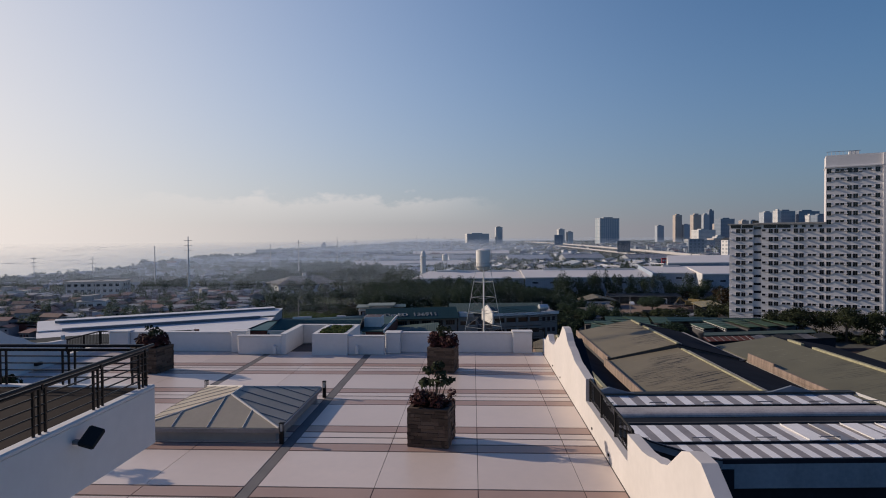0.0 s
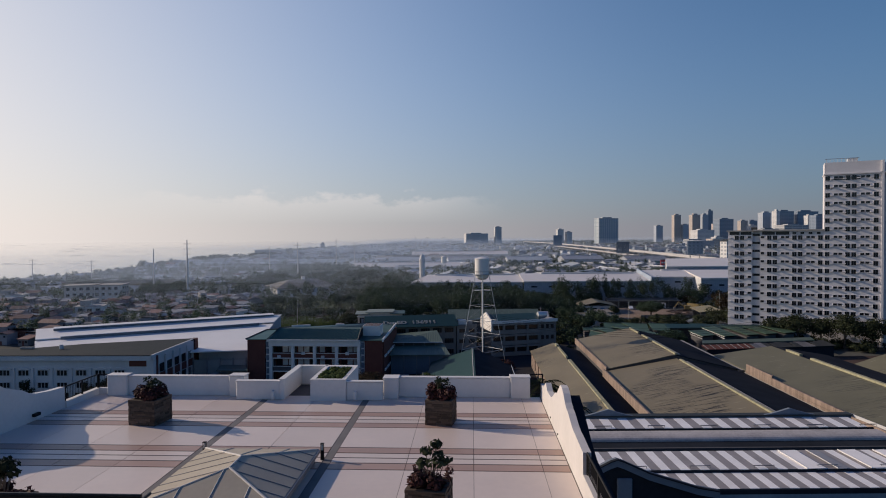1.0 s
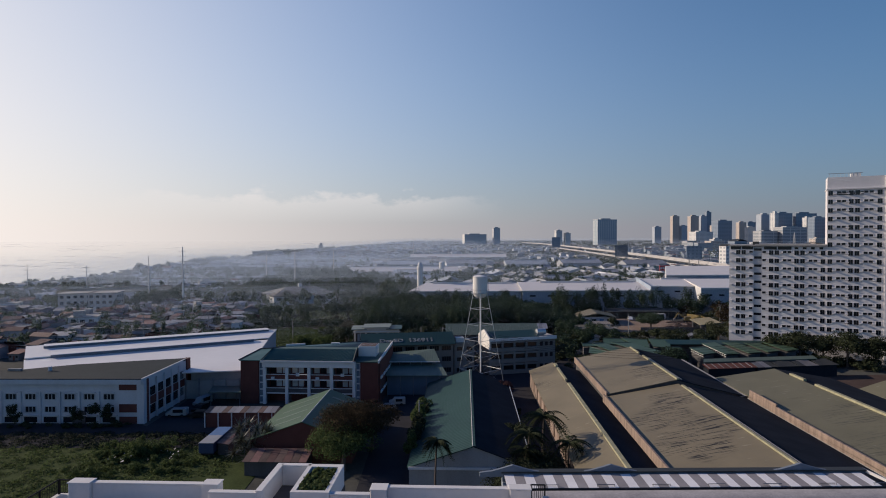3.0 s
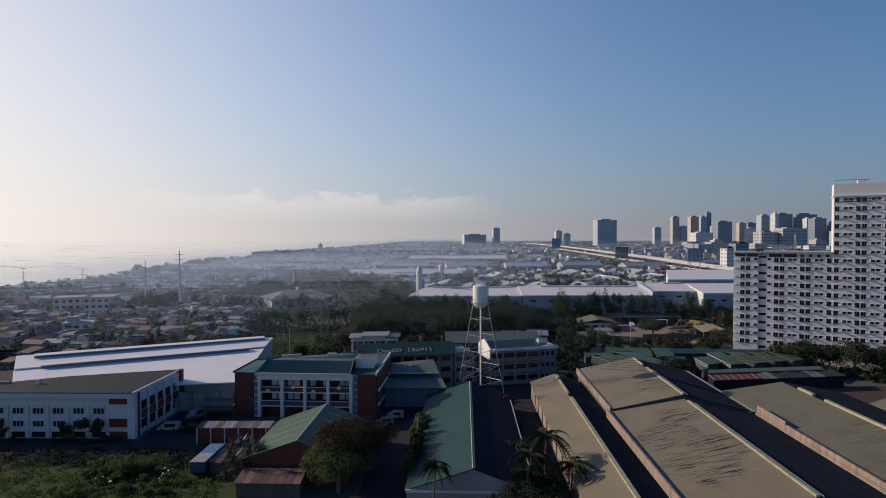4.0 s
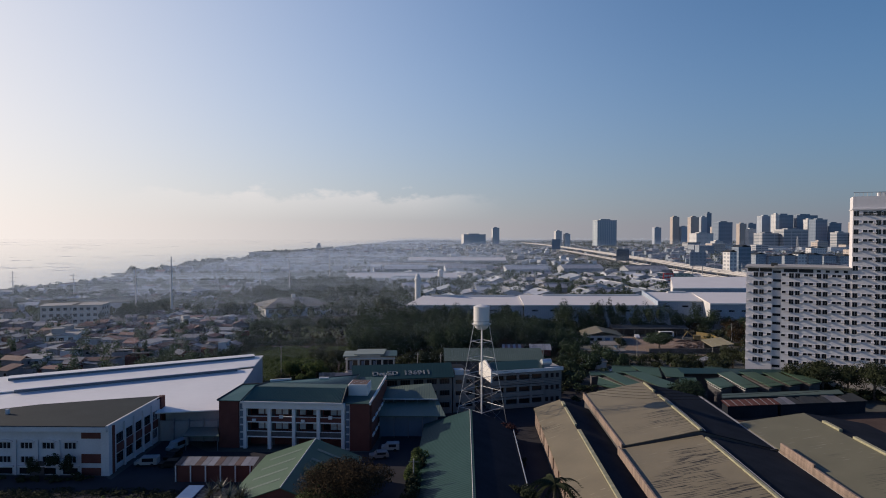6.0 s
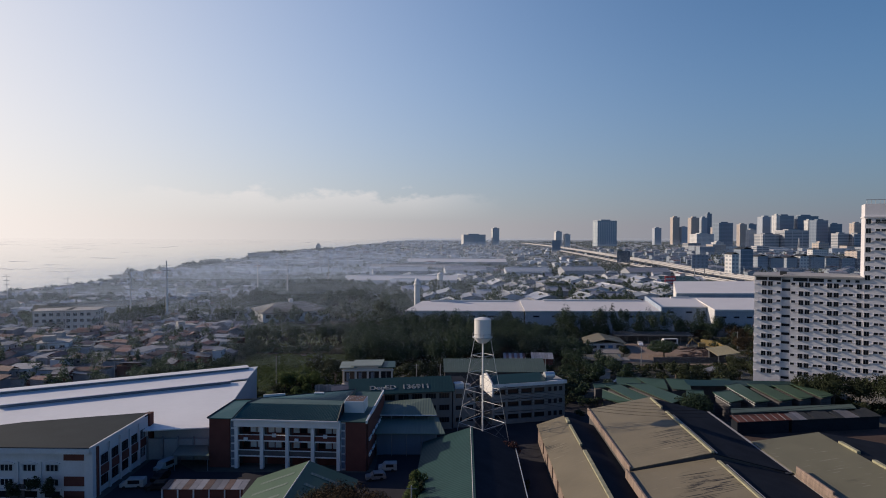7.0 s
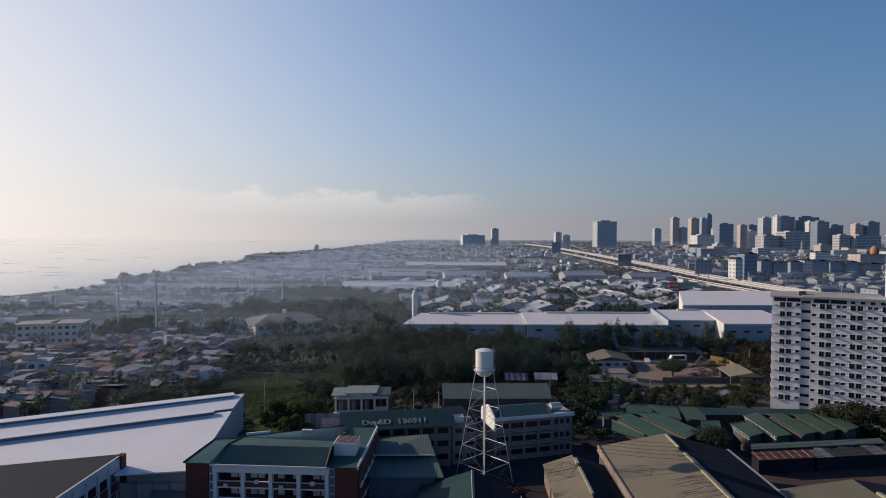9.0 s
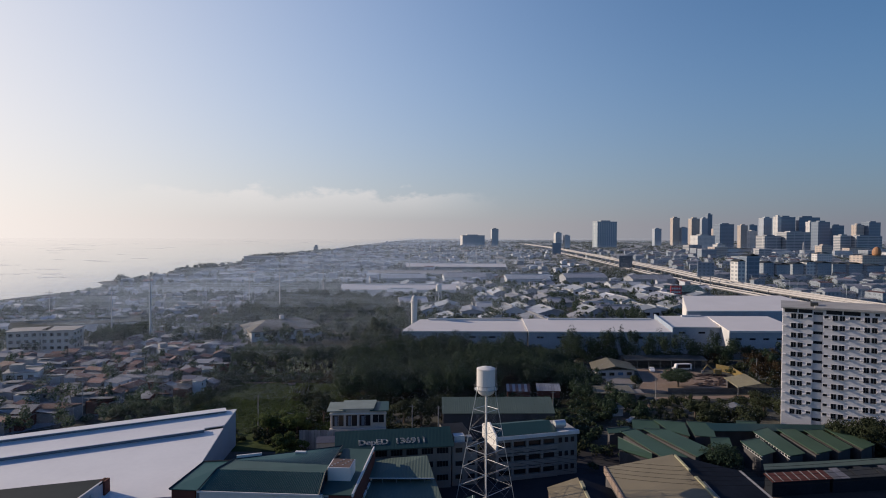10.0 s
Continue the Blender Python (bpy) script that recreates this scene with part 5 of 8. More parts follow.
for k in range(12):
    part("roof_sheet", slab(bmesh.new(), ((-48 + k * 1.2, 124.6, 3.1), (-46.85 + k * 1.2, 124.6, 3.1), (-46.85 + k * 1.2, 128.2, 3.4), (-48 + k * 1.2, 128.2, 3.4)), 0.06), "tin_rust" if k % 3 == 0 else "tin", cw)
part("front", B(-47.6, -34, 124.8, 125.0, 0, 2.9), "brick", cw)
for k in range(6):
    part("post", B(-47.9 + k * 2.7, -47.7 + k * 2.7, 124.6, 124.8, 0, 3.1), "white_old", cw)

# water tower
wt = thing("water_tower", "white steel water tank on a tall braced lattice tower", "water tower", pose(9.6, 157.4, 0))
part("tank", lathe(bmesh.new(), [(0.1, 22.6), (0.9, 22.75), (1.5, 23.2), (1.8, 23.9), (1.86, 24.3), (1.86, 28.0), (1.9, 28.05), (1.9, 28.15), (1.2, 28.4), (0.1, 28.65)], 28), "tank", wt)
bm = bmesh.new()
for i in range(24):
    a0, a1 = 6.28319 * i / 24, 6.28319 * (i + 1) / 24
    for z in (24.15, 24.9):
        rod(bm, (2.25 * math.cos(a0), 2.25 * math.sin(a0), z), (2.25 * math.cos(a1), 2.25 * math.sin(a1), z), 0.03, 4)
    if i % 3 == 0:
        rod(bm, (2.25 * math.cos(a0), 2.25 * math.sin(a0), 24.1), (2.25 * math.cos(a0), 2.25 * math.sin(a0), 24.9), 0.03, 4)
part("guard_rail", bm, "dark_steel", wt)
part("walkway", lathe(bmesh.new(), [(1.87, 24.0), (2.3, 24.0), (2.3, 24.08), (1.87, 24.08)], 24), "steel", wt)
part("riser_pipe", rod(bmesh.new(), (0.1, 0, 0), (0.1, 0, 22.7), 0.17, 10), "tank", wt)
ang = [radians(a) for a in (-92, -2, 88, 178)]


def leg(i, z):
    r = 6.1 - (6.1 - 1.75) * z / 24.0
    return (r * math.cos(ang[i % 4]), r * math.sin(ang[i % 4]), z)


for i in range(4):
    part("leg", rod(bmesh.new(), leg(i, 0), leg(i, 24.2), 0.07, 6), "steel", wt)
levels = (0.3, 4.6, 8.4, 12.2, 16.0, 20.0)
for k, z in enumerate(levels[1:]):
    for i in range(4):
        part("strut", rod(bmesh.new(), leg(i, z), leg(i + 1, z), 0.06 if k % 2 == 0 else 0.04, 5), "steel", wt)
for za, zb in zip(levels, levels[1:]):
    for i in range(4):
        part("brace", rod(bmesh.new(), leg(i, za), leg(i + 1, zb), 0.028, 4), "dark_steel", wt)
        part("brace", rod(bmesh.new(), leg(i + 1, za), leg(i, zb), 0.028, 4), "dark_steel", wt)
bm = bmesh.new()
for dx in (-0.2, 0.2):
    rod(bm, (2.0 + dx * 0, dx - 0.6, 22), (2.0, dx - 0.6, 28.6), 0.03, 4)
for k in range(16):
    rod(bm, (2.0, -0.8, 22.2 + 0.4 * k), (2.0, -0.4, 22.2 + 0.4 * k), 0.02, 4)
part("ladder", bm, "dark_steel", wt)

# school with lettered green roof
PM = pose(-20.6, 162.6, 0, 0, 0, 9.2)
ps = thing("lettered_school", "cream school wing with a green roof carrying white letters", "building", PM)
part("wall", B(0, 24, 1.0, 8, 0, 9.4), "cream_wall", ps)
part("roof", slab(bmesh.new(), ((-0.8, -0.6, 9.6), (24.4, -0.6, 9.6), (24.4, 5.2, 12.0), (-0.8, 5.2, 12.0)), 0.15), "green_roof", ps)
part("roof", slab(bmesh.new(), ((-0.8, 5.2, 12.0), (24.4, 5.2, 12.0), (24.4, 9.0, 9.8), (-0.8, 9.0, 9.8)), 0.15), "green_roof", ps)
pw = window_kind(2.6, 1.4, 4, "cream_wall")
for k in range(7):
    for z in (1.6, 4.6, 7.5):
        put_window(pw, pose(1 + k * 3.3, 0.99, z), ps)
for body, x, size in (("DepED", 4.1, 2.15), ("136911", 11.8, 2.3)):
    cu = bpy.data.curves.new("letters", "FONT")
    cu.body, cu.size, cu.fill_mode, cu.bevel_depth = body, size, "NONE", 0.055
    ob = new("letters", cu)
    me = bpy.data.meshes.new_from_object(ob.evaluated_get(bpy.context.evaluated_depsgraph_get()))
    bpy.data.objects.remove(ob)
    me.materials.append(M["letter"])
    lt = new("roof_lettering", me)
    lt.parent = ps
    lt.matrix_local = pose(x, 0.8, 10.26, math.degrees(math.atan2(2.4, 5.8)), 0, 0)
    tagged(lt, "white painted roof lettering")

PR = pose(12.9, 169.9, 0, 0, 0, 15.0)
pr = thing("gallery_school", "three-storey cream school wing with rows of dark openings", "building", PR)
part("wall", B(0, 19.8, 0.4, 8.4, 0, 9.9), "cream_wall", pr)
part("roof", slab(bmesh.new(), ((0.2, -0.2, 10.25), (14.6, -0.2, 10.25), (14.6, 4.4, 11.5), (0.2, 4.4, 11.5)), 0.15), "green_roof", pr)
part("roof", slab(bmesh.new(), ((0.2, 4.4, 11.5), (14.6, 4.4, 11.5), (14.6, 9.0, 10.25), (0.2, 9.0, 10.25)), 0.15), "green_roof", pr)
# White here paints in sunlight; the other walls are cream.
part("gable_wall", wall_profile(bmesh.new(), [(0, -0.4), (0, 2), (0, 4.4), (0, 7), (0, 9.2)], 0.3, 7.2, [10.3, 11.3, 12.2, 11.3, 10.3]), "tank", pr, "gable end painted white for the sun on it")
part("cornice", B(-0.2, 20.0, -0.35, 0.3, 9.4, 10.2), "white_old", pr)
part("flat_roof", B(14.6, 19.8, 0.3, 8.4, 9.9, 10.05), "concrete", pr)
for z in (0.2, 3.3, 6.4):
    part("gallery_slab", B(0, 14.6, -0.3, 0.4, z + 2.4, z + 2.9), "cream_wall", pr)
    part("gallery_wall", B(0, 14.6, -0.3, -0.12, z, z + 1.1), "cream_wall", pr)
    # Dark boxes on the wall stand for the shade inside the gallery openings.
    for k in range(4):
        part("opening", B(0.5 + k * 3.55, 3.4 + k * 3.55, 0.3, 0.42, z + 1.1, z + 2.4), "glass", pr)
        part("pier", B(-0.1 + k * 3.55, 0.45 + k * 3.55, -0.32, 0.3, z, z + 3.1), "cream_wall", pr)
    for k in range(3):
        part("window", B(15.2 + k * 1.5, 16.0 + k * 1.5, 0.28, 0.42, z + 1.1, z + 2.2), "glass", pr)
tk = thing("roof_tank", "round steel water tank lying on the roof", "tank", PR @ pose(16.3, 2.4, 10.05))
part("cradle", B(-0.9, 0.9, -0.5, 0.5, 0, 0.4), "concrete", tk)
part("drum", rod(bmesh.new(), (-1.3, 0, 1.1), (1.3, 0, 1.1), 0.85, 16), "steel", tk)
md = thing("stair_block", "cream stair block with clutter on its flat roof", "building", pose(3.2, 168.0, 0, 0, 0, 11))
part("wall", B(0, 5.6, 0, 15, 0, 9.0), "cream_wall", md)
for z in (1.5, 4.4, 7.3):
    part("window", B(0.7, 2.2, -0.06, 0.05, z, z + 1.0), "glass", md)
    part("window", B(3.4, 5.0, -0.06, 0.05, z, z + 1.0), "glass", md)
part("parapet", B(-0.1, 5.7, -0.15, 0.1, 9.0, 9.5), "cream_wall", md)
part("flat_roof", B(0.1, 5.5, 0.15, 14.9, 9.0, 9.08), "black_and_shade", md)
part("roof_box", B(0.6, 3.0, 1, 3, 9.0, 10.6, 0.05), "white_old", md)
part("roof_box", B(3.6, 4.8, 1.5, 3, 9.0, 10.1, 0.05), "dark_steel", md)

# green canopies before the lettered school
for q, z, lab in (((-13.9, -0.6, 155.2, 162.2), 7.0, "faded green canopy roof, half in sun"), ((-13.7, 1.2, 148.6, 156.4), 5.0, "faded green canopy roof with pale sheets")):
    c = thing("canopy", lab, "canopy", group="green canopies")
    part("roof", slab(bmesh.new(), ((q[0], q[2], z), (q[1], q[2], z), (q[1] - 1.6, q[3], z + (1.9 if z > 6 else 1.2)), (q[0], q[3], z + 1.0)), 0.12), "pale_green", c)
    part("edge", B(q[0], q[1], q[2] - 0.12, q[2], z - 0.17, z + 0.02), "white_old" if z > 6 else "pale_green", c)
    # Wall under the upper canopy is painted dark like the shade there.
    part("wall", B(q[0] + 0.3, q[1] - 1.8, q[2] + 1.2, q[3] - 0.3, 0, z - 0.1), "slate_blue" if z < 6 else "concrete_dark", c)
    for k in range(5):
        xx = q[0] + 0.4 + k * (q[1] - q[0] - 2.4) / 4
        part("post", rod(bmesh.new(), (xx, q[2] + 0.3, 0), (xx, q[2] + 0.3, z - 0.1), 0.08), "dark_steel", c)

# cream house with a stepped green roof
ho = thing("cream_house", "two-storey cream house with a stepped pale green roof", "house", pose(-28.0, 189.8, 0, 0, 0, 4.0))
part("wall", B(0.6, 14.6, 1.2, 9.0, 0, 9.7), "house_cream", ho)
part("upper_wall", B(3.7, 11.4, 0.9, 8.0, 9.6, 10.2), "house_cream", ho)
part("roof", B(-0.2, 4.6, 0.2, 8.6, 9.6, 9.8), "pale_sheet", ho)
part("roof", B(10.6, 15.4, 0.2, 8.6, 9.6, 9.8), "green_roof", ho)
part("roof", slab(bmesh.new(), ((3.0, 0.3, 10.3), (11.6, 0.3, 10.3), (12.2, 8.2, 10.35), (3.6, 8.2, 10.35)), 0.16), "pale_sheet", ho)
for k in range(4):
    x, low = 1.2 + k * 3.4, 5.7 if k < 3 else 6.5
    w = part("window", B(x, x + 2.8, 1.0, 1.15, low, 8.45), "glass", ho)
    for xx in (x - 0.3, x + 2.8):
        part("window_frame", B(xx, xx + 0.25, 0.75, 1.19, 5.3, 8.7), "house_cream", ho)
    part("mullion", B(x + 1.35, x + 1.43, 0.95, 1.0, low, 8.45), "white_old", w)
    if k < 3:
        part("curtain", B(x + 0.5, x + 1.2, 0.97, 1.0, low + 0.1, 8.2), "slate_blue", w)
part("balcony_slab", B(0.4, 14.8, 0.3, 1.2, 4.8, 5.15), "house_cream", ho)
part("cornice", B(0.4, 14.9, 0.75, 1.2, 8.75, 9.0), "white_old", ho)
fe = thing("corrugated_fence", "pale corrugated sheet fence", "fence", pose(-34.8, 188.6, 0))
for k in range(36):
    part("sheet", B(k * 0.76, k * 0.76 + 0.72, (k % 2) * 0.06, 0.05 + (k % 2) * 0.06, 0, 5.35 + 0.05 * (k % 3)), "tin_pale", fe)
an = thing("cream_annex", "small cream annex with a sunlit end wall", "building", pose(-27.4, 174.0, 0, 0, 0, 6.0))
part("wall", wall_profile(bmesh.new(), [(0, 0), (0, 1.6), (0, 3.2)], 0.3, 0, [7.3, 8.1, 7.3]), "house_cream", an)
part("body", B(0.2, 5.0, 0, 3.2, 0, 7.3), "house_cream", an)
part("roof", slab(bmesh.new(), ((-0.2, -0.3, 7.35), (5.2, -0.3, 7.35), (5.2, 1.6, 8.25), (-0.2, 1.6, 8.25)), 0.1), "tin", an)
part("roof", slab(bmesh.new(), ((-0.2, 1.62, 8.25), (5.2, 1.62, 8.25), (5.2, 3.5, 7.35), (-0.2, 3.5, 7.35)), 0.1), "tin", an)

# long low green sheds
lg = thing("green_long_shed", "long low shed with a ribbed pale green roof", "shed", pose(1.0, 199.7, 0, 0, 0, 1.0))
part("wall", B(0.3, 30.5, 0.3, 7.5, 0, 6.5), "concrete_dark", lg)
for k in range(30):
    part("roof_sheet", slab(bmesh.new(), ((k * 1.02, -0.2, 6.5), (k * 1.02 + 0.98, -0.2, 6.5), (k * 1.02 + 0.98, 6.4, 9.2), (k * 1.02, 6.4, 9.2)), 0.08), "pale_green", lg)


def low_shed(quad, z_near, z_far, label, mat="green_light"):
    """A sheet roof over four corners (near left, near right, far right, far left) with its walls below."""
    t = thing("green_market_shed", label, "shed", group="green roofed market sheds")
    (a, b, c, d) = quad
    part("roof_slope", slab(bmesh.new(), ((*a, z_near), (*b, z_near - 0.3), (*c, z_far - 0.3), (*d, z_far)), 0.12), mat, t)
    cx, cy = sum(p[0] for p in quad) / 4, sum(p[1] for p in quad) / 4
    inner = [(cx + (p[0] - cx) * 0.9, cy + (p[1] - cy) * 0.9) for p in quad]
    low = min(z_near, z_far) - 0.55
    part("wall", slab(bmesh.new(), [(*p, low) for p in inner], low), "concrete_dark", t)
    part("ridge_strip", rod(bmesh.new(), (*d, z_far + 0.05), (*c, z_far - 0.25), 0.1, 5), "pale_green", t)
    return t


for quad, za, zb, lab in ((((50.5, 171.3), (56.5, 172.9), (50.5, 191.6), (45.8, 188.5)), 5.0, 5.4, "long shed with a sunlit green sheet roof"),
                          (((58.0, 171.6), (63.7, 177.1), (58.2, 190.4), (51.8, 189.6)), 5.3, 5.7, "long shed with a mid green sheet roof"),
                          (((42.2, 178.5), (48.2, 172.6), (48.9, 174.6), (44.1, 185.0)), 4.6, 5.2, "small sunlit green lean-to roof"),
                          (((43.2, 190.0), (49.6, 192.4), (50.0, 195.2), (43.4, 192.6)), 4.4, 4.8, "small green end roof"),
                          (((50.2, 192.6), (57.0, 191.6), (58.4, 197.7), (51.4, 197.6)), 4.8, 5.6, "green roofed shed in a row"),
                          (((59.0, 191.4), (63.0, 187.8), (65.0, 196.3), (57.2, 197.6)), 4.8, 5.6, "green roofed shed in a row"),
                          (((64.0, 187.4), (69.2, 187.2), (72.0, 196.0), (65.4, 196.2)), 4.8, 5.6, "green roofed shed in a row"),
                          (((65.0, 180.4), (69.2, 177.4), (72.0, 186.2), (67.0, 185.4)), 4.4, 5.0, "small hipped green roof"),
                          (((77.4, 193.4), (83.3, 194.6), (85.1, 198.4), (79.5, 198.2)), 4.6, 5.2, "small green roof behind the halls")):
    low_shed(quad, za, zb, lab)
for quad in (((72.4, 171.8), (76.8, 175.7), (77.6, 184.6), (72.4, 181.3)), ((78.7, 171.9), (83.0, 174.6), (84.0, 193.0), (79.2, 188.8)), ((85.9, 173.4), (90.4, 176.6), (90.5, 192.0), (86.2, 190.4)), ((92.1, 175.0), (96.6, 178.6), (97.0, 191.5), (92.5, 189.6)), ((98.3, 176.4), (103.0, 180.4), (103.4, 192.0), (98.6, 190.8))):
    t = thing("green_roof_hall", "green sloped roof over a white louvred side wall", "shed", group="green roofed halls")
    (a, b, c, d) = [Vector(p) for p in quad]
    b.x, c.x = b.x + 1.0, c.x + 1.0
    part("roof_slope", slab(bmesh.new(), ((*a, 5.45), (*b, 5.1), (*c, 5.15), (*d, 5.5)), 0.14), "green_light", t)
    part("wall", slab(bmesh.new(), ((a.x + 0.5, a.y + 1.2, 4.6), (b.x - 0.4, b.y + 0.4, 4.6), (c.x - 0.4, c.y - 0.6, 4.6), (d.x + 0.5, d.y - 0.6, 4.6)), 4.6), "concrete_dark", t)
    part("ridge_strip", rod(bmesh.new(), (*d, 5.55), (*c, 5.2), 0.09, 5), "pale_green", t)
    if a.x > 82:
        continue
    part("louvre_wall", slab(bmesh.new(), ((a.x + 0.3, a.y + 0.3, 5.25), (a.x + 0.5, a.y + 0.3, 5.25), (d.x + 0.5, d.y - 0.3, 5.3), (d.x + 0.3, d.y - 0.3, 5.3)), 0.75), "white_old", t)
    n = int((d.y - a.y) / 1.15)
    for k in range(n):
        p = a + (d - a) * ((k + 0.5) / n)
        part("louvre", B(p.x + 0.22, p.x + 0.45, p.y - 0.42, p.y + 0.42, 4.65, 5.1), "glass", t)
t = thing("eaves_roof", "long pale green verandah roof", "shed", pose(0, 0, 0))
part("roof_slope", slab(bmesh.new(), ((70.5, 167.0, 4.2), (104, 171.4, 4.2), (104, 173.4, 4.7), (71.4, 169.0, 4.7)), 0.15), "pale_green", t)
part("wall", B(71.5, 77, 168.2, 168.5, 0, 4.0), "concrete_dark", t)
t = thing("eaves_roof", "long dark green roof behind the halls", "shed", pose(0, 0, 0, 0, 0, 0))
part("roof_slope", slab(bmesh.new(), ((70, 191, 4.8), (112, 193, 4.2), (112, 196, 4.8), (70, 195, 5.6)), 0.15), "green_roof", t)
part("wall", B(71, 111, 193.6, 194.6, 0, 4.2), "concrete_dark", t)
# Walls of both stall rows are near-black for shade below the eaves.
t = thing("red_roofed_row", "row of low stalls with rust red tin roofs", "shed", pose(70, 162.6, 0, 0, 0, 8))
for k in range(7):
    part("roof_sheet", slab(bmesh.new(), ((k * 2, 0, 3.3), (k * 2 + 1.9, 0, 3.3), (k * 2 + 1.9, 3, 4.0), (k * 2, 3, 4.0)), 0.1), "brick", t)
    part("roof_lath", rod(bmesh.new(), (k * 2 + 0.5, 0, 3.36), (k * 2 + 0.5, 3, 4.06), 0.06, 4), "tin_pale", t)
part("wall", B(0.2, 13.6, 0.4, 2.8, 0, 3.2), "black_and_shade", t)
t = thing("tin_roofed_row", "row of low stalls with grey tin roofs", "shed", pose(84, 164.4, 0, 0, 0, 8))
for k in range(12):
    part("roof_sheet", slab(bmesh.new(), ((k * 2, 0, 3.3), (k * 2 + 1.9, 0, 3.3), (k * 2 + 1.9, 3 + (k % 3), 4.0), (k * 2, 3 + (k % 3), 4.0)), 0.1), "tin" if k in (0, 1, 7, 8) else "slate_roof", t)
part("wall", B(0.2, 23.6, 0.4, 2.8, 0, 3.2), "black_and_shade", t)

# yard buildings beyond the trees
t = thing("yard_house", "low white house with a pale olive gabled roof", "house")
part("wall", slab(bmesh.new(), ((60.2, 266.8, 3.0), (74.6, 268.4, 3.0), (75.6, 281, 3.0), (62.0, 281, 3.0)), 3.0), "school_white", t)
part("roof", slab(bmesh.new(), ((58.2, 266.2, 2.9), (66.6, 265.4, 5.0), (67.6, 282, 5.0), (60.6, 282, 2.9)), 0.2), "olive", t)
part("roof", slab(bmesh.new(), ((66.6, 265.4, 5.0), (75.8, 267.2, 2.9), (77.0, 282, 2.9), (67.6, 282, 5.0)), 0.2), "olive_green", t)
for k in range(4):
    part("window", B(61.4 + k * 3.4, 63.2 + k * 3.4, 266.55 + 0.35 * k, 266.95 + 0.35 * k, 1.1, 2.2), "blue_sheet" if k == 2 else "glass", t)
t = thing("yard_shed", "low shed with a pale tan sheet roof", "shed", pose(59, 248, 0, 0, 0, -4))
part("roof", slab(bmesh.new(), ((0, 0, 2.8), (9.5, 0, 2.8), (8.6, 6, 3.2), (0, 6, 3.2)), 0.15), "cream_wall", t)
part("wall", B(0.4, 8.4, 0.4, 5.6, 0, 2.7), "white_old", t)
t = thing("yard_shed", "long low shed with a flat olive tan roof", "shed", pose(50.5, 234.6, 0, 0, 0, -1))
part("roof", slab(bmesh.new(), ((0, 0, 2.9), (14, 0, 2.9), (14, 9, 3.3), (0, 9, 3.3)), 0.15), "olive", t)
part("roof", slab(bmesh.new(), ((14.2, 2, 2.6), (17, 2, 2.6), (17, 6, 2.8), (14.2, 6, 2.8)), 0.12), "cream_wall", t)
part("wall", B(0.4, 13.6, 0.4, 8.6, 0, 2.8), "concrete_dark", t)
t = thing("yard_shed", "long open shed with a pale edge under the trees", "shed", pose(76, 285, 0))
part("roof", slab(bmesh.new(), ((0, 0, 3.4), (34, 0, 3.4), (34, 6, 4.2), (0, 6, 4.2)), 0.2), "slate_roof", t)
part("fascia", B(0, 34, -0.1, 0.0, 3.1, 3.42), "cream_wall", t)
for k in range(8):
    part("post", rod(bmesh.new(), (0.5 + k * 4.7, 0.3, 0), (0.5 + k * 4.7, 0.3, 3.3), 0.12), "dark_steel", t)
part("back_wall", B(0.2, 33.8, 5.4, 5.7, 0, 3.7), "concrete_dark", t)
t = thing("yard_shed", "open shed with an ochre sheet roof", "shed")
part("roof", slab(bmesh.new(), ((100.2, 239.8, 3.6), (110.8, 244.6, 3.8), (111.0, 256.5, 4.4), (100.9, 251.5, 4.2)), 0.15), "ochre_sheet", t)
for x, y in ((101, 241), (110, 245.4), (110.2, 255), (101.6, 250.6)):
    part("post", rod(bmesh.new(), (x, y, 0), (x, y, 3.8), 0.12), "dark_steel", t)
part("back_wall", slab(bmesh.new(), ((102, 250.4, 3.6), (110, 254.6, 3.6), (110, 254.9, 3.6), (102, 250.7, 3.6)), 3.6), "concrete_dark", t)
t = thing("site_hoarding", "ochre sheet hoarding beside the digger", "fence")
part("panel", slab(bmesh.new(), ((111.5, 281, 2.6), (115.4, 276, 2.6), (115.6, 276.2, 2.6), (111.7, 281.2, 2.6)), 2.6), "yellow", t)
part("panel", slab(bmesh.new(), ((115.4, 276, 2.6), (114.0, 263, 2.6), (114.2, 263, 2.6), (115.6, 276, 2.6)), 2.6), "yellow", t)
t = thing("hut", "tiny hut with a grey tin roof beside the block", "shed", pose(90, 220, 0, 0, 0, -10))
part("wall", B(-2.6, 2.6, -2, 2, 0, 2.4), "concrete", t)
part("roof", gable_roof(bmesh.new(), -3.2, 3.2, -2.4, 2.4, 2.4, 3.6, 0.1), "tin", t)
t = thing("hut", "small shed with a patched pale roof", "shed", pose(53, 221, 0, 0, 0, 12))
part("wall", B(-2.4, 2.4, -2, 2, 0, 2.2), "white_old", t)
part("roof", slab(bmesh.new(), ((-2.9, -2.4, 2.3), (2.9, -2.4, 2.3), (2.9, 2.4, 2.9), (-2.9, 2.4, 2.9)), 0.1), "tin_pale", t)
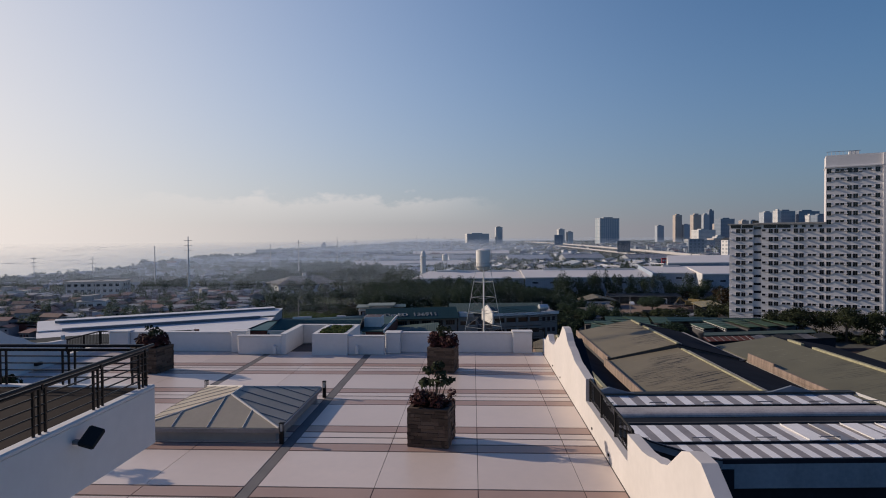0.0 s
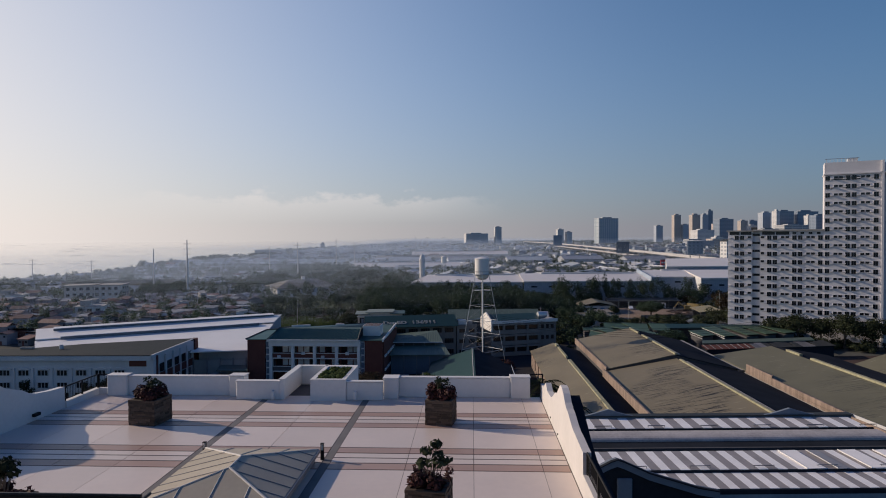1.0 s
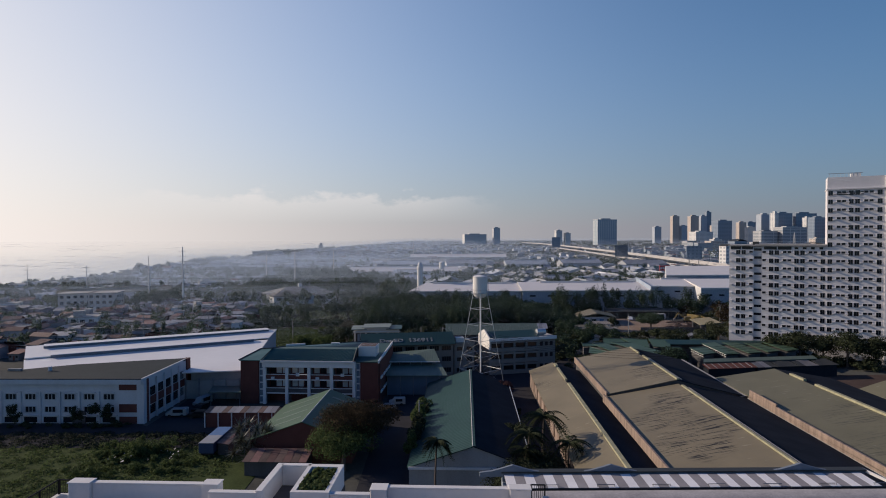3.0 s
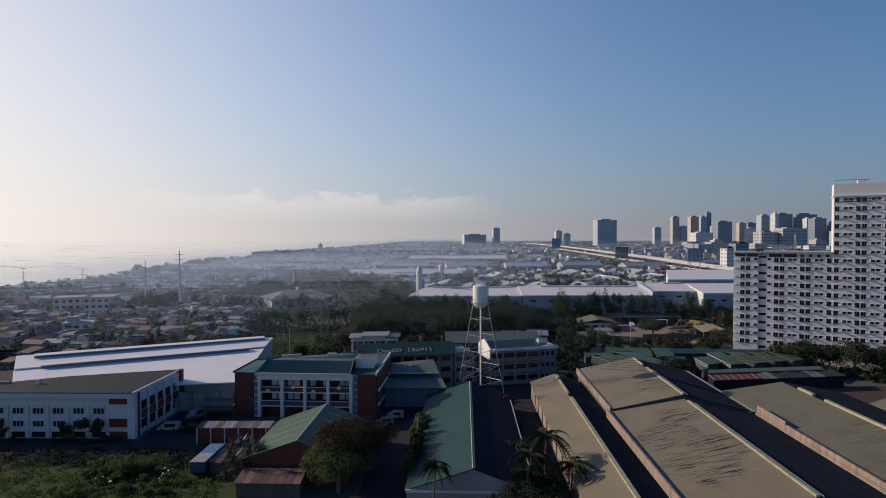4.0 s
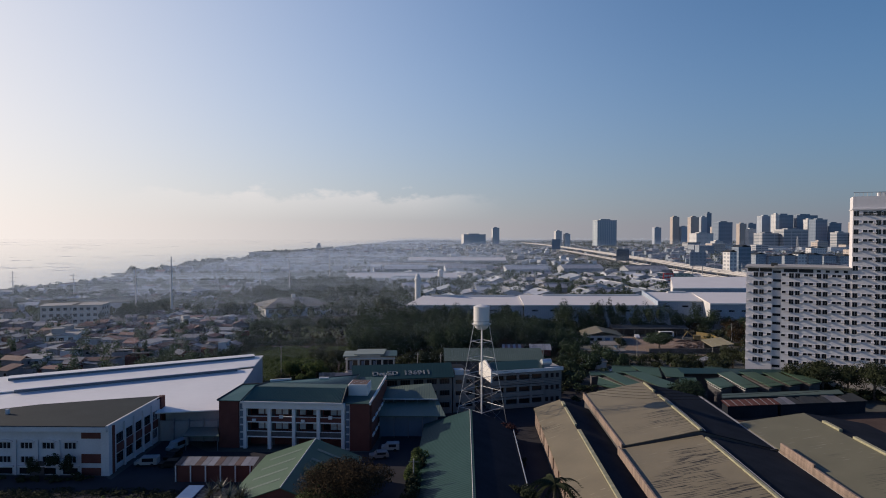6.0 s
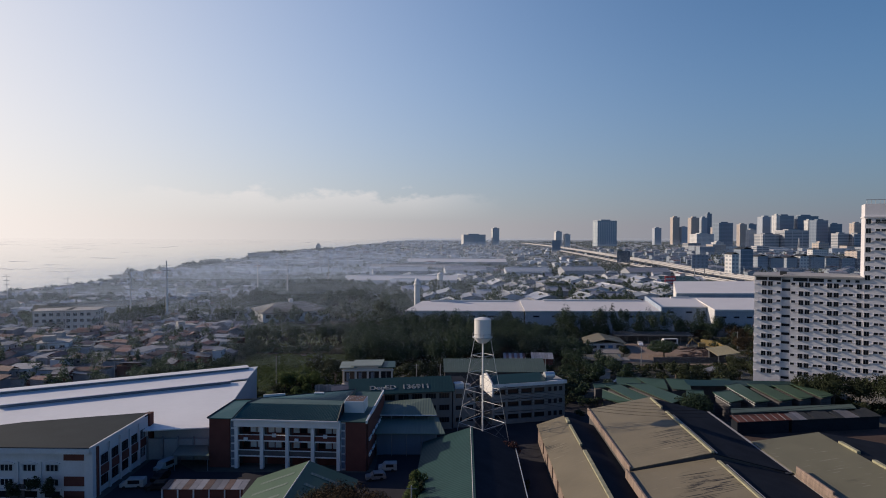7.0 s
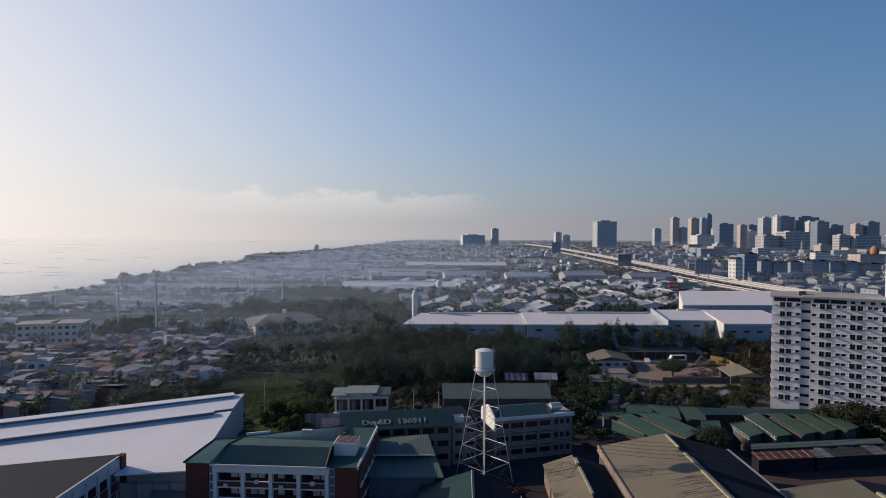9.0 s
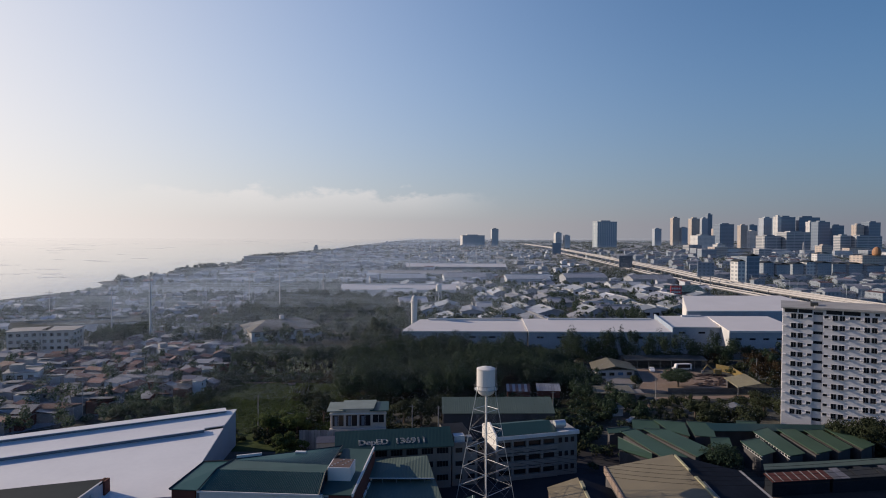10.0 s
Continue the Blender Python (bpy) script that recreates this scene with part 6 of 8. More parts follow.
for x, y, w in ((22.6, 238.6, 8), (32.8, 239.4, 8), (-30, 215, 9)):
    t = thing("tin_roofed_shack", "low shack with patched and faded tin roof sheets", "shed", pose(x, y, 0, 0, 0, -3), "shacks by the wood")
    part("wall", B(0.3, w - 0.3, 0.3, 3.4, 0, 2.4), "brick", t)
    for k in range(w):
        part("roof_sheet", slab(bmesh.new(), ((k, 0, 2.4), (k + 0.96, 0, 2.4), (k + 0.96, 4.0, 3.9), (k, 4.0, 3.9)), 0.05), "tin_red" if k % 2 and 0 < x < 30 else "tin_pale", t)
t = thing("perimeter_wall", "long dark stained boundary wall along the lane", "wall", pose(79, 245.5, 0, 0, 0, 1))
part("wall", B(0, 40, 0, 0.3, 0, 1.8), "concrete_dark", t)

# tall apartment slab with stepped tower
BL = pose(94.0, 202.6, 0, 0, 0, -29.0)
ab = thing("apartment_block", "long white apartment block with a taller tower at its end", "apartment building", BL)
FH, ZR1, ZT = 2.6, 32.2, 35.5
part("wall", B(0, 7.1, 0, 17, 0, ZT - 0.5), "block_wall", ab)
part("recess_wall", B(7.1, 9.4, 0.8, 17, 0, ZT - 0.4), "block_wall", ab)
part("wall", B(9.4, 27.0, 0, 17, 0, ZT - 0.4), "block_wall", ab)
part("tower_wall", B(27.0, 42.0, -0.2, 8.5, 0, 56.0), "block_wall", ab)
part("tower_wall", B(42.0, 56, 1.0, 8.4, 0, 55.4), "block_wall", ab)
part("tower_pier", B(41.5, 42.1, -0.7, 0.4, 0, 56.0), "block_wall", ab)
part("tower_ledge", B(26.8, 56.4, -0.7, 8.7, 52.2, 52.55), "block_wall", ab)
part("roof_slab", B(7.4, 27.0, -0.7, 17.5, ZT - 0.4, ZT + 0.1), "concrete", ab)
part("roof_slab", B(-0.5, 7.4, -0.6, 17.5, ZT - 0.5, ZT - 0.15), "concrete", ab)
bm = bmesh.new()
for k in range(9):
    rod(bm, (27.5 + k, 1, 56.0), (27.5 + k, 1, 57.2), 0.05, 4)
rod(bm, (27.2, 1, 57.2), (36, 1, 57.2), 0.07, 4)
part("roof_frame", bm, "dark_steel", ab)
part("roof_box", B(33, 35.6, 1, 4, 56.0, 57.1, 0.05), "white_old", ab)
part("roof_box", B(6.6, 8.4, 4, 7, ZT - 0.15, ZT + 0.9, 0.05), "slate_roof", ab)


big = window_kind(1.36, 1.5, 2, "block_wall", 0.06)
low = window_kind(1.15, 0.8, 1, "block_wall", 0.06)
slot = mesh_of("slot_window", box(bmesh.new(), 0, 2.1, -0.05, 0.1, 0, 0.75), "glass")
ledge = mesh_of("ledge", box(bmesh.new(), 0, 0.75, -0.62, 0.0, 0, 0.3), "block_wall")


def facade(spots, z_low, floors, y):
    for f in range(floors):
        z = z_low + f * FH
        for kind, u in spots:
            if kind == "b":
                put_window(big, pose(u, y - 0.01, z), ab)
            elif kind == "l":
                put_window(low, pose(u, y - 0.01, z + 0.55), ab)
            else:
                shared("ledge", ledge, ab, pose(u, y, z + 0.45))


unit = (("b", 0.0), ("b", 1.6), ("e", 3.05), ("l", 3.85), ("l", 5.15), ("e", 6.35))
WZ = ZR1 - 10 * FH
facade([("e", 0.15), ("b", 1.9), ("b", 3.5), ("e", 4.95), ("l", 5.75)], WZ, 11, 0)
facade([("l", 9.5), ("e", 10.7)] + [(k, u + 11.35) for k, u in unit] + [(k, u + 18.35) for k, u in unit] + [("b", 25.35)], WZ, 11, 0)
facade([("b", 27.15), ("e", 28.6), ("l", 29.4), ("l", 30.7), ("e", 31.9)] + [(k, u + 32.4) for k, u in unit] + [("b", 39.5)], WZ, 18, -0.2)
for f in range(12):
    shared("slot_window", slot, ab, pose(7.2, 0.78, WZ - 1.3 + f * FH))
for f in range(14):
    put_window(big, pose(43.0, 0.99, WZ + 2 + f * FH), ab)
for f in range(11):
    put_window(low, pose(-0.01, 2.5, WZ + 0.5 + f * FH, 0, 0, -90), ab)
# Solid dark panels imitate the shade within the loggias.
for xa, xb in ((0.4, 3.4), (3.7, 6.9), (10.0, 13.6), (13.9, 17.6)):
    part("roof_terrace_opening", B(xa, xb, -0.08, 0.1, ZT - 1.6, ZT - 0.6), "glass", ab, "dark panel for the shaded loggia under the roof")
for k in range(4):
    put_window(low, pose(18.4 + k * 2.2, -0.01, ZT - 1.5), ab)
for xa, xb, z in ((29.4, 36.2, 50.6),):
    part("tower_opening", B(xa, xb, -0.3, 0.0, z, z + 0.9), "glass", ab)

# big pale warehouse row
fw = thing("pale_warehouse", "very long warehouse with a pale pinkish roof and blue grey walls", "warehouse")
for x0, x1, y0, e, r, yr in ((-17.5, 40, 313.5, 10.4, 13.0, 332), (40, 105, 311, 10.8, 13.6, 331), (105.5, 130, 314.5, 12.6, 15.0, 333)):
    part("roof", slab(bmesh.new(), ((x0, y0 - 0.6, e), (x1, y0 - 0.6, e), (x1, yr, r), (x0 + (8 if x0 < 0 else 0), yr, r)), 0.5), "roof_pink", fw)
    part("wall", B(x0 + 0.3, x1 - 0.1, y0, y0 + 0.5, 0, e - 0.3), "blue_wall", fw)
    part("back_wall", B(x0 + 9, x1 - 0.1, yr - 0.5, yr, 0, r - 0.6), "blue_wall", fw)
    part("ridge_vent", B(x0 + 12, x1 - 3, yr - 1.4, yr - 0.2, r - 0.4, r + 0.5), "roof_pink", fw)
    for k in range(int((x1 - x0) / 9)):
        part("window", B(x0 + 4 + k * 9, x0 + 7 + k * 9, y0 - 0.1, y0 + 0.1, e - 3.2, e - 2.4), "glass", fw)
part("gable_wall", slab(bmesh.new(), ((104.9, 310, 12.8), (105.5, 310, 12.8), (105.5, 334, 15.8), (104.9, 334, 15.8)), 12), "blue_wall", fw)
# the last bay steps forward; its side wall is coloured paler to look sunlit
part("roof", slab(bmesh.new(), ((126.9, 302.2, 12.6), (160, 302.2, 12.6), (160, 333, 15.0), (130.2, 333, 15.0)), 0.5), "roof_pink", fw)
part("wall", B(127.4, 159, 302.7, 303.2, 0, 12.2), "blue_wall", fw)
part("side_wall", slab(bmesh.new(), ((127.1, 302.9, 12.2), (127.5, 302.9, 12.2), (129.4, 317, 13.2), (129.0, 317, 13.2)), 12.2), "white_old", fw)
part("fascia", B(126.8, 160, 302.0, 302.2, 11.9, 12.7), "white_old", fw)
for k in range(5):
    part("window", B(130 + k * 6, 132.6 + k * 6, 302.6, 302.8, 8.6, 9.4), "glass", fw)
t = thing("pale_warehouse", "tall warehouse with a flat pale roof behind the first", "warehouse")
part("roof", slab(bmesh.new(), ((124, 341, 16.5), (200, 343, 16.5), (200, 394, 19.0), (141, 390, 19.0)), 0.6), "roof_pink", t)
part("wall", B(124.4, 199, 342, 343, 0, 15.9), "blue_wall", t)
part("gable_wall", slab(bmesh.new(), ((124.2, 342.5, 16), (124.8, 342.5, 16), (141.4, 389.5, 18.5), (140.8, 389.5, 18.5)), 16), "white", t)
part("back_wall", B(141, 199, 388.5, 389.5, 0, 18.4), "blue_wall", t)

# ---- trees and planting ----
def crown(rng, x, y, z, r, h, lobes, count, size):
    out = []
    for _ in range(lobes):
        a, q = rng.uniform(0, 6.28), r * math.sqrt(rng.uniform(0, 1)) * 0.75
        k = rng.uniform(0.35, 0.6)
        out.append((x + math.cos(a) * q, y + math.sin(a) * q, z + rng.uniform(-0.35, 0.45) * h * (1 - 0.5 * q / r), r * k, r * k, h * k * 0.6, count, size))
    return out


def tree(x, y, h, r, seed, mat="leaf", label="broad leafy tree with a dense dark crown", lobes=16, count=170, size=0.22):
    rng = random.Random(seed)
    t = thing("tree", label, "tree", pose(x, y, 0), "trees among the sheds")
    bm = bmesh.new()
    rod(bm, (0, 0, 0), (0.1, 0.05, h * 0.45), r * 0.07 + 0.06, 8, 0, r * 0.045 + 0.04)
    for k in range(7):
        a = k * 0.9 + rng.uniform(-0.3, 0.3)
        rod(bm, (0.1, 0.05, h * (0.3 + 0.03 * k)), (math.cos(a) * r * 0.6, math.sin(a) * r * 0.6, h * rng.uniform(0.6, 0.85)), r * 0.03 + 0.02, 5, 0, 0.02)
    part("trunk", bm, "bark", t)
    ob = leaves("crown", crown(rng, 0, 0, h * 0.66, r, h * 0.62, lobes, count, size), mat, t, seed=seed)
    return t


def palm(x, y, h, seed, fronds=16, reach=2.6, label="coconut palm with drooping fronds"):
    rng = random.Random(seed)
    t = thing("palm_tree", label, "palm tree", pose(x, y, 0), "palms among the sheds")
    bm = bmesh.new()
    p = Vector((0, 0, 0))
    for k in range(8):
        q = Vector((0.06 * k * k * 0.1, 0.03 * k, h * (k + 1) / 8))
        rod(bm, p, q, 0.17 - 0.008 * k, 8, 0, 0.16 - 0.008 * k)
        p = q
    part("trunk", bm, "bark", t)
    for k in range(fronds):
        a = 6.28 * k / fronds + rng.uniform(-0.2, 0.2)
        lift = rng.uniform(-0.2, 1.0)
        bm = bmesh.new()
        last = None
        for i in range(15):
            s = i / 14
            c = p + Vector((math.cos(a) * reach * s, math.sin(a) * reach * s, reach * (lift * s - 1.15 * s * s)))
            if last is not None:
                rod(bm, last, c, 0.025, 3)
            side = Vector((-math.sin(a), math.cos(a), 0))
            ln = 0.75 * math.sin(3.14 * min(1, s + 0.12)) + 0.08
            for sg in (-1, 1):
                for off in (0.0, 0.09):
                    c2 = c + Vector((math.cos(a), math.sin(a), 0)) * off
                    tip = c2 + side * sg * ln * rng.uniform(0.65, 0.9) + Vector((math.cos(a) * 0.3, math.sin(a) * 0.3, -0.45 * ln))
                    w = Vector((math.cos(a), math.sin(a), 0.3)) * 0.075
                    bm.faces.new([bm.verts.new(v) for v in (c2 - w, c2 + w, tip)])
            last = c
        part("frond", bm, "leaf", t)
    return t


tree(-15.8, 107.5, 9.8, 6.2, 21, "leaf_brown", "broad tree with a dark reddish brown crown", 52, 420, 0.13)
tree(-16.2, 102.0, 7.4, 5.4, 28, "leaf_light", "low spreading tree with dense green leaves", 44, 300, 0.15)
tree(-17.5, 118.5, 6.6, 3.4, 30, "leaf_brown", "tree with a thin reddish crown", 18, 200, 0.16)
tree(-19.0, 113.0, 7.6, 3.6, 29, "leaf", "leafy tree by the green gable", 20, 220, 0.16)
tree(-12.6, 112.0, 9.0, 4.8, 22, "leaf_brown", "tree with a reddish brown crown", 24, 260, 0.16)
tree(-4.2, 119, 7.2, 1.7, 23, "leaf_light", "slender green roadside tree by the shed", 12, 120, 0.2)
tree(-4.6, 112, 6.4, 1.7, 24, "leaf", "slender green roadside tree by the shed", 12, 120, 0.2)
for k, (x, y, h) in enumerate(((-4.4, 115.5, 6.2), (-4.8, 108.0, 6.6), (-5.0, 104.0, 5.8), (-3.8, 123.0, 6.0), (-3.6, 127.5, 5.4))):
    tree(x, y, h, 1.4, 200 + k, "leaf" if k % 2 else "leaf_light", "slender green roadside tree by the shed", 12, 120, 0.18)
tree(13.4, 112, 5.4, 2.6, 25, "leaf", "low bushy tree beside the brown shed", 14, 150, 0.2)
tree(64.6, 174.5, 6.6, 4.4, 26, "belt_leaf", "bushy tree beside the green roofs", 34, 220, 0.22)
tree(14.5, 146, 4.5, 2.2, 27, "leaf_red", "scrubby tree between the sheds", 10, 120, 0.2)
palm(-1.0, 93.0, 7.9, 31, 30, 2.3)
palm(16.6, 103.0, 8.6, 32, 40, 4.2)
palm(13.6, 99.0, 7.0, 33, 36, 3.8)
palm(12.8, 97.0, 5.0, 34, 26, 3.2)
palm(19.6, 97.0, 6.2, 35, 30, 3.8)
tree(9.6, 89.0, 5.2, 3.4, 37, "leaf", "dense dark bush beside the palms", 22, 200, 0.16)
tree(14.6, 88.0, 5.6, 3.6, 38, "leaf", "dense dark bush beside the palms", 22, 200, 0.16)
tree(12.2, 93.5, 5.0, 3.2, 39, "leaf", "dense dark bush beside the palms", 22, 200, 0.16)
tree(15.5, 97.5, 4.6, 3.6, 36, "leaf", "dense bush under the palms", 24, 200, 0.16)
for k, (u, h, r) in enumerate(((13.5, 8.0, 4.0), (20, 9.4, 4.6), (26, 8.6, 4.4), (32, 10.2, 5.0), (39, 9.2, 4.6), (46, 9.8, 5.0))):
    foot = BL @ Vector((u, -6.8 - (k % 2), 0))
    tree(foot.x, foot.y, h, r, 40 + k, "leaf", "large dark tree before the apartment block", 24, 190, 0.24)
for k, (x, y, h, r) in enumerate(((88, 207, 7.0, 4.0), (80, 212, 6.4, 4.0), (98, 219, 8.0, 4.4), (102, 214, 7, 4.0), (76, 216, 6, 3.6), (69, 250, 5.0, 2.2), (76, 206, 5.5, 3.2), (86, 204.5, 4.8, 2.6))):
    tree(x, y, h, r, 60 + k, "leaf", "leafy tree at the edge of the yard", 16, 120, 0.3)
tree(86.0, 254.5, 6.2, 5.2, 77, "belt_leaf", "wide bushy tree on the bare yard", 48, 230, 0.22)
for k, (x, y, h, r) in enumerate(((-46, 200, 6.6, 3.4), (-42, 206, 5.5, 3.2), (-38, 199, 6.8, 3.8), (-33, 211, 7.5, 4.4), (-5, 209, 7.4, 4.6), (1, 214, 7.8, 4.6), (-10, 212, 7.0, 4.4))):
    tree(x, y, h, r, 80 + k, "leaf_light" if k < 3 else "leaf", "round leafy tree behind the school", 16, 130, 0.28)
# agave-like tree with stiff pale leaves
sp = thing("spiky_tree", "spiky tree with stiff grey green sword leaves", "tree", pose(-32.6, 106.8, 0))
bm, lf = bmesh.new(), bmesh.new()
rng = random.Random(5)
for k in range(20):
    a = k * 0.7
    tip = Vector((math.cos(a) * rng.uniform(0.6, 3.6), math.sin(a) * rng.uniform(0.6, 3.0), rng.uniform(1.4, 6.0)))
    rod(bm, (0, 0, 0.2), tip, 0.14, 6, 0, 0.08)
    for j in range(44):
        d = Vector((rng.gauss(0, 1), rng.gauss(0, 1), rng.gauss(0.4, 0.7))).normalized()
        s = d.cross(Vector((0.3, 0.2, 1))).normalized() * 0.13
        e = tip + d * rng.uniform(1.2, 2.9)
        lf.faces.new([lf.verts.new(v) for v in (tip - s, tip + s, e)])
part("trunk", bm, "bark", sp)
part("sword_leaf_head", lf, "leaf_sword", sp)

rng = random.Random(7)
cl = []
for k in range(34):
    x, y = rng.gauss(-54, 2.6), rng.gauss(110.5, 1.3)
    cl += crown(rng, x, y, rng.uniform(0.6, 1.7), rng.uniform(0.8, 1.7), rng.uniform(1.2, 3.0), 6, 110, 0.11)
for k in range(46):
    x, y = rng.uniform(-62, -42), rng.uniform(99, 109)
    cl += crown(rng, x, y, rng.uniform(0.3, 0.8), rng.uniform(0.6, 1.4), rng.uniform(0.6, 1.6), 6, 80, 0.11)
leaves("bushes", cl, "leaf_light", None, "wild bushes on the grass plot", "bush", "stuff", 71)
cl = []
for k in range(46):
    x, y = rng.uniform(-110, -62), rng.uniform(124.2, 126.4)
    cl += crown(rng, x, y, rng.uniform(0.3, 0.7), rng.uniform(0.5, 1.1), rng.uniform(0.5, 1.3), 5, 60, 0.14)
for x in (-87, -74, -70.5, -68.5):
    for q in range(3):
        cl += crown(rng, x + rng.uniform(-0.7, 0.7), 125.4, rng.uniform(1.6, 4.0), 1.1, 2.2, 6, 70, 0.14)
# Invented ground cover, added only to make the verge dark.
for k in range(420):
    x, y = rng.uniform(-118, -44), rng.uniform(112.5, 121)
    cl.append((x, y, 0.25, 1.5, 1.0, 0.35, 60, 0.15))
leaves("hedge", cl, "leaf", None, "dark bushes before the school, with ground cover added to darken the verge", "bush", "stuff", 75)
cl = []
for k in range(1400):
    x, y = rng.uniform(-118, -36), rng.uniform(76, 114)
    cl.append((x, y, 0.2, 1.1, 1.0, 0.32, 40, 0.16))
lit = bmesh.new()
for k in range(22):
    x, y, w = rng.uniform(-57, -45), rng.uniform(104.5, 109.5), rng.choice((0.06, 0.09, 0.13, 0.26))
    z = rng.uniform(0.5, 1.1)
    slab(lit, ((x - w, y - w * 0.5, z), (x + w, y - w * 0.6, z + 0.1), (x + w * 0.8, y + w * 0.5, z + 0.25), (x - w * 0.7, y + w * 0.6, z + 0.12)), 0.03)
solo("litter", lit, "tin_pale", "pale scraps of sheet lying on the weeds", "litter", "stuff")
leaves("grass_tufts", cl, "leaf_light", None, "tall tufts of wild grass", "grass", "stuff", 72)
cl = []
for k in range(1100):
    x, y = rng.uniform(-80, -36 + 0.25 * rng.random() * 60), rng.uniform(203, 256)
    cl += crown(rng, x, y, 0.35, rng.uniform(0.9, 2.2), rng.uniform(0.4, 1.3), 3, 30, 0.24)
leaves("scrub", cl, "leaf_light", None, "green scrub on the overgrown plot", "bush", "stuff", 73)
cl = []
for k in range(40):
    x, y = rng.uniform(-62, -30), rng.uniform(189, 206)
    cl += crown(rng, x, y, 0.8, rng.uniform(1, 2.2), rng.uniform(1, 2.4), 4, 46, 0.26)
for k in range(60):
    x, y = rng.choice((rng.uniform(-46, -34), rng.uniform(-34, -12))), rng.uniform(196, 246)
    h = rng.uniform(2.5, 5.5)
    cl += crown(rng, x, y, h * 0.5, rng.uniform(1.6, 3.4), h * 0.7, 5, 50, 0.28)
for k in range(120):
    x, y = rng.uniform(-14, 60), rng.uniform(184, 232)
    if not (0 < x < 33 and 198 < y < 209):
        h = rng.uniform(2.0, 5.0)
        cl += crown(rng, x, y, h * 0.5, rng.uniform(1.4, 3.0), h * 0.7, 5, 46, 0.28)
for k in range(90):
    x, y = rng.uniform(66, 104), rng.uniform(199, 236)
    if x < 88 + 0.5 * (y - 199):
        h = rng.uniform(1.5, 4.5)
        cl += crown(rng, x, y, h * 0.5, rng.uniform(1.2, 2.6), h * 0.7, 5, 46, 0.28)
for k in range(60):
    x, y = rng.uniform(104, 150), rng.uniform(236, 290)
    if x > 113 or y > 262:
        h = rng.uniform(2, 6.5)
        cl += crown(rng, max(x, 116), y, h * 0.5, rng.uniform(1.6, 3.2), h * 0.7, 5, 50, 0.3)
for k in range(46):
    x, y = rng.uniform(10.8, 16.5), rng.uniform(98, 156)
    h = rng.uniform(0.8, 2.6)
    cl += crown(rng, x, y, h * 0.5, rng.uniform(0.7, 1.7), h * 0.7, 5, 40, 0.18)
for k in range(44):
    foot = BL @ Vector((rng.uniform(10, 50), rng.uniform(-12, -4), 0))
    h = rng.uniform(1.6, 4.2)
    cl += crown(rng, foot.x, foot.y, h * 0.5, rng.uniform(1.4, 2.6), h * 0.8, 6, 60, 0.24)
for k in range(26):
    x, y = 31 - 15 * rng.random() ** 1.4, rng.uniform(194, 198.2)
    h = rng.uniform(3.5, 8.2) * (x - 8) / 23
    cl += crown(rng, x, y, h * 0.55, rng.uniform(1.4, 2.4), h * 0.8, 7, 70, 0.26)
leaves("thicket", cl, "leaf", None, "dark tangled thicket of shrubs", "bush", "stuff", 74)
cl = []
for k in range(70):
    x, y = rng.choice((rng.uniform(-92, -72), rng.uniform(-82, -34))), rng.uniform(256, 290)
    if x > -80 or y < 262:
        h = rng.uniform(2.2, 5.0) if y < 276 else rng.uniform(4, 8)
        cl += crown(rng, x, y, h * 0.5, rng.uniform(1.6, 3.6), h * 0.75, 7, 80, 0.28)
for k in range(16):
    x, y = rng.uniform(-84, -72), rng.uniform(214, 256)
    h = rng.uniform(3, 6)
    cl += crown(rng, x, y, h * 0.5, rng.uniform(1.8, 3.2), h * 0.75, 7, 80, 0.28)
leaves("grove_trees", cl, "belt_leaf", None, "dark bushy trees round the banana grove", "trees", "stuff", 91)
cl = []
for q in range(16):
    cl += crown(rng, -36.4 + rng.gauss(0, 1.9), 182 + rng.gauss(0, 1.5), rng.uniform(2.2, 6.3), 1.5, 1.9, 6, 90, 0.24)
yt = thing("yard_tree", "bushy green tree before the sheet fence", "tree", pose(-36.4, 182, 0))
part("trunk", rod(bmesh.new(), (0, 0, 0), (0.2, 0.1, 4.0), 0.22, 8), "bark", yt)
leaves("crown", [(x + 36.4, y - 182, z, a, b, c, n, w) for x, y, z, a, b, c, n, w in cl], "leaf_light", yt)
lf = bmesh.new()
for k in range(64):
    x, y = rng.choice((rng.uniform(-80, -50), rng.gauss(-50, 7))), rng.uniform(258, 292)
    for q in range(7):
        a, rise = rng.uniform(0, 6.28), rng.uniform(1.2, 2.6)
        d = Vector((math.cos(a), math.sin(a), 0))
        s = Vector((-d.y, d.x, 0)) * 0.22
        z = rng.uniform(1.4, 2.6)
        p0, p1, p2 = Vector((x, y, z)), Vector((x, y, z + rise * 0.8)) + d * 0.8, Vector((x, y, z + rise * 0.55)) + d * 1.7
        vs = [lf.verts.new(v) for v in (p0, p1 - s, p2, p1 + s)]
        lf.faces.new(vs)
solo("banana_grove", lf, "leaf_pale", "grove of banana plants with pale torn leaves", "plants", "stuff")

# Near-black patch paints the shade below the trees onto the ground.
patch("wood_floor", ((-34, 228), (50, 228), (52, 306), (-84, 306), (-84, 258), (-34, 256)), 0.09, "wood_floor", "ground under the trees with their shade painted in", "ground")
# belt of trees in front of the pale warehouse
cl, rng = [], random.Random(8)
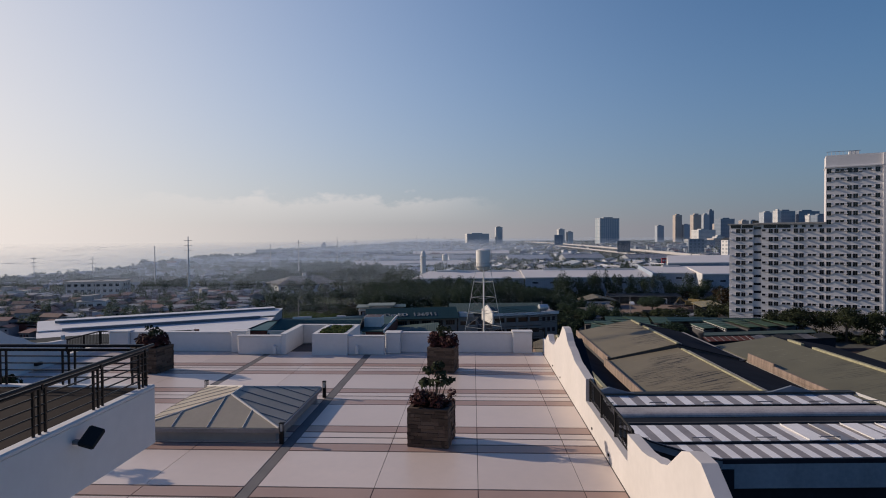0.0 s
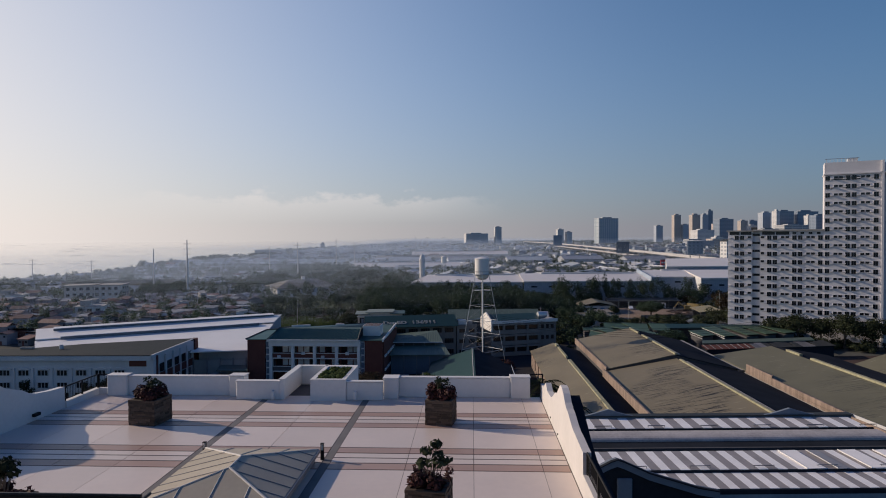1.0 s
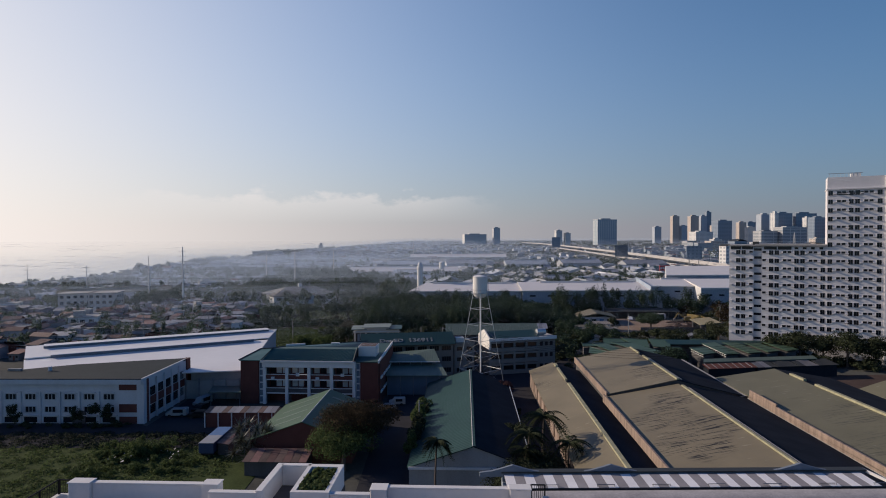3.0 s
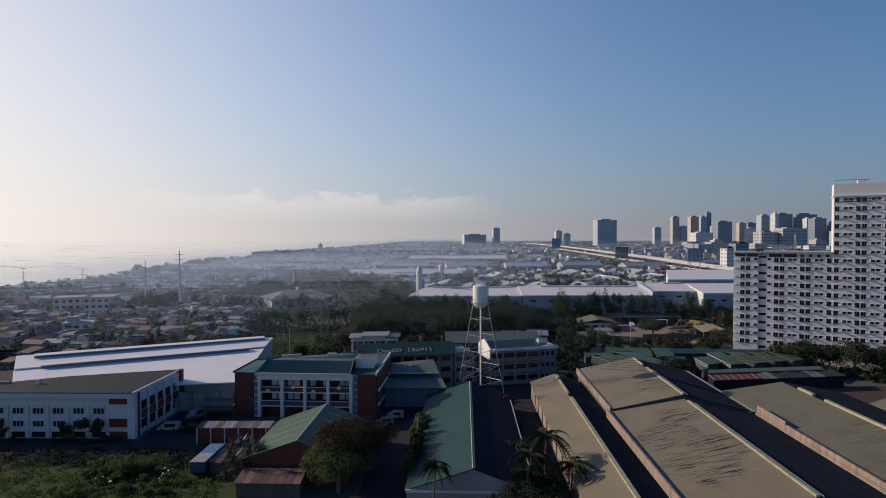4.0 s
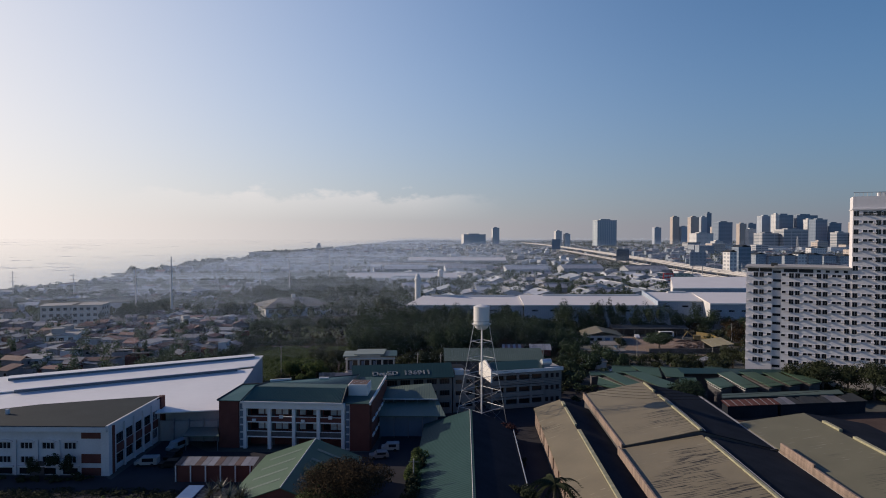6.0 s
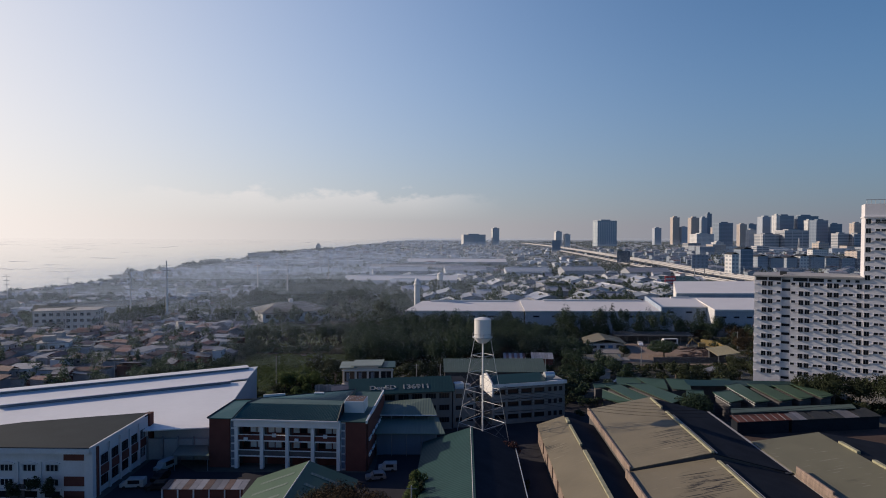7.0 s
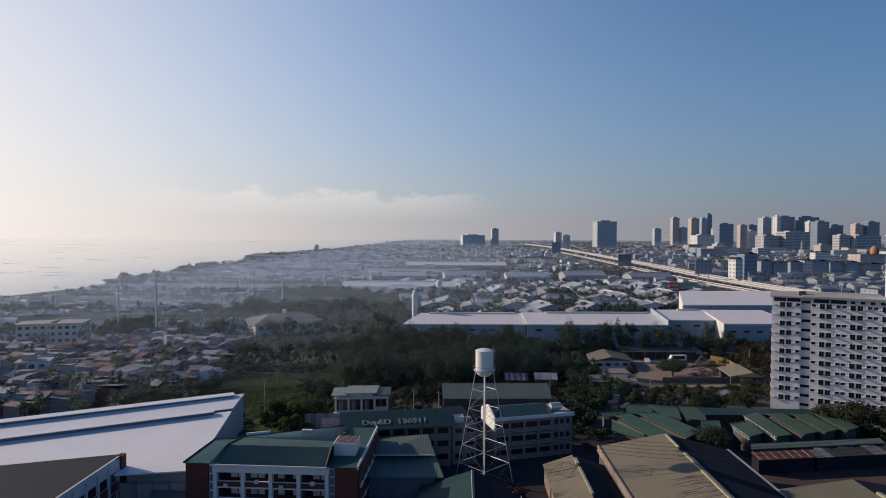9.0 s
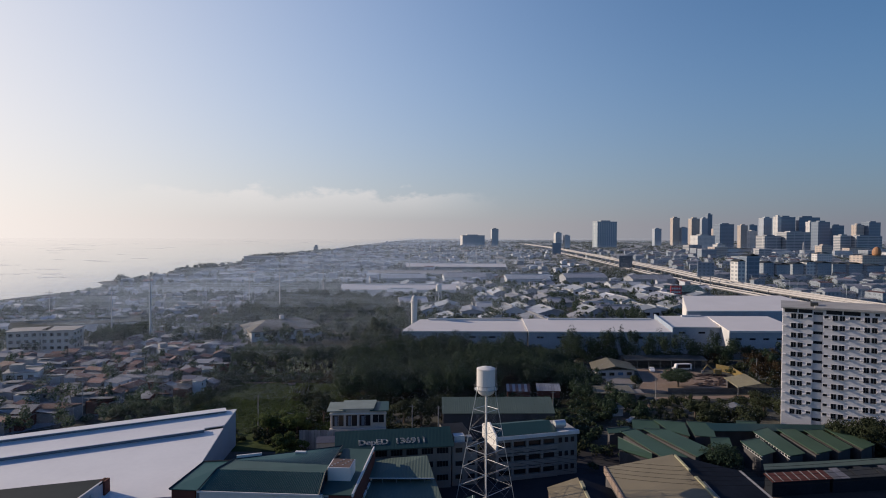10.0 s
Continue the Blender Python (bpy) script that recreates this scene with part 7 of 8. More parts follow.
for k in range(330):
    f = rng.uniform(0, 1)
    y = 232 + 72 * f
    x = rng.uniform(-72 + 20 * (1 - f), 47)
    if (x < -34 and y < 284) or (17 < x < 46 and y < 247):
        continue
    h = rng.uniform(7.5, 12.5) * (0.7 if x > 34 else 0.6 if x < -34 else 1.0)
    cl += crown(rng, x, y, h * 0.62, rng.uniform(3.2, 5.2), h * 0.75, 10, 150, 0.26)
for k in range(40):
    x, y = rng.uniform(52, 126), rng.uniform(293, 304)
    h = rng.choice((5, 7, 9, 12, 14)) * rng.uniform(0.9, 1.1)
    cl += crown(rng, x, y, h * 0.6, rng.uniform(2.4, 4.2), h * 0.75, 9, 110, 0.3)
for k in range(60):
    x, y = rng.uniform(18, 62), rng.uniform(208, 232)
    h = rng.uniform(3.5, 7) if x > 48 else rng.uniform(2.0, 3.6)
    cl += crown(rng, x, y, h * 0.6, rng.uniform(1.8, 3.2), h * 0.7, 7, 80, 0.28)
brown = []
for k in range(64):
    x, y = rng.uniform(114, 152), rng.uniform(232, 300)
    h = rng.uniform(5, 9.5)
    if x > 117 or y > 285:
        (brown if k % 2 else cl).extend(crown(rng, x, y, h * 0.58, rng.uniform(2.4, 4.2), h * 0.75, 8, 100, 0.3))
for k in range(60):
    x, y = rng.uniform(43, 57), rng.uniform(238, 296)
    h = rng.uniform(3.5, 8)
    cl += crown(rng, x if y < 262 else x - 3, y, h * 0.55, rng.uniform(1.8, 3.4), h * 0.75, 7, 90, 0.28)
leaves("scrub_trees", brown, "leaf_brown", None, "dry brownish trees beside the yard", "trees", "stuff", 89)
for k in range(30):
    x, y = rng.uniform(36, 66), rng.uniform(176, 204)
    h = rng.uniform(2.5, 4.6)
    cl += crown(rng, x, y, h * 0.55, rng.uniform(1.2, 2.2), h * 0.6, 5, 40, 0.28)
leaves("tree_belt", cl, "belt_leaf", None, "dense belt of dark broadleaf trees", "trees", "stuff", 81)

cl, rng = [], random.Random(9)
for k in range(380):
    y = rng.uniform(212, 420)
    e = np.interp(y, [190, 205, 234, 248, 295, 350, 430], [-118, -104, -76, -68, -82, -98, -122])
    x = rng.uniform(e - 8, e + 24)
    if not (-112 < x < -58 and 314 < y < 392) and not (x > -84 and y < 286):
        h = rng.uniform(4, 9)
        if x > -112 and y < 350:
            h *= 0.5
        cl += crown(rng, x, y, h * 0.6, rng.uniform(2.2, 4.2), h * 0.75, 6, 90, 0.3)
leaves("plot_trees", cl, "leaf_mid", None, "mid-green trees at the edge of the houses", "trees", "stuff", 87)
cl = []
for k in range(900):
    y = 330 + 320 * rng.random()
    xs = np.interp(y, [p[1] for p in COAST], [p[0] for p in COAST])
    x = rng.uniform(xs + 50, -70)
    if not (-222 < x < -150 and y < 388 or -112 < x < -58 and y < 392):
        h = rng.uniform(4, 9)
        cl += crown(rng, x, y, h * 0.6, rng.uniform(2.2, 4.6), h * 0.75, 5, 50, 0.5)
for k in range(420):
    y = 330 + 520 * rng.random() ** 1.3
    x = rng.uniform(-330, -60) if rng.random() < 0.5 else rng.uniform(-110, 10)
    h = rng.uniform(4, 9)
    cl += crown(rng, x, y, h * 0.6, rng.uniform(2.4, 5.0), h * 0.7, 4, 26, 0.8)
for k in range(480):
    y = rng.uniform(345, 900)
    x = rng.uniform(-60, 0.3 * y)
    h = rng.uniform(4, 9)
    cl += crown(rng, x, y, h * 0.6, rng.uniform(2.6, 5.0), h * 0.7, 4, 24, 0.8)
for k in range(260):
    y = rng.uniform(335, 520)
    x = rng.uniform(-125, np.interp(y, [335, 378, 470, 520], [-16, -14, -34, -70]))
    if not (-112 < x < -58 and y < 392):
        h = rng.uniform(6, 12)
        cl += crown(rng, x, y, h * 0.6, rng.uniform(3, 5.5), h * 0.75, 6, 70, 0.5)
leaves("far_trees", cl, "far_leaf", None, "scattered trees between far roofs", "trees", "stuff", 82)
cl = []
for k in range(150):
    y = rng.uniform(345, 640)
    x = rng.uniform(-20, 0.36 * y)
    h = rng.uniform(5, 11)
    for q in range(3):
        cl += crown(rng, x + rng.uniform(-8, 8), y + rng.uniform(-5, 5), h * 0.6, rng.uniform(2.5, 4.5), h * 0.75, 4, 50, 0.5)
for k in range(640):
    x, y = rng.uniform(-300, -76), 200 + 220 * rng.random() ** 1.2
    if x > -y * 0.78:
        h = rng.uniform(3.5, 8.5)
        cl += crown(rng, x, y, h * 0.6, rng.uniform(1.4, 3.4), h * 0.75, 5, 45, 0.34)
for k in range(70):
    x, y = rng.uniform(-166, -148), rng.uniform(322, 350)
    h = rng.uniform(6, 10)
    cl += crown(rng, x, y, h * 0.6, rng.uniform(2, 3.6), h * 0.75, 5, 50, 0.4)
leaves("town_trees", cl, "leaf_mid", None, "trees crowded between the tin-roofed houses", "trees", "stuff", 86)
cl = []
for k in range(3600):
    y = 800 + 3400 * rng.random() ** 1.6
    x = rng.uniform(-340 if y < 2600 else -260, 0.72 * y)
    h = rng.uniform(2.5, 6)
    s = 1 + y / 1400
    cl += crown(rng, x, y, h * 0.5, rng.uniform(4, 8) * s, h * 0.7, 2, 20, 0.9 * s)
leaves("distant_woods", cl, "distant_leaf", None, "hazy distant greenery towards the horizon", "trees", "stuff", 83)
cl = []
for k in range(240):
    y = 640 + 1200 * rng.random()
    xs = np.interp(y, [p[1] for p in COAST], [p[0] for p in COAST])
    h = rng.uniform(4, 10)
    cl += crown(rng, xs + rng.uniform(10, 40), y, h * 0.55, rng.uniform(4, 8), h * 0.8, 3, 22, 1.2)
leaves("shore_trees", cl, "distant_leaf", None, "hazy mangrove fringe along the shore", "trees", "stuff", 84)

# ---- vehicles ----
def car(x, y, turn, mat, label, long=4.4, high=1.5, van=False):
    t = thing("van" if van else "car", label, "van" if van else "car", pose(x, y, 0, 0, 0, turn), "parked vehicles")
    w = 1.75
    prof = [(0, 0.35), (0, 0.85), (0.15, 0.95), (0.9, 1.0), (1.5, high), (long - 0.5, high), (long - 0.05, 0.95), (long, 0.4)] if not van else [(0, 0.4), (0, 1.0), (0.7, 1.15), (1.2, high), (long - 0.1, high), (long, high - 0.2), (long, 0.4)]
    bm = bmesh.new()
    a = [bm.verts.new((px - long / 2, -w / 2, pz)) for px, pz in prof]
    b = [bm.verts.new((px - long / 2, w / 2, pz)) for px, pz in prof]
    bm.faces.new(a)
    bm.faces.new(b[::-1])
    for i in range(len(prof)):
        k = (i + 1) % len(prof)
        bm.faces.new((a[i], b[i], b[k], a[k]))
    part("body", bm, mat, t)
    for sg in (-1, 1):
        part("side_window", B(-long / 2 + 1.5, long / 2 - 0.7, sg * w / 2 - 0.01, sg * w / 2 + 0.01, 1.0, high - 0.12), "glass", t)
    part("windscreen", slab(bmesh.new(), ((-long / 2 + 0.98, -0.75, 1.04), (-long / 2 + 1.46, -0.75, high - 0.03), (-long / 2 + 1.46, 0.75, high - 0.03), (-long / 2 + 0.98, 0.75, 1.04)), 0.02), "glass", t)
    for px in (0.8, long - 0.9):
        for sg in (-1, 1):
            part("wheel", rod(bmesh.new(), (px - long / 2, sg * (w / 2 - 0.18), 0.33), (px - long / 2, sg * (w / 2 + 0.02), 0.33), 0.33, 14), "rubber", t)
    return t


car(-10.3, 141.0, 4, "concrete", "pale grey van parked across the dark alley", 3.7, 1.7, True)
car(-12.2, 136.6, 12, "dark_steel", "dark grey car parked in the alley", 3.9)
car(-54.8, 141.4, 68, "concrete", "grey van parked beside the school", 4.4, 1.9, True)
car(-56.8, 132.6, 4, "concrete", "pale grey van parked by the school wall", 4.3, 1.8, True)
car(-52.0, 131.8, 5, "iron", "black car parked by the school wall", 4.0)
car(-53.4, 136.3, 80, "iron", "black parked car in the school yard", 4.0)
car(85, 279, 80, "car_white", "white car in the earth yard")
car(98, 281.5, 5, "car_white", "white lorry at the far side of the yard", 7.5, 2.6, True)
car(57, 227, 15, "white_old", "pale car under the trees")
car(57, 213, 15, "white_old", "pale car beside the green roofs")
tr = thing("box_truck", "long dark blue truck body with a white and blue roof", "truck", pose(-41.0, 112.6, 0, 0, 0, -1))
part("chassis", B(-1.0, 1.0, -4.3, 4.4, 0.45, 0.75), "rubber", tr)
part("body", B(-1.3, 1.3, -4.5, 4.5, 0.75, 2.5, 0.05), "truck_blue", tr, "dark blue panelled body")
part("roof_panel", B(-1.34, 1.34, -4.55, -0.3, 2.5, 2.6, 0.03), "tin_pale", tr, "dusty white roof panel")
part("roof_panel", B(-1.34, 1.34, -0.28, 4.55, 2.5, 2.6, 0.03), "blue_sheet", tr, "blue tarpaulin roof")
for k in range(5):
    part("side_rib", B(-1.36, -1.3, -4.2 + k * 2.0, -4.05 + k * 2.0, 0.8, 2.45), "truck_blue", tr)
for y in (-3.3, 2.4, 3.5):
    for sg in (-1, 1):
        part("wheel", rod(bmesh.new(), (sg * 0.85, y, 0.46), (sg * 1.12, y, 0.46), 0.46, 14), "rubber", tr)
rs = thing("red_roofed_shack", "low shack with a rust red tin roof beside the truck", "shed", pose(-38.6, 112.0, 0, 0, 0, -1))
part("wall", B(-0.9, 1.0, -2.6, 3.6, 0, 2.0), "concrete_dark", rs)
for k in range(6):
    part("roof_sheet", slab(bmesh.new(), ((-1.0, -2.8 + k * 1.1, 2.25), (1.15, -2.8 + k * 1.1, 1.95), (1.15, -1.74 + k * 1.1, 1.95), (-1.0, -1.74 + k * 1.1, 2.25)), 0.05), "tin_red", rs)
ex = thing("excavator", "yellow excavator standing in the earth yard", "excavator", pose(108, 272, 0, 0, 0, 160))
for sg in (-1, 1):
    part("track", B(-1.8, 1.8, sg * 1.1 - 0.3, sg * 1.1 + 0.3, 0, 0.8, 0.15), "rubber", ex)
part("cab", B(-1.5, 1.2, -1.2, 1.2, 0.9, 2.6, 0.1), "yellow", ex)
part("boom", rod(bmesh.new(), (1, 0, 1.8), (3.6, 0, 4.0), 0.25), "yellow", ex)
part("stick", rod(bmesh.new(), (3.6, 0, 4.0), (5.2, 0, 1.6), 0.2), "yellow", ex)
part("bucket", B(4.8, 5.7, -0.5, 0.5, 0.6, 1.6, 0.1), "dark_steel", ex)


# heaped earth on the bare yard
bm, rng = bmesh.new(), random.Random(12)
for k in range(70):
    u, v = rng.random(), rng.random()
    x, y = 92 + 11 * u + 8.5 * v, 254.5 + 19 * v
    w, d, h = rng.uniform(0.8, 2.4), rng.uniform(0.4, 1.0), rng.uniform(0.15, 0.55)
    base = [bm.verts.new((x + w * math.cos(a * 0.785) * rng.uniform(0.7, 1.2), y + d * math.sin(a * 0.785) * rng.uniform(0.7, 1.2), 0.0)) for a in range(8)]
    top = [bm.verts.new((x + w * 0.45 * math.cos(a * 0.785) * rng.uniform(0.6, 1.2), y + d * 0.45 * math.sin(a * 0.785), h * rng.uniform(0.7, 1.2))) for a in range(8)]
    for a in range(8):
        bm.faces.new((base[a], base[(a + 1) % 8], top[(a + 1) % 8], top[a]))
    bm.faces.new(top)
solo("earth_heaps", bm, "yard_brown", "low heaps of dug brown earth on the yard", "earth", "stuff")

# ---- shanty quarter by the shore ----
def hut(w, d, h, pitch, roof_mat, wall_mat, label):
    t = thing("house", label, "house", pose(0, 0, -50), "small tin-roofed houses")
    part("wall", B(-w / 2, w / 2, -d / 2, d / 2, 0, h), wall_mat, t)
    o = 0.4
    if pitch < 0.25:
        part("roof", slab(bmesh.new(), ((-w / 2 - o, -d / 2 - o, h + 0.12), (w / 2 + o, -d / 2 - o, h + 0.12), (w / 2 + o, d / 2 + o, h + 0.12 + pitch * d), (-w / 2 - o, d / 2 + o, h + 0.12 + pitch * d)), 0.08), roof_mat, t)
    else:
        part("roof", gable_roof(bmesh.new(), -w / 2 - o, w / 2 + o, -d / 2 - o, d / 2 + o, h + 0.1, h + pitch * w / 2, 0.08), roof_mat, t)
    part("door", B(-0.45, 0.45, -d / 2 - 0.05, -d / 2, 0, 2.0), "brick", t)
    for sx in (-w * 0.33, w * 0.28):
        part("window", B(sx - 0.5, sx + 0.5, -d / 2 - 0.05, -d / 2, h - 1.6, h - 0.7), "glass", t)
    return t


kinds = [hut(6, 7, 3.0, 0.12, "tin", "hut_wall", "small house with a grey tin lean-to roof"), hut(5, 6, 4.6, 0.15, "tin_red", "hut_wall", "two-storey house with a rust red tin roof"),
         hut(7, 8, 3.2, 0.35, "tin", "hut_wall", "small house with a gabled grey tin roof"), hut(6, 9, 5.4, 0.4, "tin_red", "hut_wall", "two-storey house with a gabled red tin roof"),
         hut(8, 6, 5.4, 0.1, "tin", "hut_far", "pale two-storey house with a flat roof"), hut(5, 5, 2.7, 0.18, "tin_red", "hut_wall", "tiny house with a rusty tin roof"),
         hut(9, 7, 4.0, 0.14, "tin", "brick", "low brick house with a tin roof")]


def in_quarter(x, y):
    edge = np.interp(y, [190, 205, 234, 248, 295, 350, 430, 620], [-135, -116, -86, -78, -90, -105, -128, -150])
    shore = np.interp(y, [p[1] for p in COAST], [p[0] for p in COAST])
    if -222 < x < -150 and 296 < y < 388 or -112 < x < -58 and 325 < y < 392:
        return False
    return shore + 48 < x < edge


rng = random.Random(15)
spots = []
y = 196.0
while y < 640:
    x = -335.0
    step = 5.4 if y < 330 else 7.0 if y < 450 else 9.5
    while x < -60:
        px, py = x + rng.uniform(-1.8, 1.8), y + rng.uniform(-2, 2)
        if in_quarter(px, py) and abs(px) < 0.8 * py + 14 and rng.random() < (0.9 if y < 310 else 0.45):
            spots.append((px, py))
        x += step
    y += step
spots.sort(key=lambda p: (p[1] - 20) ** 2 + (p[0] + 100) ** 2)
for px, py in spots[:290]:
    src = rng.choice(kinds)
    copy_thing(src, pose(px, py, 0, 0, 0, rng.choice((0, 90, 180)) + rng.uniform(-16, 16)) @ Matrix.Diagonal((rng.uniform(0.5, 0.9), rng.uniform(0.5, 0.9), rng.uniform(0.6, 1.0), 1)))


def hut_field(name, places, label, seed, tall=1.0, wide=1.0, walls="hut_wall", roofs="tin", reds=0.25):
    """Many far houses as one mesh: walls, roof plates."""
    r = random.Random(seed)
    V, Fc, mi = [], [], []
    for px, py in places:
        w, d, h = r.uniform(4.5, 8.5) * wide, r.uniform(5, 9) * wide, r.choice((2.8, 3.4, 5.2, 6.0)) * tall
        a = r.choice((0, 1.57)) + r.uniform(-0.3, 0.3)
        ca, sa = math.cos(a), math.sin(a)
        rise = r.uniform(0.3, 1.6) * (0.5 + 0.5 * wide)

        def at(u, v, z):
            return (px + u * ca - v * sa, py + u * sa + v * ca, z)
        i = len(V)
        V += [at(-w / 2, -d / 2, 0), at(w / 2, -d / 2, 0), at(w / 2, d / 2, 0), at(-w / 2, d / 2, 0), at(-w / 2, -d / 2, h), at(w / 2, -d / 2, h), at(w / 2, d / 2, h), at(-w / 2, d / 2, h)]
        Fc += [(i, i + 1, i + 5, i + 4), (i + 1, i + 2, i + 6, i + 5), (i + 2, i + 3, i + 7, i + 6), (i + 3, i, i + 4, i + 7)]
        mi += [0] * 4
        j, o = len(V), 0.4
        k = 2 if r.random() < reds else 1
        V += [at(-w / 2 - o, -d / 2 - o, h), at(0, -d / 2 - o, h + rise), at(0, d / 2 + o, h + rise), at(-w / 2 - o, d / 2 + o, h), at(0, -d / 2 - o, h + rise), at(w / 2 + o, -d / 2 - o, h), at(w / 2 + o, d / 2 + o, h), at(0, d / 2 + o, h + rise)]
        Fc += [(j, j + 1, j + 2, j + 3), (j + 4, j + 5, j + 6, j + 7), (j, j + 5, j + 1), (j + 3, j + 2, j + 6)]
        mi += [k, k, 0, 0]
    me = bpy.data.meshes.new(name)
    me.from_pydata(V, [], Fc)
    for m in (walls, roofs, "tin_red"):
        me.materials.append(M[m])
    me.polygons.foreach_set("material_index", mi)
    return tagged(new(name, me), label, "houses", "", "stuff")


near = [p for p in spots[290:] if p[1] < 335]
hut_field("town_houses", near, "crowded small tin-roofed houses", 19, 0.85, 0.8, "hut_wall", "tin", 0.45)
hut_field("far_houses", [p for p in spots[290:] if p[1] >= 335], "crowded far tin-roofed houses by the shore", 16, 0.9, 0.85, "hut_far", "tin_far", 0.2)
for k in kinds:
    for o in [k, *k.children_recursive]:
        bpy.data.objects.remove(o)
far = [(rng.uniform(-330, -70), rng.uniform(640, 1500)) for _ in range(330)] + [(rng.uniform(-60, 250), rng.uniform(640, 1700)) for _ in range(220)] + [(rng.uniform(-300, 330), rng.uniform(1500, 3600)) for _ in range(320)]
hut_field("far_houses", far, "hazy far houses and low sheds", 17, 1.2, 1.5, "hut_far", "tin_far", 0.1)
far = [(rng.uniform(300, 0.8 * y - 60), y) for y in [rng.uniform(520, 1900) for _ in range(420)]]
hut_field("far_houses", far, "far low town roofs beyond the viaduct", 18, 1.5, 2.0, "far_flats", "tin", 0.15)

for px, py, sx, sz, turn in ((-145, 249, 1.3, 1.0, 20), (-150, 262, 1.0, 0.9, 10), (-194, 479, 1.5, 1.2, 15), (-166, 436, 1.8, 1.1, 25), (-118, 300, 1.0, 0.8, 40), (-214, 300, 1.6, 1.0, 12)):
    t = thing("white_house", "white two-storey house with a flat concrete roof", "house", pose(px, py, 0, 0, 0, turn), "white houses among the tin roofs")
    part("wall", B(-4 * sx, 4 * sx, -3.5, 3.5, 0, 6.2 * sz), "white_old", t)
    part("roof", B(-4.2 * sx, 4.2 * sx, -3.8, 3.7, 6.2 * sz, 6.5 * sz), "concrete", t)
    part("roof_room", B(-3 * sx, 0, -1, 2.4, 6.5 * sz, 8.6 * sz), "concrete", t)
    for k in range(3):
        for z in (1.2, 4.0):
            part("window", B((-3.2 + 2.4 * k) * sx, (-1.9 + 2.4 * k) * sx, -3.56, -3.5, z * sz, (z + 1.4) * sz), "glass", t)
# factory sheds with pale roofs
def factory(x, y, w, d, h, rise, turn, mat, label):
    t = thing("factory_shed", label, "shed", pose(x, y, 0, 0, 0, turn), "pale factory sheds")
    part("wall", gable_body(bmesh.new(), -w / 2, w / 2, -d / 2, d / 2, h, h + rise - 0.1), "hut_far", t)
    part("roof", gable_roof(bmesh.new(), -w / 2 - 0.6, w / 2 + 0.6, -d / 2 - 0.6, d / 2 + 0.6, h, h + rise, 0.25), mat, t)
    part("ridge_vent", B(-0.6, 0.6, -d * 0.4, d * 0.4, h + rise - 0.1, h + rise + 0.5), mat, t)
    for k in range(3):
        part("opening", B(-w * 0.4 + k * w * 0.28, -w * 0.4 + k * w * 0.28 + w * 0.18, -d / 2 - 0.08, -d / 2, h * 0.4, h * 0.75), "glass", t)
    return t


rng = random.Random(23)
roofs = ("factory_roof", "tin_pale", "factory_roof", "tin_far", "tin_pale", "tin_far")
y = 378.0
while y < 640:
    x = -50 + rng.uniform(-8, 8)
    while x < 0.40 * y + 5:
        w, d = rng.uniform(12, 22), rng.uniform(15, 28)
        if not (120 < x < 210 and y < 420) and x > np.interp(y, [378, 470, 500, 640], [-4, -22, -40, -60]) and rng.random() < 0.82:
            factory(x, y + rng.uniform(-6, 6), w, d, rng.uniform(3.6, 5.8), rng.uniform(1.6, 3.0), rng.choice((8, 8, 98)) + rng.uniform(-6, 6), rng.choice(roofs), "factory shed with a weathered pale metal roof")
        x += w + rng.uniform(4, 12)
    y += rng.uniform(25, 33)
factory(-36, 568, 24, 98, 6.5, 3.5, 92, "roof_pink", "long factory shed with a pale pinkish roof")
factory(22, 905, 30, 140, 7.5, 4.0, 90, "roof_pink", "very long far shed with a pale roof")
factory(-30, 760, 26, 110, 7, 3.5, 91, "concrete", "long far shed with a grey roof")
for k in range(5):
    factory(-40 + k * 66, 690 + 22 * (k % 2), 26, 46, 7, 4, 95, roofs[k], "far factory shed with a pale roof")
# hipped hall on the left
hl = thing("hipped_hall", "hall with a pale hipped roof and louvred wall", "hall", pose(-84, 360, 0, 0, 0, 28))
part("wall", B(-18, 18, -13, 13, 0, 5.2), "white_old", hl)
bm = bmesh.new()
slab(bm, ((-19, -14, 5.2), (19, -14, 5.2), (8, 0, 9.2), (-8, 0, 9.2)), 0.3)
slab(bm, ((19, -14, 5.2), (19, 14, 5.2), (8, 0, 9.2)), 0.3)
slab(bm, ((19, 14, 5.2), (-19, 14, 5.2), (-8, 0, 9.2), (8, 0, 9.2)), 0.3)
slab(bm, ((-19, 14, 5.2), (-19, -14, 5.2), (-8, 0, 9.2)), 0.3)
part("roof", bm, "hall_roof", hl)
for k in range(8):
    part("louvre", B(-16.5 + k * 4.2, -13.8 + k * 4.2, -13.08, -13.0, 2.4, 4.2), "glass", hl)
    part("louvre", B(18.0, 18.08, -11.5 + k * 3, -9.6 + k * 3, 2.4, 4.2), "glass", hl)
part("roof_turret", B(-1, 1, -1, 1, 9, 11, 0.1), "white_old", hl)

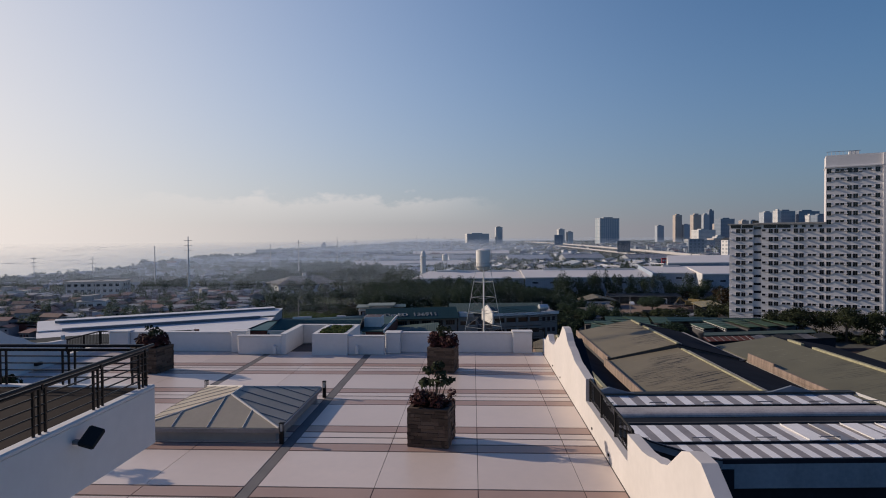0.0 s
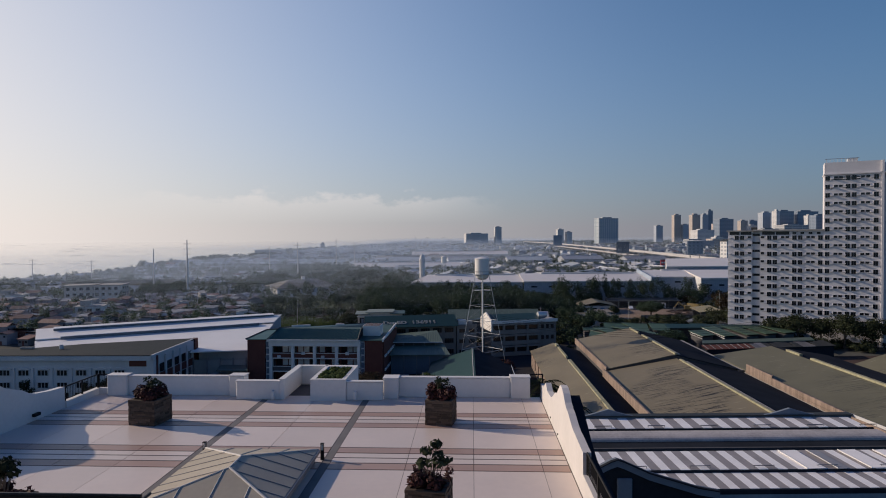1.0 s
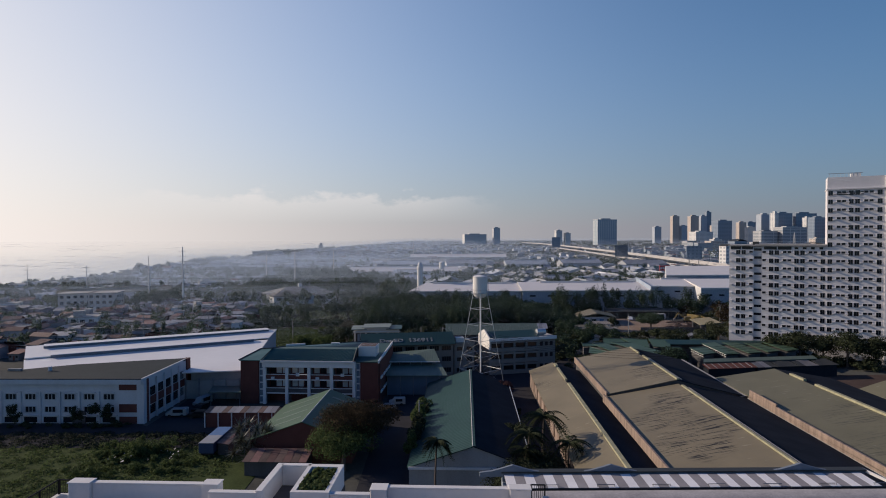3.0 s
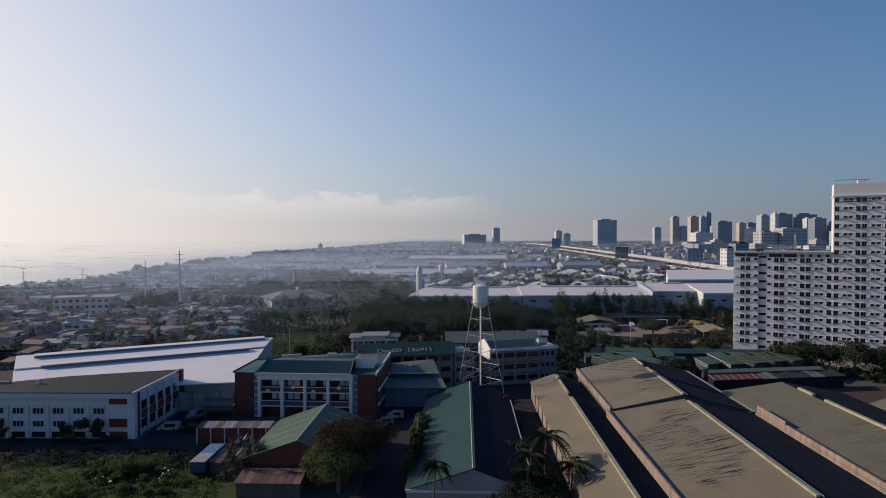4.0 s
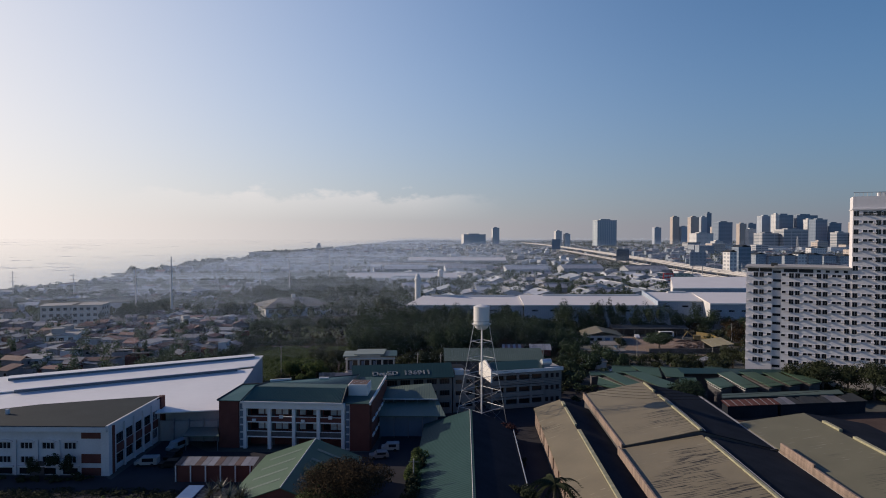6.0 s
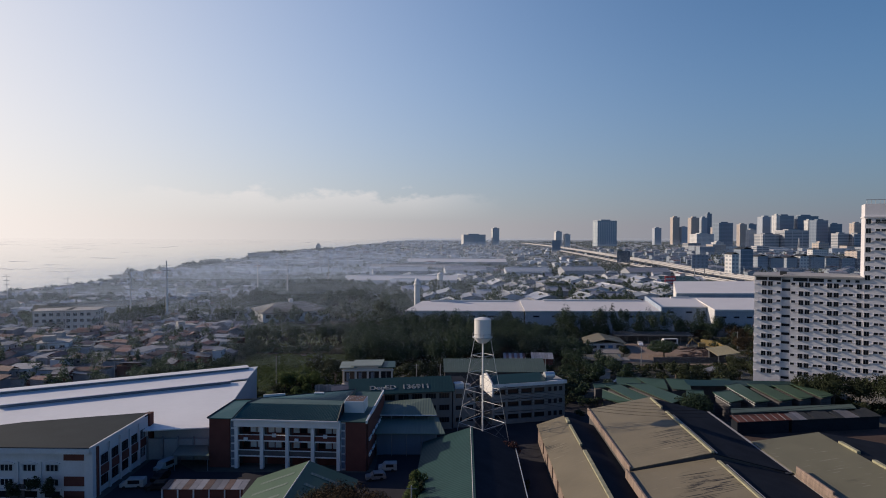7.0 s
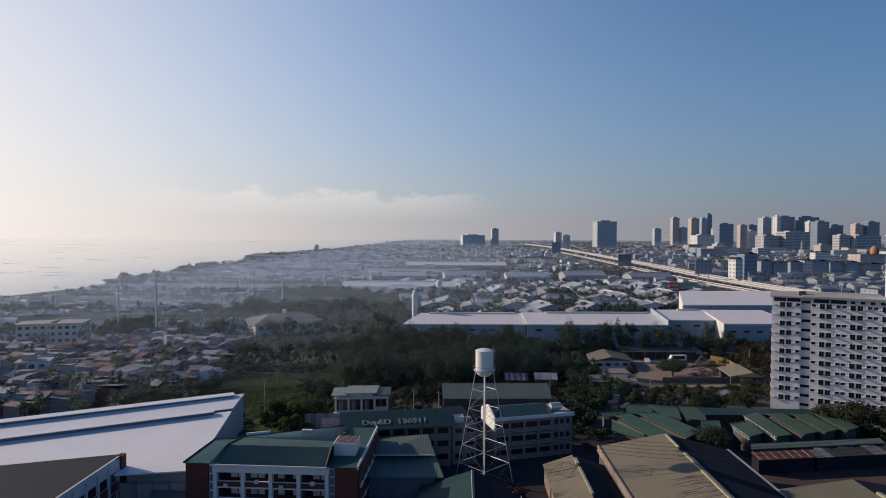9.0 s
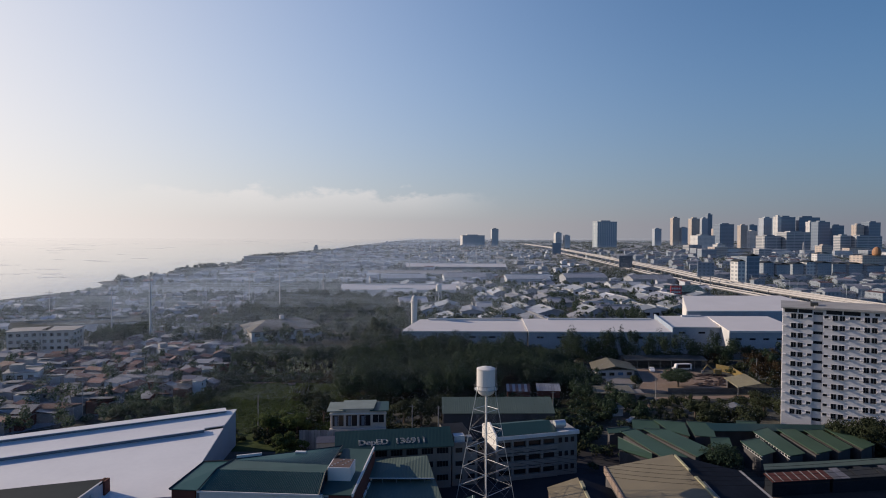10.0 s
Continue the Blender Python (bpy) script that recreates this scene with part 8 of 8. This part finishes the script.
# three-storey apartment houses on the left
for x, y, w, d, turn in ((-189, 318, 15.5, 12, 20), (-176, 321, 13.5, 13, 12)):
    t = thing("apartment_house", "three-storey pale apartment house with rows of windows", "apartment building", pose(x, y, 0, 0, 0, turn))
    part("wall", B(-w / 2, w / 2, -d / 2, d / 2, 0, 9.4), "house_cream", t)
    part("roof", B(-w / 2 - 0.5, w / 2 + 0.5, -d / 2 - 0.5, d / 2 + 0.5, 9.4, 9.8), "concrete", t)
    for f in range(3):
        for k in range(int(w / 3)):
            part("window", B(-w / 2 + 0.8 + k * 3, -w / 2 + 2.4 + k * 3, -d / 2 - 0.06, -d / 2, 1.2 + f * 3.0, 2.6 + f * 3.0), "glass", t)
        for k in range(3):
            part("window", B(w / 2, w / 2 + 0.06, -d / 2 + 1.4 + k * 3.6, -d / 2 + 3.0 + k * 3.6, 1.2 + f * 3.0, 2.6 + f * 3.0), "glass", t)
factory(-192, 360, 13, 58, 6.5, 2.0, -62, "olive_green", "long hall with a dull green roof")

# poles of the power line
def pole(x, y, h, arms=3, r=0.45):
    t = thing("power_pole", "tall pale steel power pole with cross arms", "pole", pose(x, y, 0), "power poles")
    part("mast", rod(bmesh.new(), (0, 0, 0), (0, 0, h), r, 10, 0, r * 0.4), "tank", t)
    for k in range(arms):
        z = h * 0.93 - k * 2.8
        part("cross_arm", rod(bmesh.new(), (-2.2, 0, z), (2.2, 0, z), 0.12, 5), "dark_steel", t)
    return t


pole(-143.2, 338, 32.8, 3, 0.6)
pole(-158.5, 331, 27.8, 0)
pole(-231.5, 398, 20.0, 3, 0.3)
pole(-131.4, 456, 27.4, 0)
pole(-109.1, 451, 30.1, 1)
pole(-91.5, 615, 29.0, 1)
pole(-92.9, 520, 32.3, 0)
pole(-72, 800, 26, 1)
pole(-39, 800, 35, 0)
pole(-285, 420, 20, 3, 0.3)
for k, (x, y, h) in enumerate(((8, 900, 30), (40, 980, 30), (60, 1060, 32), (-2, 1150, 34), (90, 1180, 32), (110, 1300, 34), (-40, 1400, 34))):
    pole(x, y, h, 1)
# short wooden poles and lines among the houses
def street_pole(x, y, h):
    t = thing("street_pole", "thin grey street pole with a short arm", "pole", pose(x, y, 0), "street poles")
    part("mast", rod(bmesh.new(), (0, 0, 0), (0, 0, h), 0.14, 8, 0, 0.09), "concrete", t)
    part("cross_arm", rod(bmesh.new(), (-0.8, 0, h - 0.5), (0.8, 0, h - 0.5), 0.05, 4), "dark_steel", t)


for x, y, h in ((-49, 201.5, 11), (-104, 214, 12), (-86, 226, 12), (-4.2, 113.5, 8.5), (0, 196, 9.5), (-7, 199, 9), (33.5, 214, 9), (70, 232, 9), (118, 262, 9)):
    street_pole(x, y, h)
# cables over the brown sheds
cb = thing("overhead_cable", "black overhead cables sagging across the sheds", "cable")
for k in range(5):
    part("wire", tube(bmesh.new(), [(14 + 70 * i / 12, 150 - 0.5 * i + 1.2 * k, 12.2 - 3.0 * math.sin(3.14159 * i / 12) + 0.35 * k) for i in range(13)], 0.03), "iron", cb)

# white shaft and second water tank behind the pale warehouse
t = thing("lift_shaft", "slim white round shaft with a domed top", "tower", pose(-12.6, 337, 0))
part("shaft", lathe(bmesh.new(), [(1.5, 0), (1.5, 20.5), (1.8, 20.6), (1.8, 21.4), (1.4, 21.6), (1.2, 23.0), (0.6, 24), (0.1, 24.2)], 14), "white", t)
t = thing("water_tower", "small white water tank on steel legs", "water tower", pose(-1.0, 470, 0))
part("tank", lathe(bmesh.new(), [(0.2, 13), (2, 13.6), (2, 18), (0.2, 19)], 14), "tank", t)
for a in range(4):
    part("leg", rod(bmesh.new(), (3 * math.cos(a * 1.57), 3 * math.sin(a * 1.57), 0), (1.6 * math.cos(a * 1.57), 1.6 * math.sin(a * 1.57), 14), 0.2), "steel", t)

# ---- the elevated road ----
def viaduct(name, pts, width, z, label):
    t = thing(name, label, "viaduct", kind="structure")
    deck, rail, k = bmesh.new(), bmesh.new(), 0
    P = [Vector(p) for p in pts]
    for a, b in zip(P, P[1:]):
        d = (b - a).normalized()
        n = Vector((d.y, -d.x)) * width / 2
        for c in ((-0.62, 0.62) if width > 10 else (0,)):
            h = n * (0.40 if c else 1.0)
            p, q = a + n * c, b + n * c
            slab(deck, [(*(p + h), z), (*(p - h), z), (*(q - h), z), (*(q + h), z)], 1.2)
            for sg in (-1, 1):
                e, s = h * sg * 0.97, n.normalized() * 0.2
                slab(rail, [(*(p + e + s), z + 0.8), (*(p + e - s), z + 0.8), (*(q + e - s), z + 0.8), (*(q + e + s), z + 0.8)], 1.1)
        m = int((b - a).length / 34)
        for i in range(m):
            c = a + (b - a) * ((i + 0.5) / m)
            if c.y < 1500:
                part("pier", box(bmesh.new(), -1.1, 1.1, -1.1, 1.1, 0, z - 2.4, 0, 0, Matrix.Translation((c.x, c.y, 0))), "concrete", t)
                part("crosshead", box(bmesh.new(), -width * 0.45, width * 0.45, -1.2, 1.2, z - 2.4, z - 1.2, 0, 0, Matrix.Translation((c.x, c.y, 0))), "concrete", t)
    part("deck", deck, "carriageway", t)
    part("barrier", rail, "road", t)
    return t


viaduct("viaduct", ((292, 300), (281, 419), (275, 470), (270.6, 520), (271, 620), (279, 720), (288, 812), (302, 1020), (321, 1320), (350, 1880), (346, 2620)), 19, 9.5, "pale concrete elevated road with barriers and piers")
viaduct("viaduct", ((262, 400), (258, 500), (256, 560), (254, 640), (257, 740), (266, 880), (282, 1146), (305, 1674)), 9, 6.0, "narrower concrete ramp beside the elevated road")
rng = random.Random(31)
for k in range(46):
    y = 430 + k * 30
    x = np.interp(y, [419, 470, 520, 620, 720, 812, 1020, 1320, 1880], [281, 275, 270.6, 271, 279, 288, 302, 321, 350])
    t = thing("lamp_post", "tall thin street lamp on the elevated road", "lamp post", pose(x + (7 if k % 2 else -7), y, 9.5), "lamp posts on the viaduct")
    part("mast", rod(bmesh.new(), (0, 0, 0), (0, 0, 9), 0.14, 5), "steel", t)
    part("arm", rod(bmesh.new(), (0, 0, 9), (-2 if k % 2 else 2, 0, 9.3), 0.08, 4), "steel", t)
bl = [(255 + rng.uniform(-16, 14), rng.uniform(430, 620), 4, 2.2, 2.2, 2.4, 60, 0.5) for _ in range(70)]
leaves("roadside_trees", bl, "far_leaf", None, "trees along the elevated road, paled for haze", "trees", "stuff", 85)


def billboard(x, y, w, z0, z1, mat, label):
    t = thing("billboard", label, "billboard", pose(x, y, 0), "billboards along the road")
    part("panel", B(-w / 2, w / 2, -0.4, 0.4, z0, z1, 0.1), mat, t)
    for dx in (-w * 0.3, w * 0.3):
        part("post", rod(bmesh.new(), (dx, 0.6, 0), (dx, 0.6, z1 - 0.5), 0.5, 6), "dark_steel", t)
    part("catwalk", B(-w / 2, w / 2, -1.2, -0.5, z0 - 0.6, z0 - 0.4), "dark_steel", t)
    return t


billboard(253.4, 870, 18, 8.3, 24.5, "tower_glass", "dark blank billboard seen from behind")
billboard(250.8, 612, 16, 14.6, 28, "far_flats", "large dark billboard seen from behind")
billboard(240, 1300, 18, 13, 35, "tower_blue", "grey blue billboard on tall posts")
red = billboard(195.2, 540, 9, 5.0, 12.0, "red_sign", "red sign board on a low shop")
for k in range(2):
    for j in range(4):
        t = red
        part("sign_bar", B(-3.8 + j * 1.95, -2.4 + j * 1.95, -0.46, -0.41, 6.0 + k * 3, 7.4 + k * 3), "white_old", t)
t = thing("shop_shed", "low shed with a dark green roof behind the red sign", "shed", pose(208, 556, 0))
part("wall", B(-16, 16, -7, 7, 0, 6), "concrete_dark", t)
part("roof", slab(bmesh.new(), ((-17, -8, 6.2), (17, -8, 6.2), (15, 7, 10.5), (-15, 7, 10.5)), 0.3), "green_roof", t)


# ---- the distant city ----
def tower(x, y, w, h, mat, turn=None, crown_h=0.0):
    t = thing("city_tower", "hazy distant high-rise tower with rows of windows", "tower block", pose(x, y, 0, 0, 0, 12 if turn is None else turn), "distant city towers")
    d = min(40, max(18, w * 0.6))
    k = 0.94
    part("body", B(-w * k / 2, w * k / 2, 0, d, 0, h), mat, t)
    part("roof_block", B(-w * 0.25, w * 0.2, d * 0.2, d * 0.7, h, h + max(3, h * 0.04)), mat, t)
    part("parapet", B(-w * k / 2 - 0.3, w * k / 2 + 0.3, -0.3, d + 0.3, h - 1.5, h), "tower_pale" if mat != "far_glass" else "tower_blue", t)
    return t


tower(134, 2537, 100, 45, "far_pale")
tower(224, 2557, 30, 72, "far_pale")
tower(415, 2187, 24, 57, "far_pale")
tower(447, 2187, 20, 47, "far_pale")
tower(627, 2337, 85, 100, "far_screen")
tower(962, 2737, 35, 77, "far_blue")
tower(1100, 2887, 37, 129, "far_tan")
tower(1140, 2887, 32, 84, "far_blue")
tower(1003, 2437, 38, 115, "far_tan")
tower(1048, 2457, 27, 116, "far_blue")
tower(1081, 2487, 23, 133, "far_glass")
tower(828, 1937, 64, 50, "far_pale")
tower(952, 2137, 21, 73, "far_tan")
tower(939, 2037, 56, 87, "far_glass")
tower(1145, 2337, 32, 88, "far_tan")
tower(1205, 2387, 37, 89, "far_glass")
tower(1028, 2037, 28, 65, "far_pale")
tower(1102, 2087, 40, 109, "far_blue")
tower(1080, 1980, 16, 111, "far_pale", 20)
tower(1112, 1990, 60, 110, "far_glass")
tower(1198, 2017, 85, 110, "far_glass")
tower(1160, 1937, 23, 94, "far_pale")
tower(1164, 1887, 45, 93, "far_glass")
tower(1239, 1937, 48, 83, "far_glass")
tower(927, 1737, 57, 50, "far_band")
tower(999, 1737, 84, 61, "far_band")
tower(1240, 1837, 30, 84, "far_tan")
tower(1283, 1837, 44, 91, "far_glass")
tower(1065, 1637, 37, 52, "far_band")
tower(1127, 1637, 86, 51, "far_band")
tower(691, 1537, 24, 29, "far_pale")
tower(825, 1337, 28, 31, "far_tan")
for x, y, w, h, mt in ((307, 657, 8, 27, "far_pale"), (329, 677, 15, 32, "far_glass"), (378, 737, 14, 22, "far_flats"), (395, 737, 17, 20, "far_flats"), (424, 757, 15, 20, "far_flats"), (439, 757, 12, 22, "far_pale"), (455, 757, 19, 21, "far_flats"), (486, 777, 19, 19, "far_flats"), (506, 777, 19, 19, "far_flats"), (530, 777, 25, 17, "far_flats"), (619, 1017, 28, 24, "far_pale"), (688, 1017, 44, 22, "far_tan")):
    t = thing("flats", "mid-rise block of flats in a hazy row", "apartment building", pose(x, y, 0, 0, 0, 10), "row of flats beyond the viaduct")
    part("body", B(-w / 2, w / 2, 0, 12, 0, h), mt, t)
    part("roof", gable_roof(bmesh.new(), -w / 2 - 0.4, w / 2 + 0.4, -0.4, 12.4, h, h + 2.2, 0.3), "slate_roof", t)
rng = random.Random(41)
for k in range(26):
    y = rng.uniform(1150, 2200)
    x = rng.uniform(0.36 * y, 0.78 * y)
    t = thing("city_block", "low hazy city building", "building", pose(x, y, 0, 0, 0, rng.uniform(0, 25)), "low city buildings")
    w, h = rng.uniform(25, 70), rng.uniform(9, 26)
    part("body", B(-w / 2, w / 2, 0, 22, 0, h), rng.choice(("far_flats", "far_blue", "far_tan", "far_flats", "far_band", "far_pale")), t)
    part("parapet", B(-w / 2 - 0.3, w / 2 + 0.3, -0.3, 22.3, h, h + 0.8), "tower_pale" if k % 3 else "slate_roof", t)
cl = []
for k in range(170):
    y = rng.uniform(560, 735)
    x = rng.uniform(0.5 * y, 0.86 * y)
    s = rng.uniform(3, 5.5)
    cl.append((x, y, s * 0.9, s * 1.5, s * 1.2, s * 1.1, 60, s * 0.16))
leaves("city_trees", cl, "leaf_mid", None, "dark trees in front of the row of flats", "trees", "stuff", 90)
cl = []
for k in range(150):
    y = rng.uniform(640, 1900)
    x = rng.uniform(0.40 * y, 0.80 * y)
    s = rng.uniform(4, 8)
    cl.append((x, y, s * 0.8, s * 1.7, s * 1.2, s, 42, s * 0.22))
leaves("city_trees", cl, "far_leaf", None, "dark trees between the city buildings, tone lifted for haze", "trees", "stuff", 88)
t = thing("domed_hall", "tan hall with an orange dome", "building", pose(694, 1005, 0, 0, 0, 10))
part("body", B(-26, 26, 0, 24, 0, 22), "far_tan", t)
part("dome", lathe(bmesh.new(), [(5.5, 22), (6.5, 25), (6.2, 29), (4.8, 32.5), (2.4, 35), (0.3, 36)], 18), "orange", t)
t = thing("radio_mast", "white lattice radio mast", "mast", pose(574, 1000, 0))
for a in range(3):
    part("leg", rod(bmesh.new(), (4 * math.cos(a * 2.09), 4 * math.sin(a * 2.09), 0), (0.4 * math.cos(a * 2.09), 0.4 * math.sin(a * 2.09), 43), 0.35, 5), "tower_pale", t)
for k in range(10):
    r = 4 - 3.5 * k / 10
    part("ring", rod(bmesh.new(), (-r, 0, 4 * k + 2), (r, 0, 4 * k + 2), 0.2, 4), "tower_pale", t)

# low islet, pier buildings and fish pens on the sea
# Both shore buildings wear a pale colour that imitates haze.
t = thing("shore_hall", "low hall at the water's edge, paled for haze", "building", pose(-352, 1165, 0))
part("wall", B(-12, 39, 0, 26, 0, 9), "tower_pale", t)
part("roof", B(-13, 40, -1, 27, 9, 10), "tower_pale", t)
t = thing("shore_tower", "small tower on the shore, paled for haze", "tower", pose(-362, 1800, 0))
part("body", B(-6, 6, 0, 9, 0, 13), "tower_pale", t)
part("top", B(-3, 4, 2, 7, 13, 18), "tower_pale", t)
rng = random.Random(51)
V, Fc = [], []
for k in range(95):
    cy = 620 + 3300 * rng.random() ** 1.3
    cx = -400 - rng.random() * (0.62 * cy + 120)
    if cx > np.interp(cy, [p[1] for p in COAST], [p[0] for p in COAST]) - 45:
        continue
    grow = 1 + cy / 1400
    for q in range(rng.randint(3, 11)):
        x, y = cx + rng.gauss(0, 9) * grow, cy + rng.gauss(0, 5) * grow
        L, wd = rng.uniform(0.8, 5.5) * grow, rng.uniform(0.15, 0.7) * grow
        sk = rng.uniform(-0.12, 0.12) * L
        i = len(V)
        for z in (-0.8, -0.74):
            V += [(x - L, y - wd - sk, z), (x + L, y - wd + sk, z), (x + L * 0.9, y + wd + sk, z), (x - L * 0.8, y + wd - sk, z)]
        Fc += [(i + 4, i + 5, i + 6, i + 7), (i, i + 1, i + 5, i + 4), (i + 1, i + 2, i + 6, i + 5), (i + 2, i + 3, i + 7, i + 6), (i + 3, i, i + 4, i + 7)]
me = bpy.data.meshes.new("fish_pens")
me.from_pydata(V, [], Fc)
me.materials.append(M["pen"])
tagged(new("fish_pens", me), "long low fish pens of netting on the sea", "fish pens", "", "stuff")


# ---- haze over the shore, imitated by fine bluish ribbons, thinning inland ----
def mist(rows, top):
    """rows: distance, share of the view covered by the shore, share inland. The ribbons lie along x, under a pixel
    apart for the camera, and stand in for haze.
    """
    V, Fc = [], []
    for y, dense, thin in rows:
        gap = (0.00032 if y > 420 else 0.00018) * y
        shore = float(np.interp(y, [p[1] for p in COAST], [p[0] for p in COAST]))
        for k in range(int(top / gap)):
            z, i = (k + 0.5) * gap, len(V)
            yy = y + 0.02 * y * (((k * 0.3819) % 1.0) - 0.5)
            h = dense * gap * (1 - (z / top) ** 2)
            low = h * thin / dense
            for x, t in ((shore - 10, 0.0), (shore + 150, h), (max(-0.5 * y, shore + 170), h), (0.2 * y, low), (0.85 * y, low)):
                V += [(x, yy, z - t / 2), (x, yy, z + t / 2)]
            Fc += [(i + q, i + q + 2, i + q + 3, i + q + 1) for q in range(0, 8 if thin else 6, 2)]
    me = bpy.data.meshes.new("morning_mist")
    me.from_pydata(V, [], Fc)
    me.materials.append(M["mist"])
    return tagged(new("morning_mist", me), "fine bluish ribbons standing in for haze over the shore town", "mist", "", "stuff")


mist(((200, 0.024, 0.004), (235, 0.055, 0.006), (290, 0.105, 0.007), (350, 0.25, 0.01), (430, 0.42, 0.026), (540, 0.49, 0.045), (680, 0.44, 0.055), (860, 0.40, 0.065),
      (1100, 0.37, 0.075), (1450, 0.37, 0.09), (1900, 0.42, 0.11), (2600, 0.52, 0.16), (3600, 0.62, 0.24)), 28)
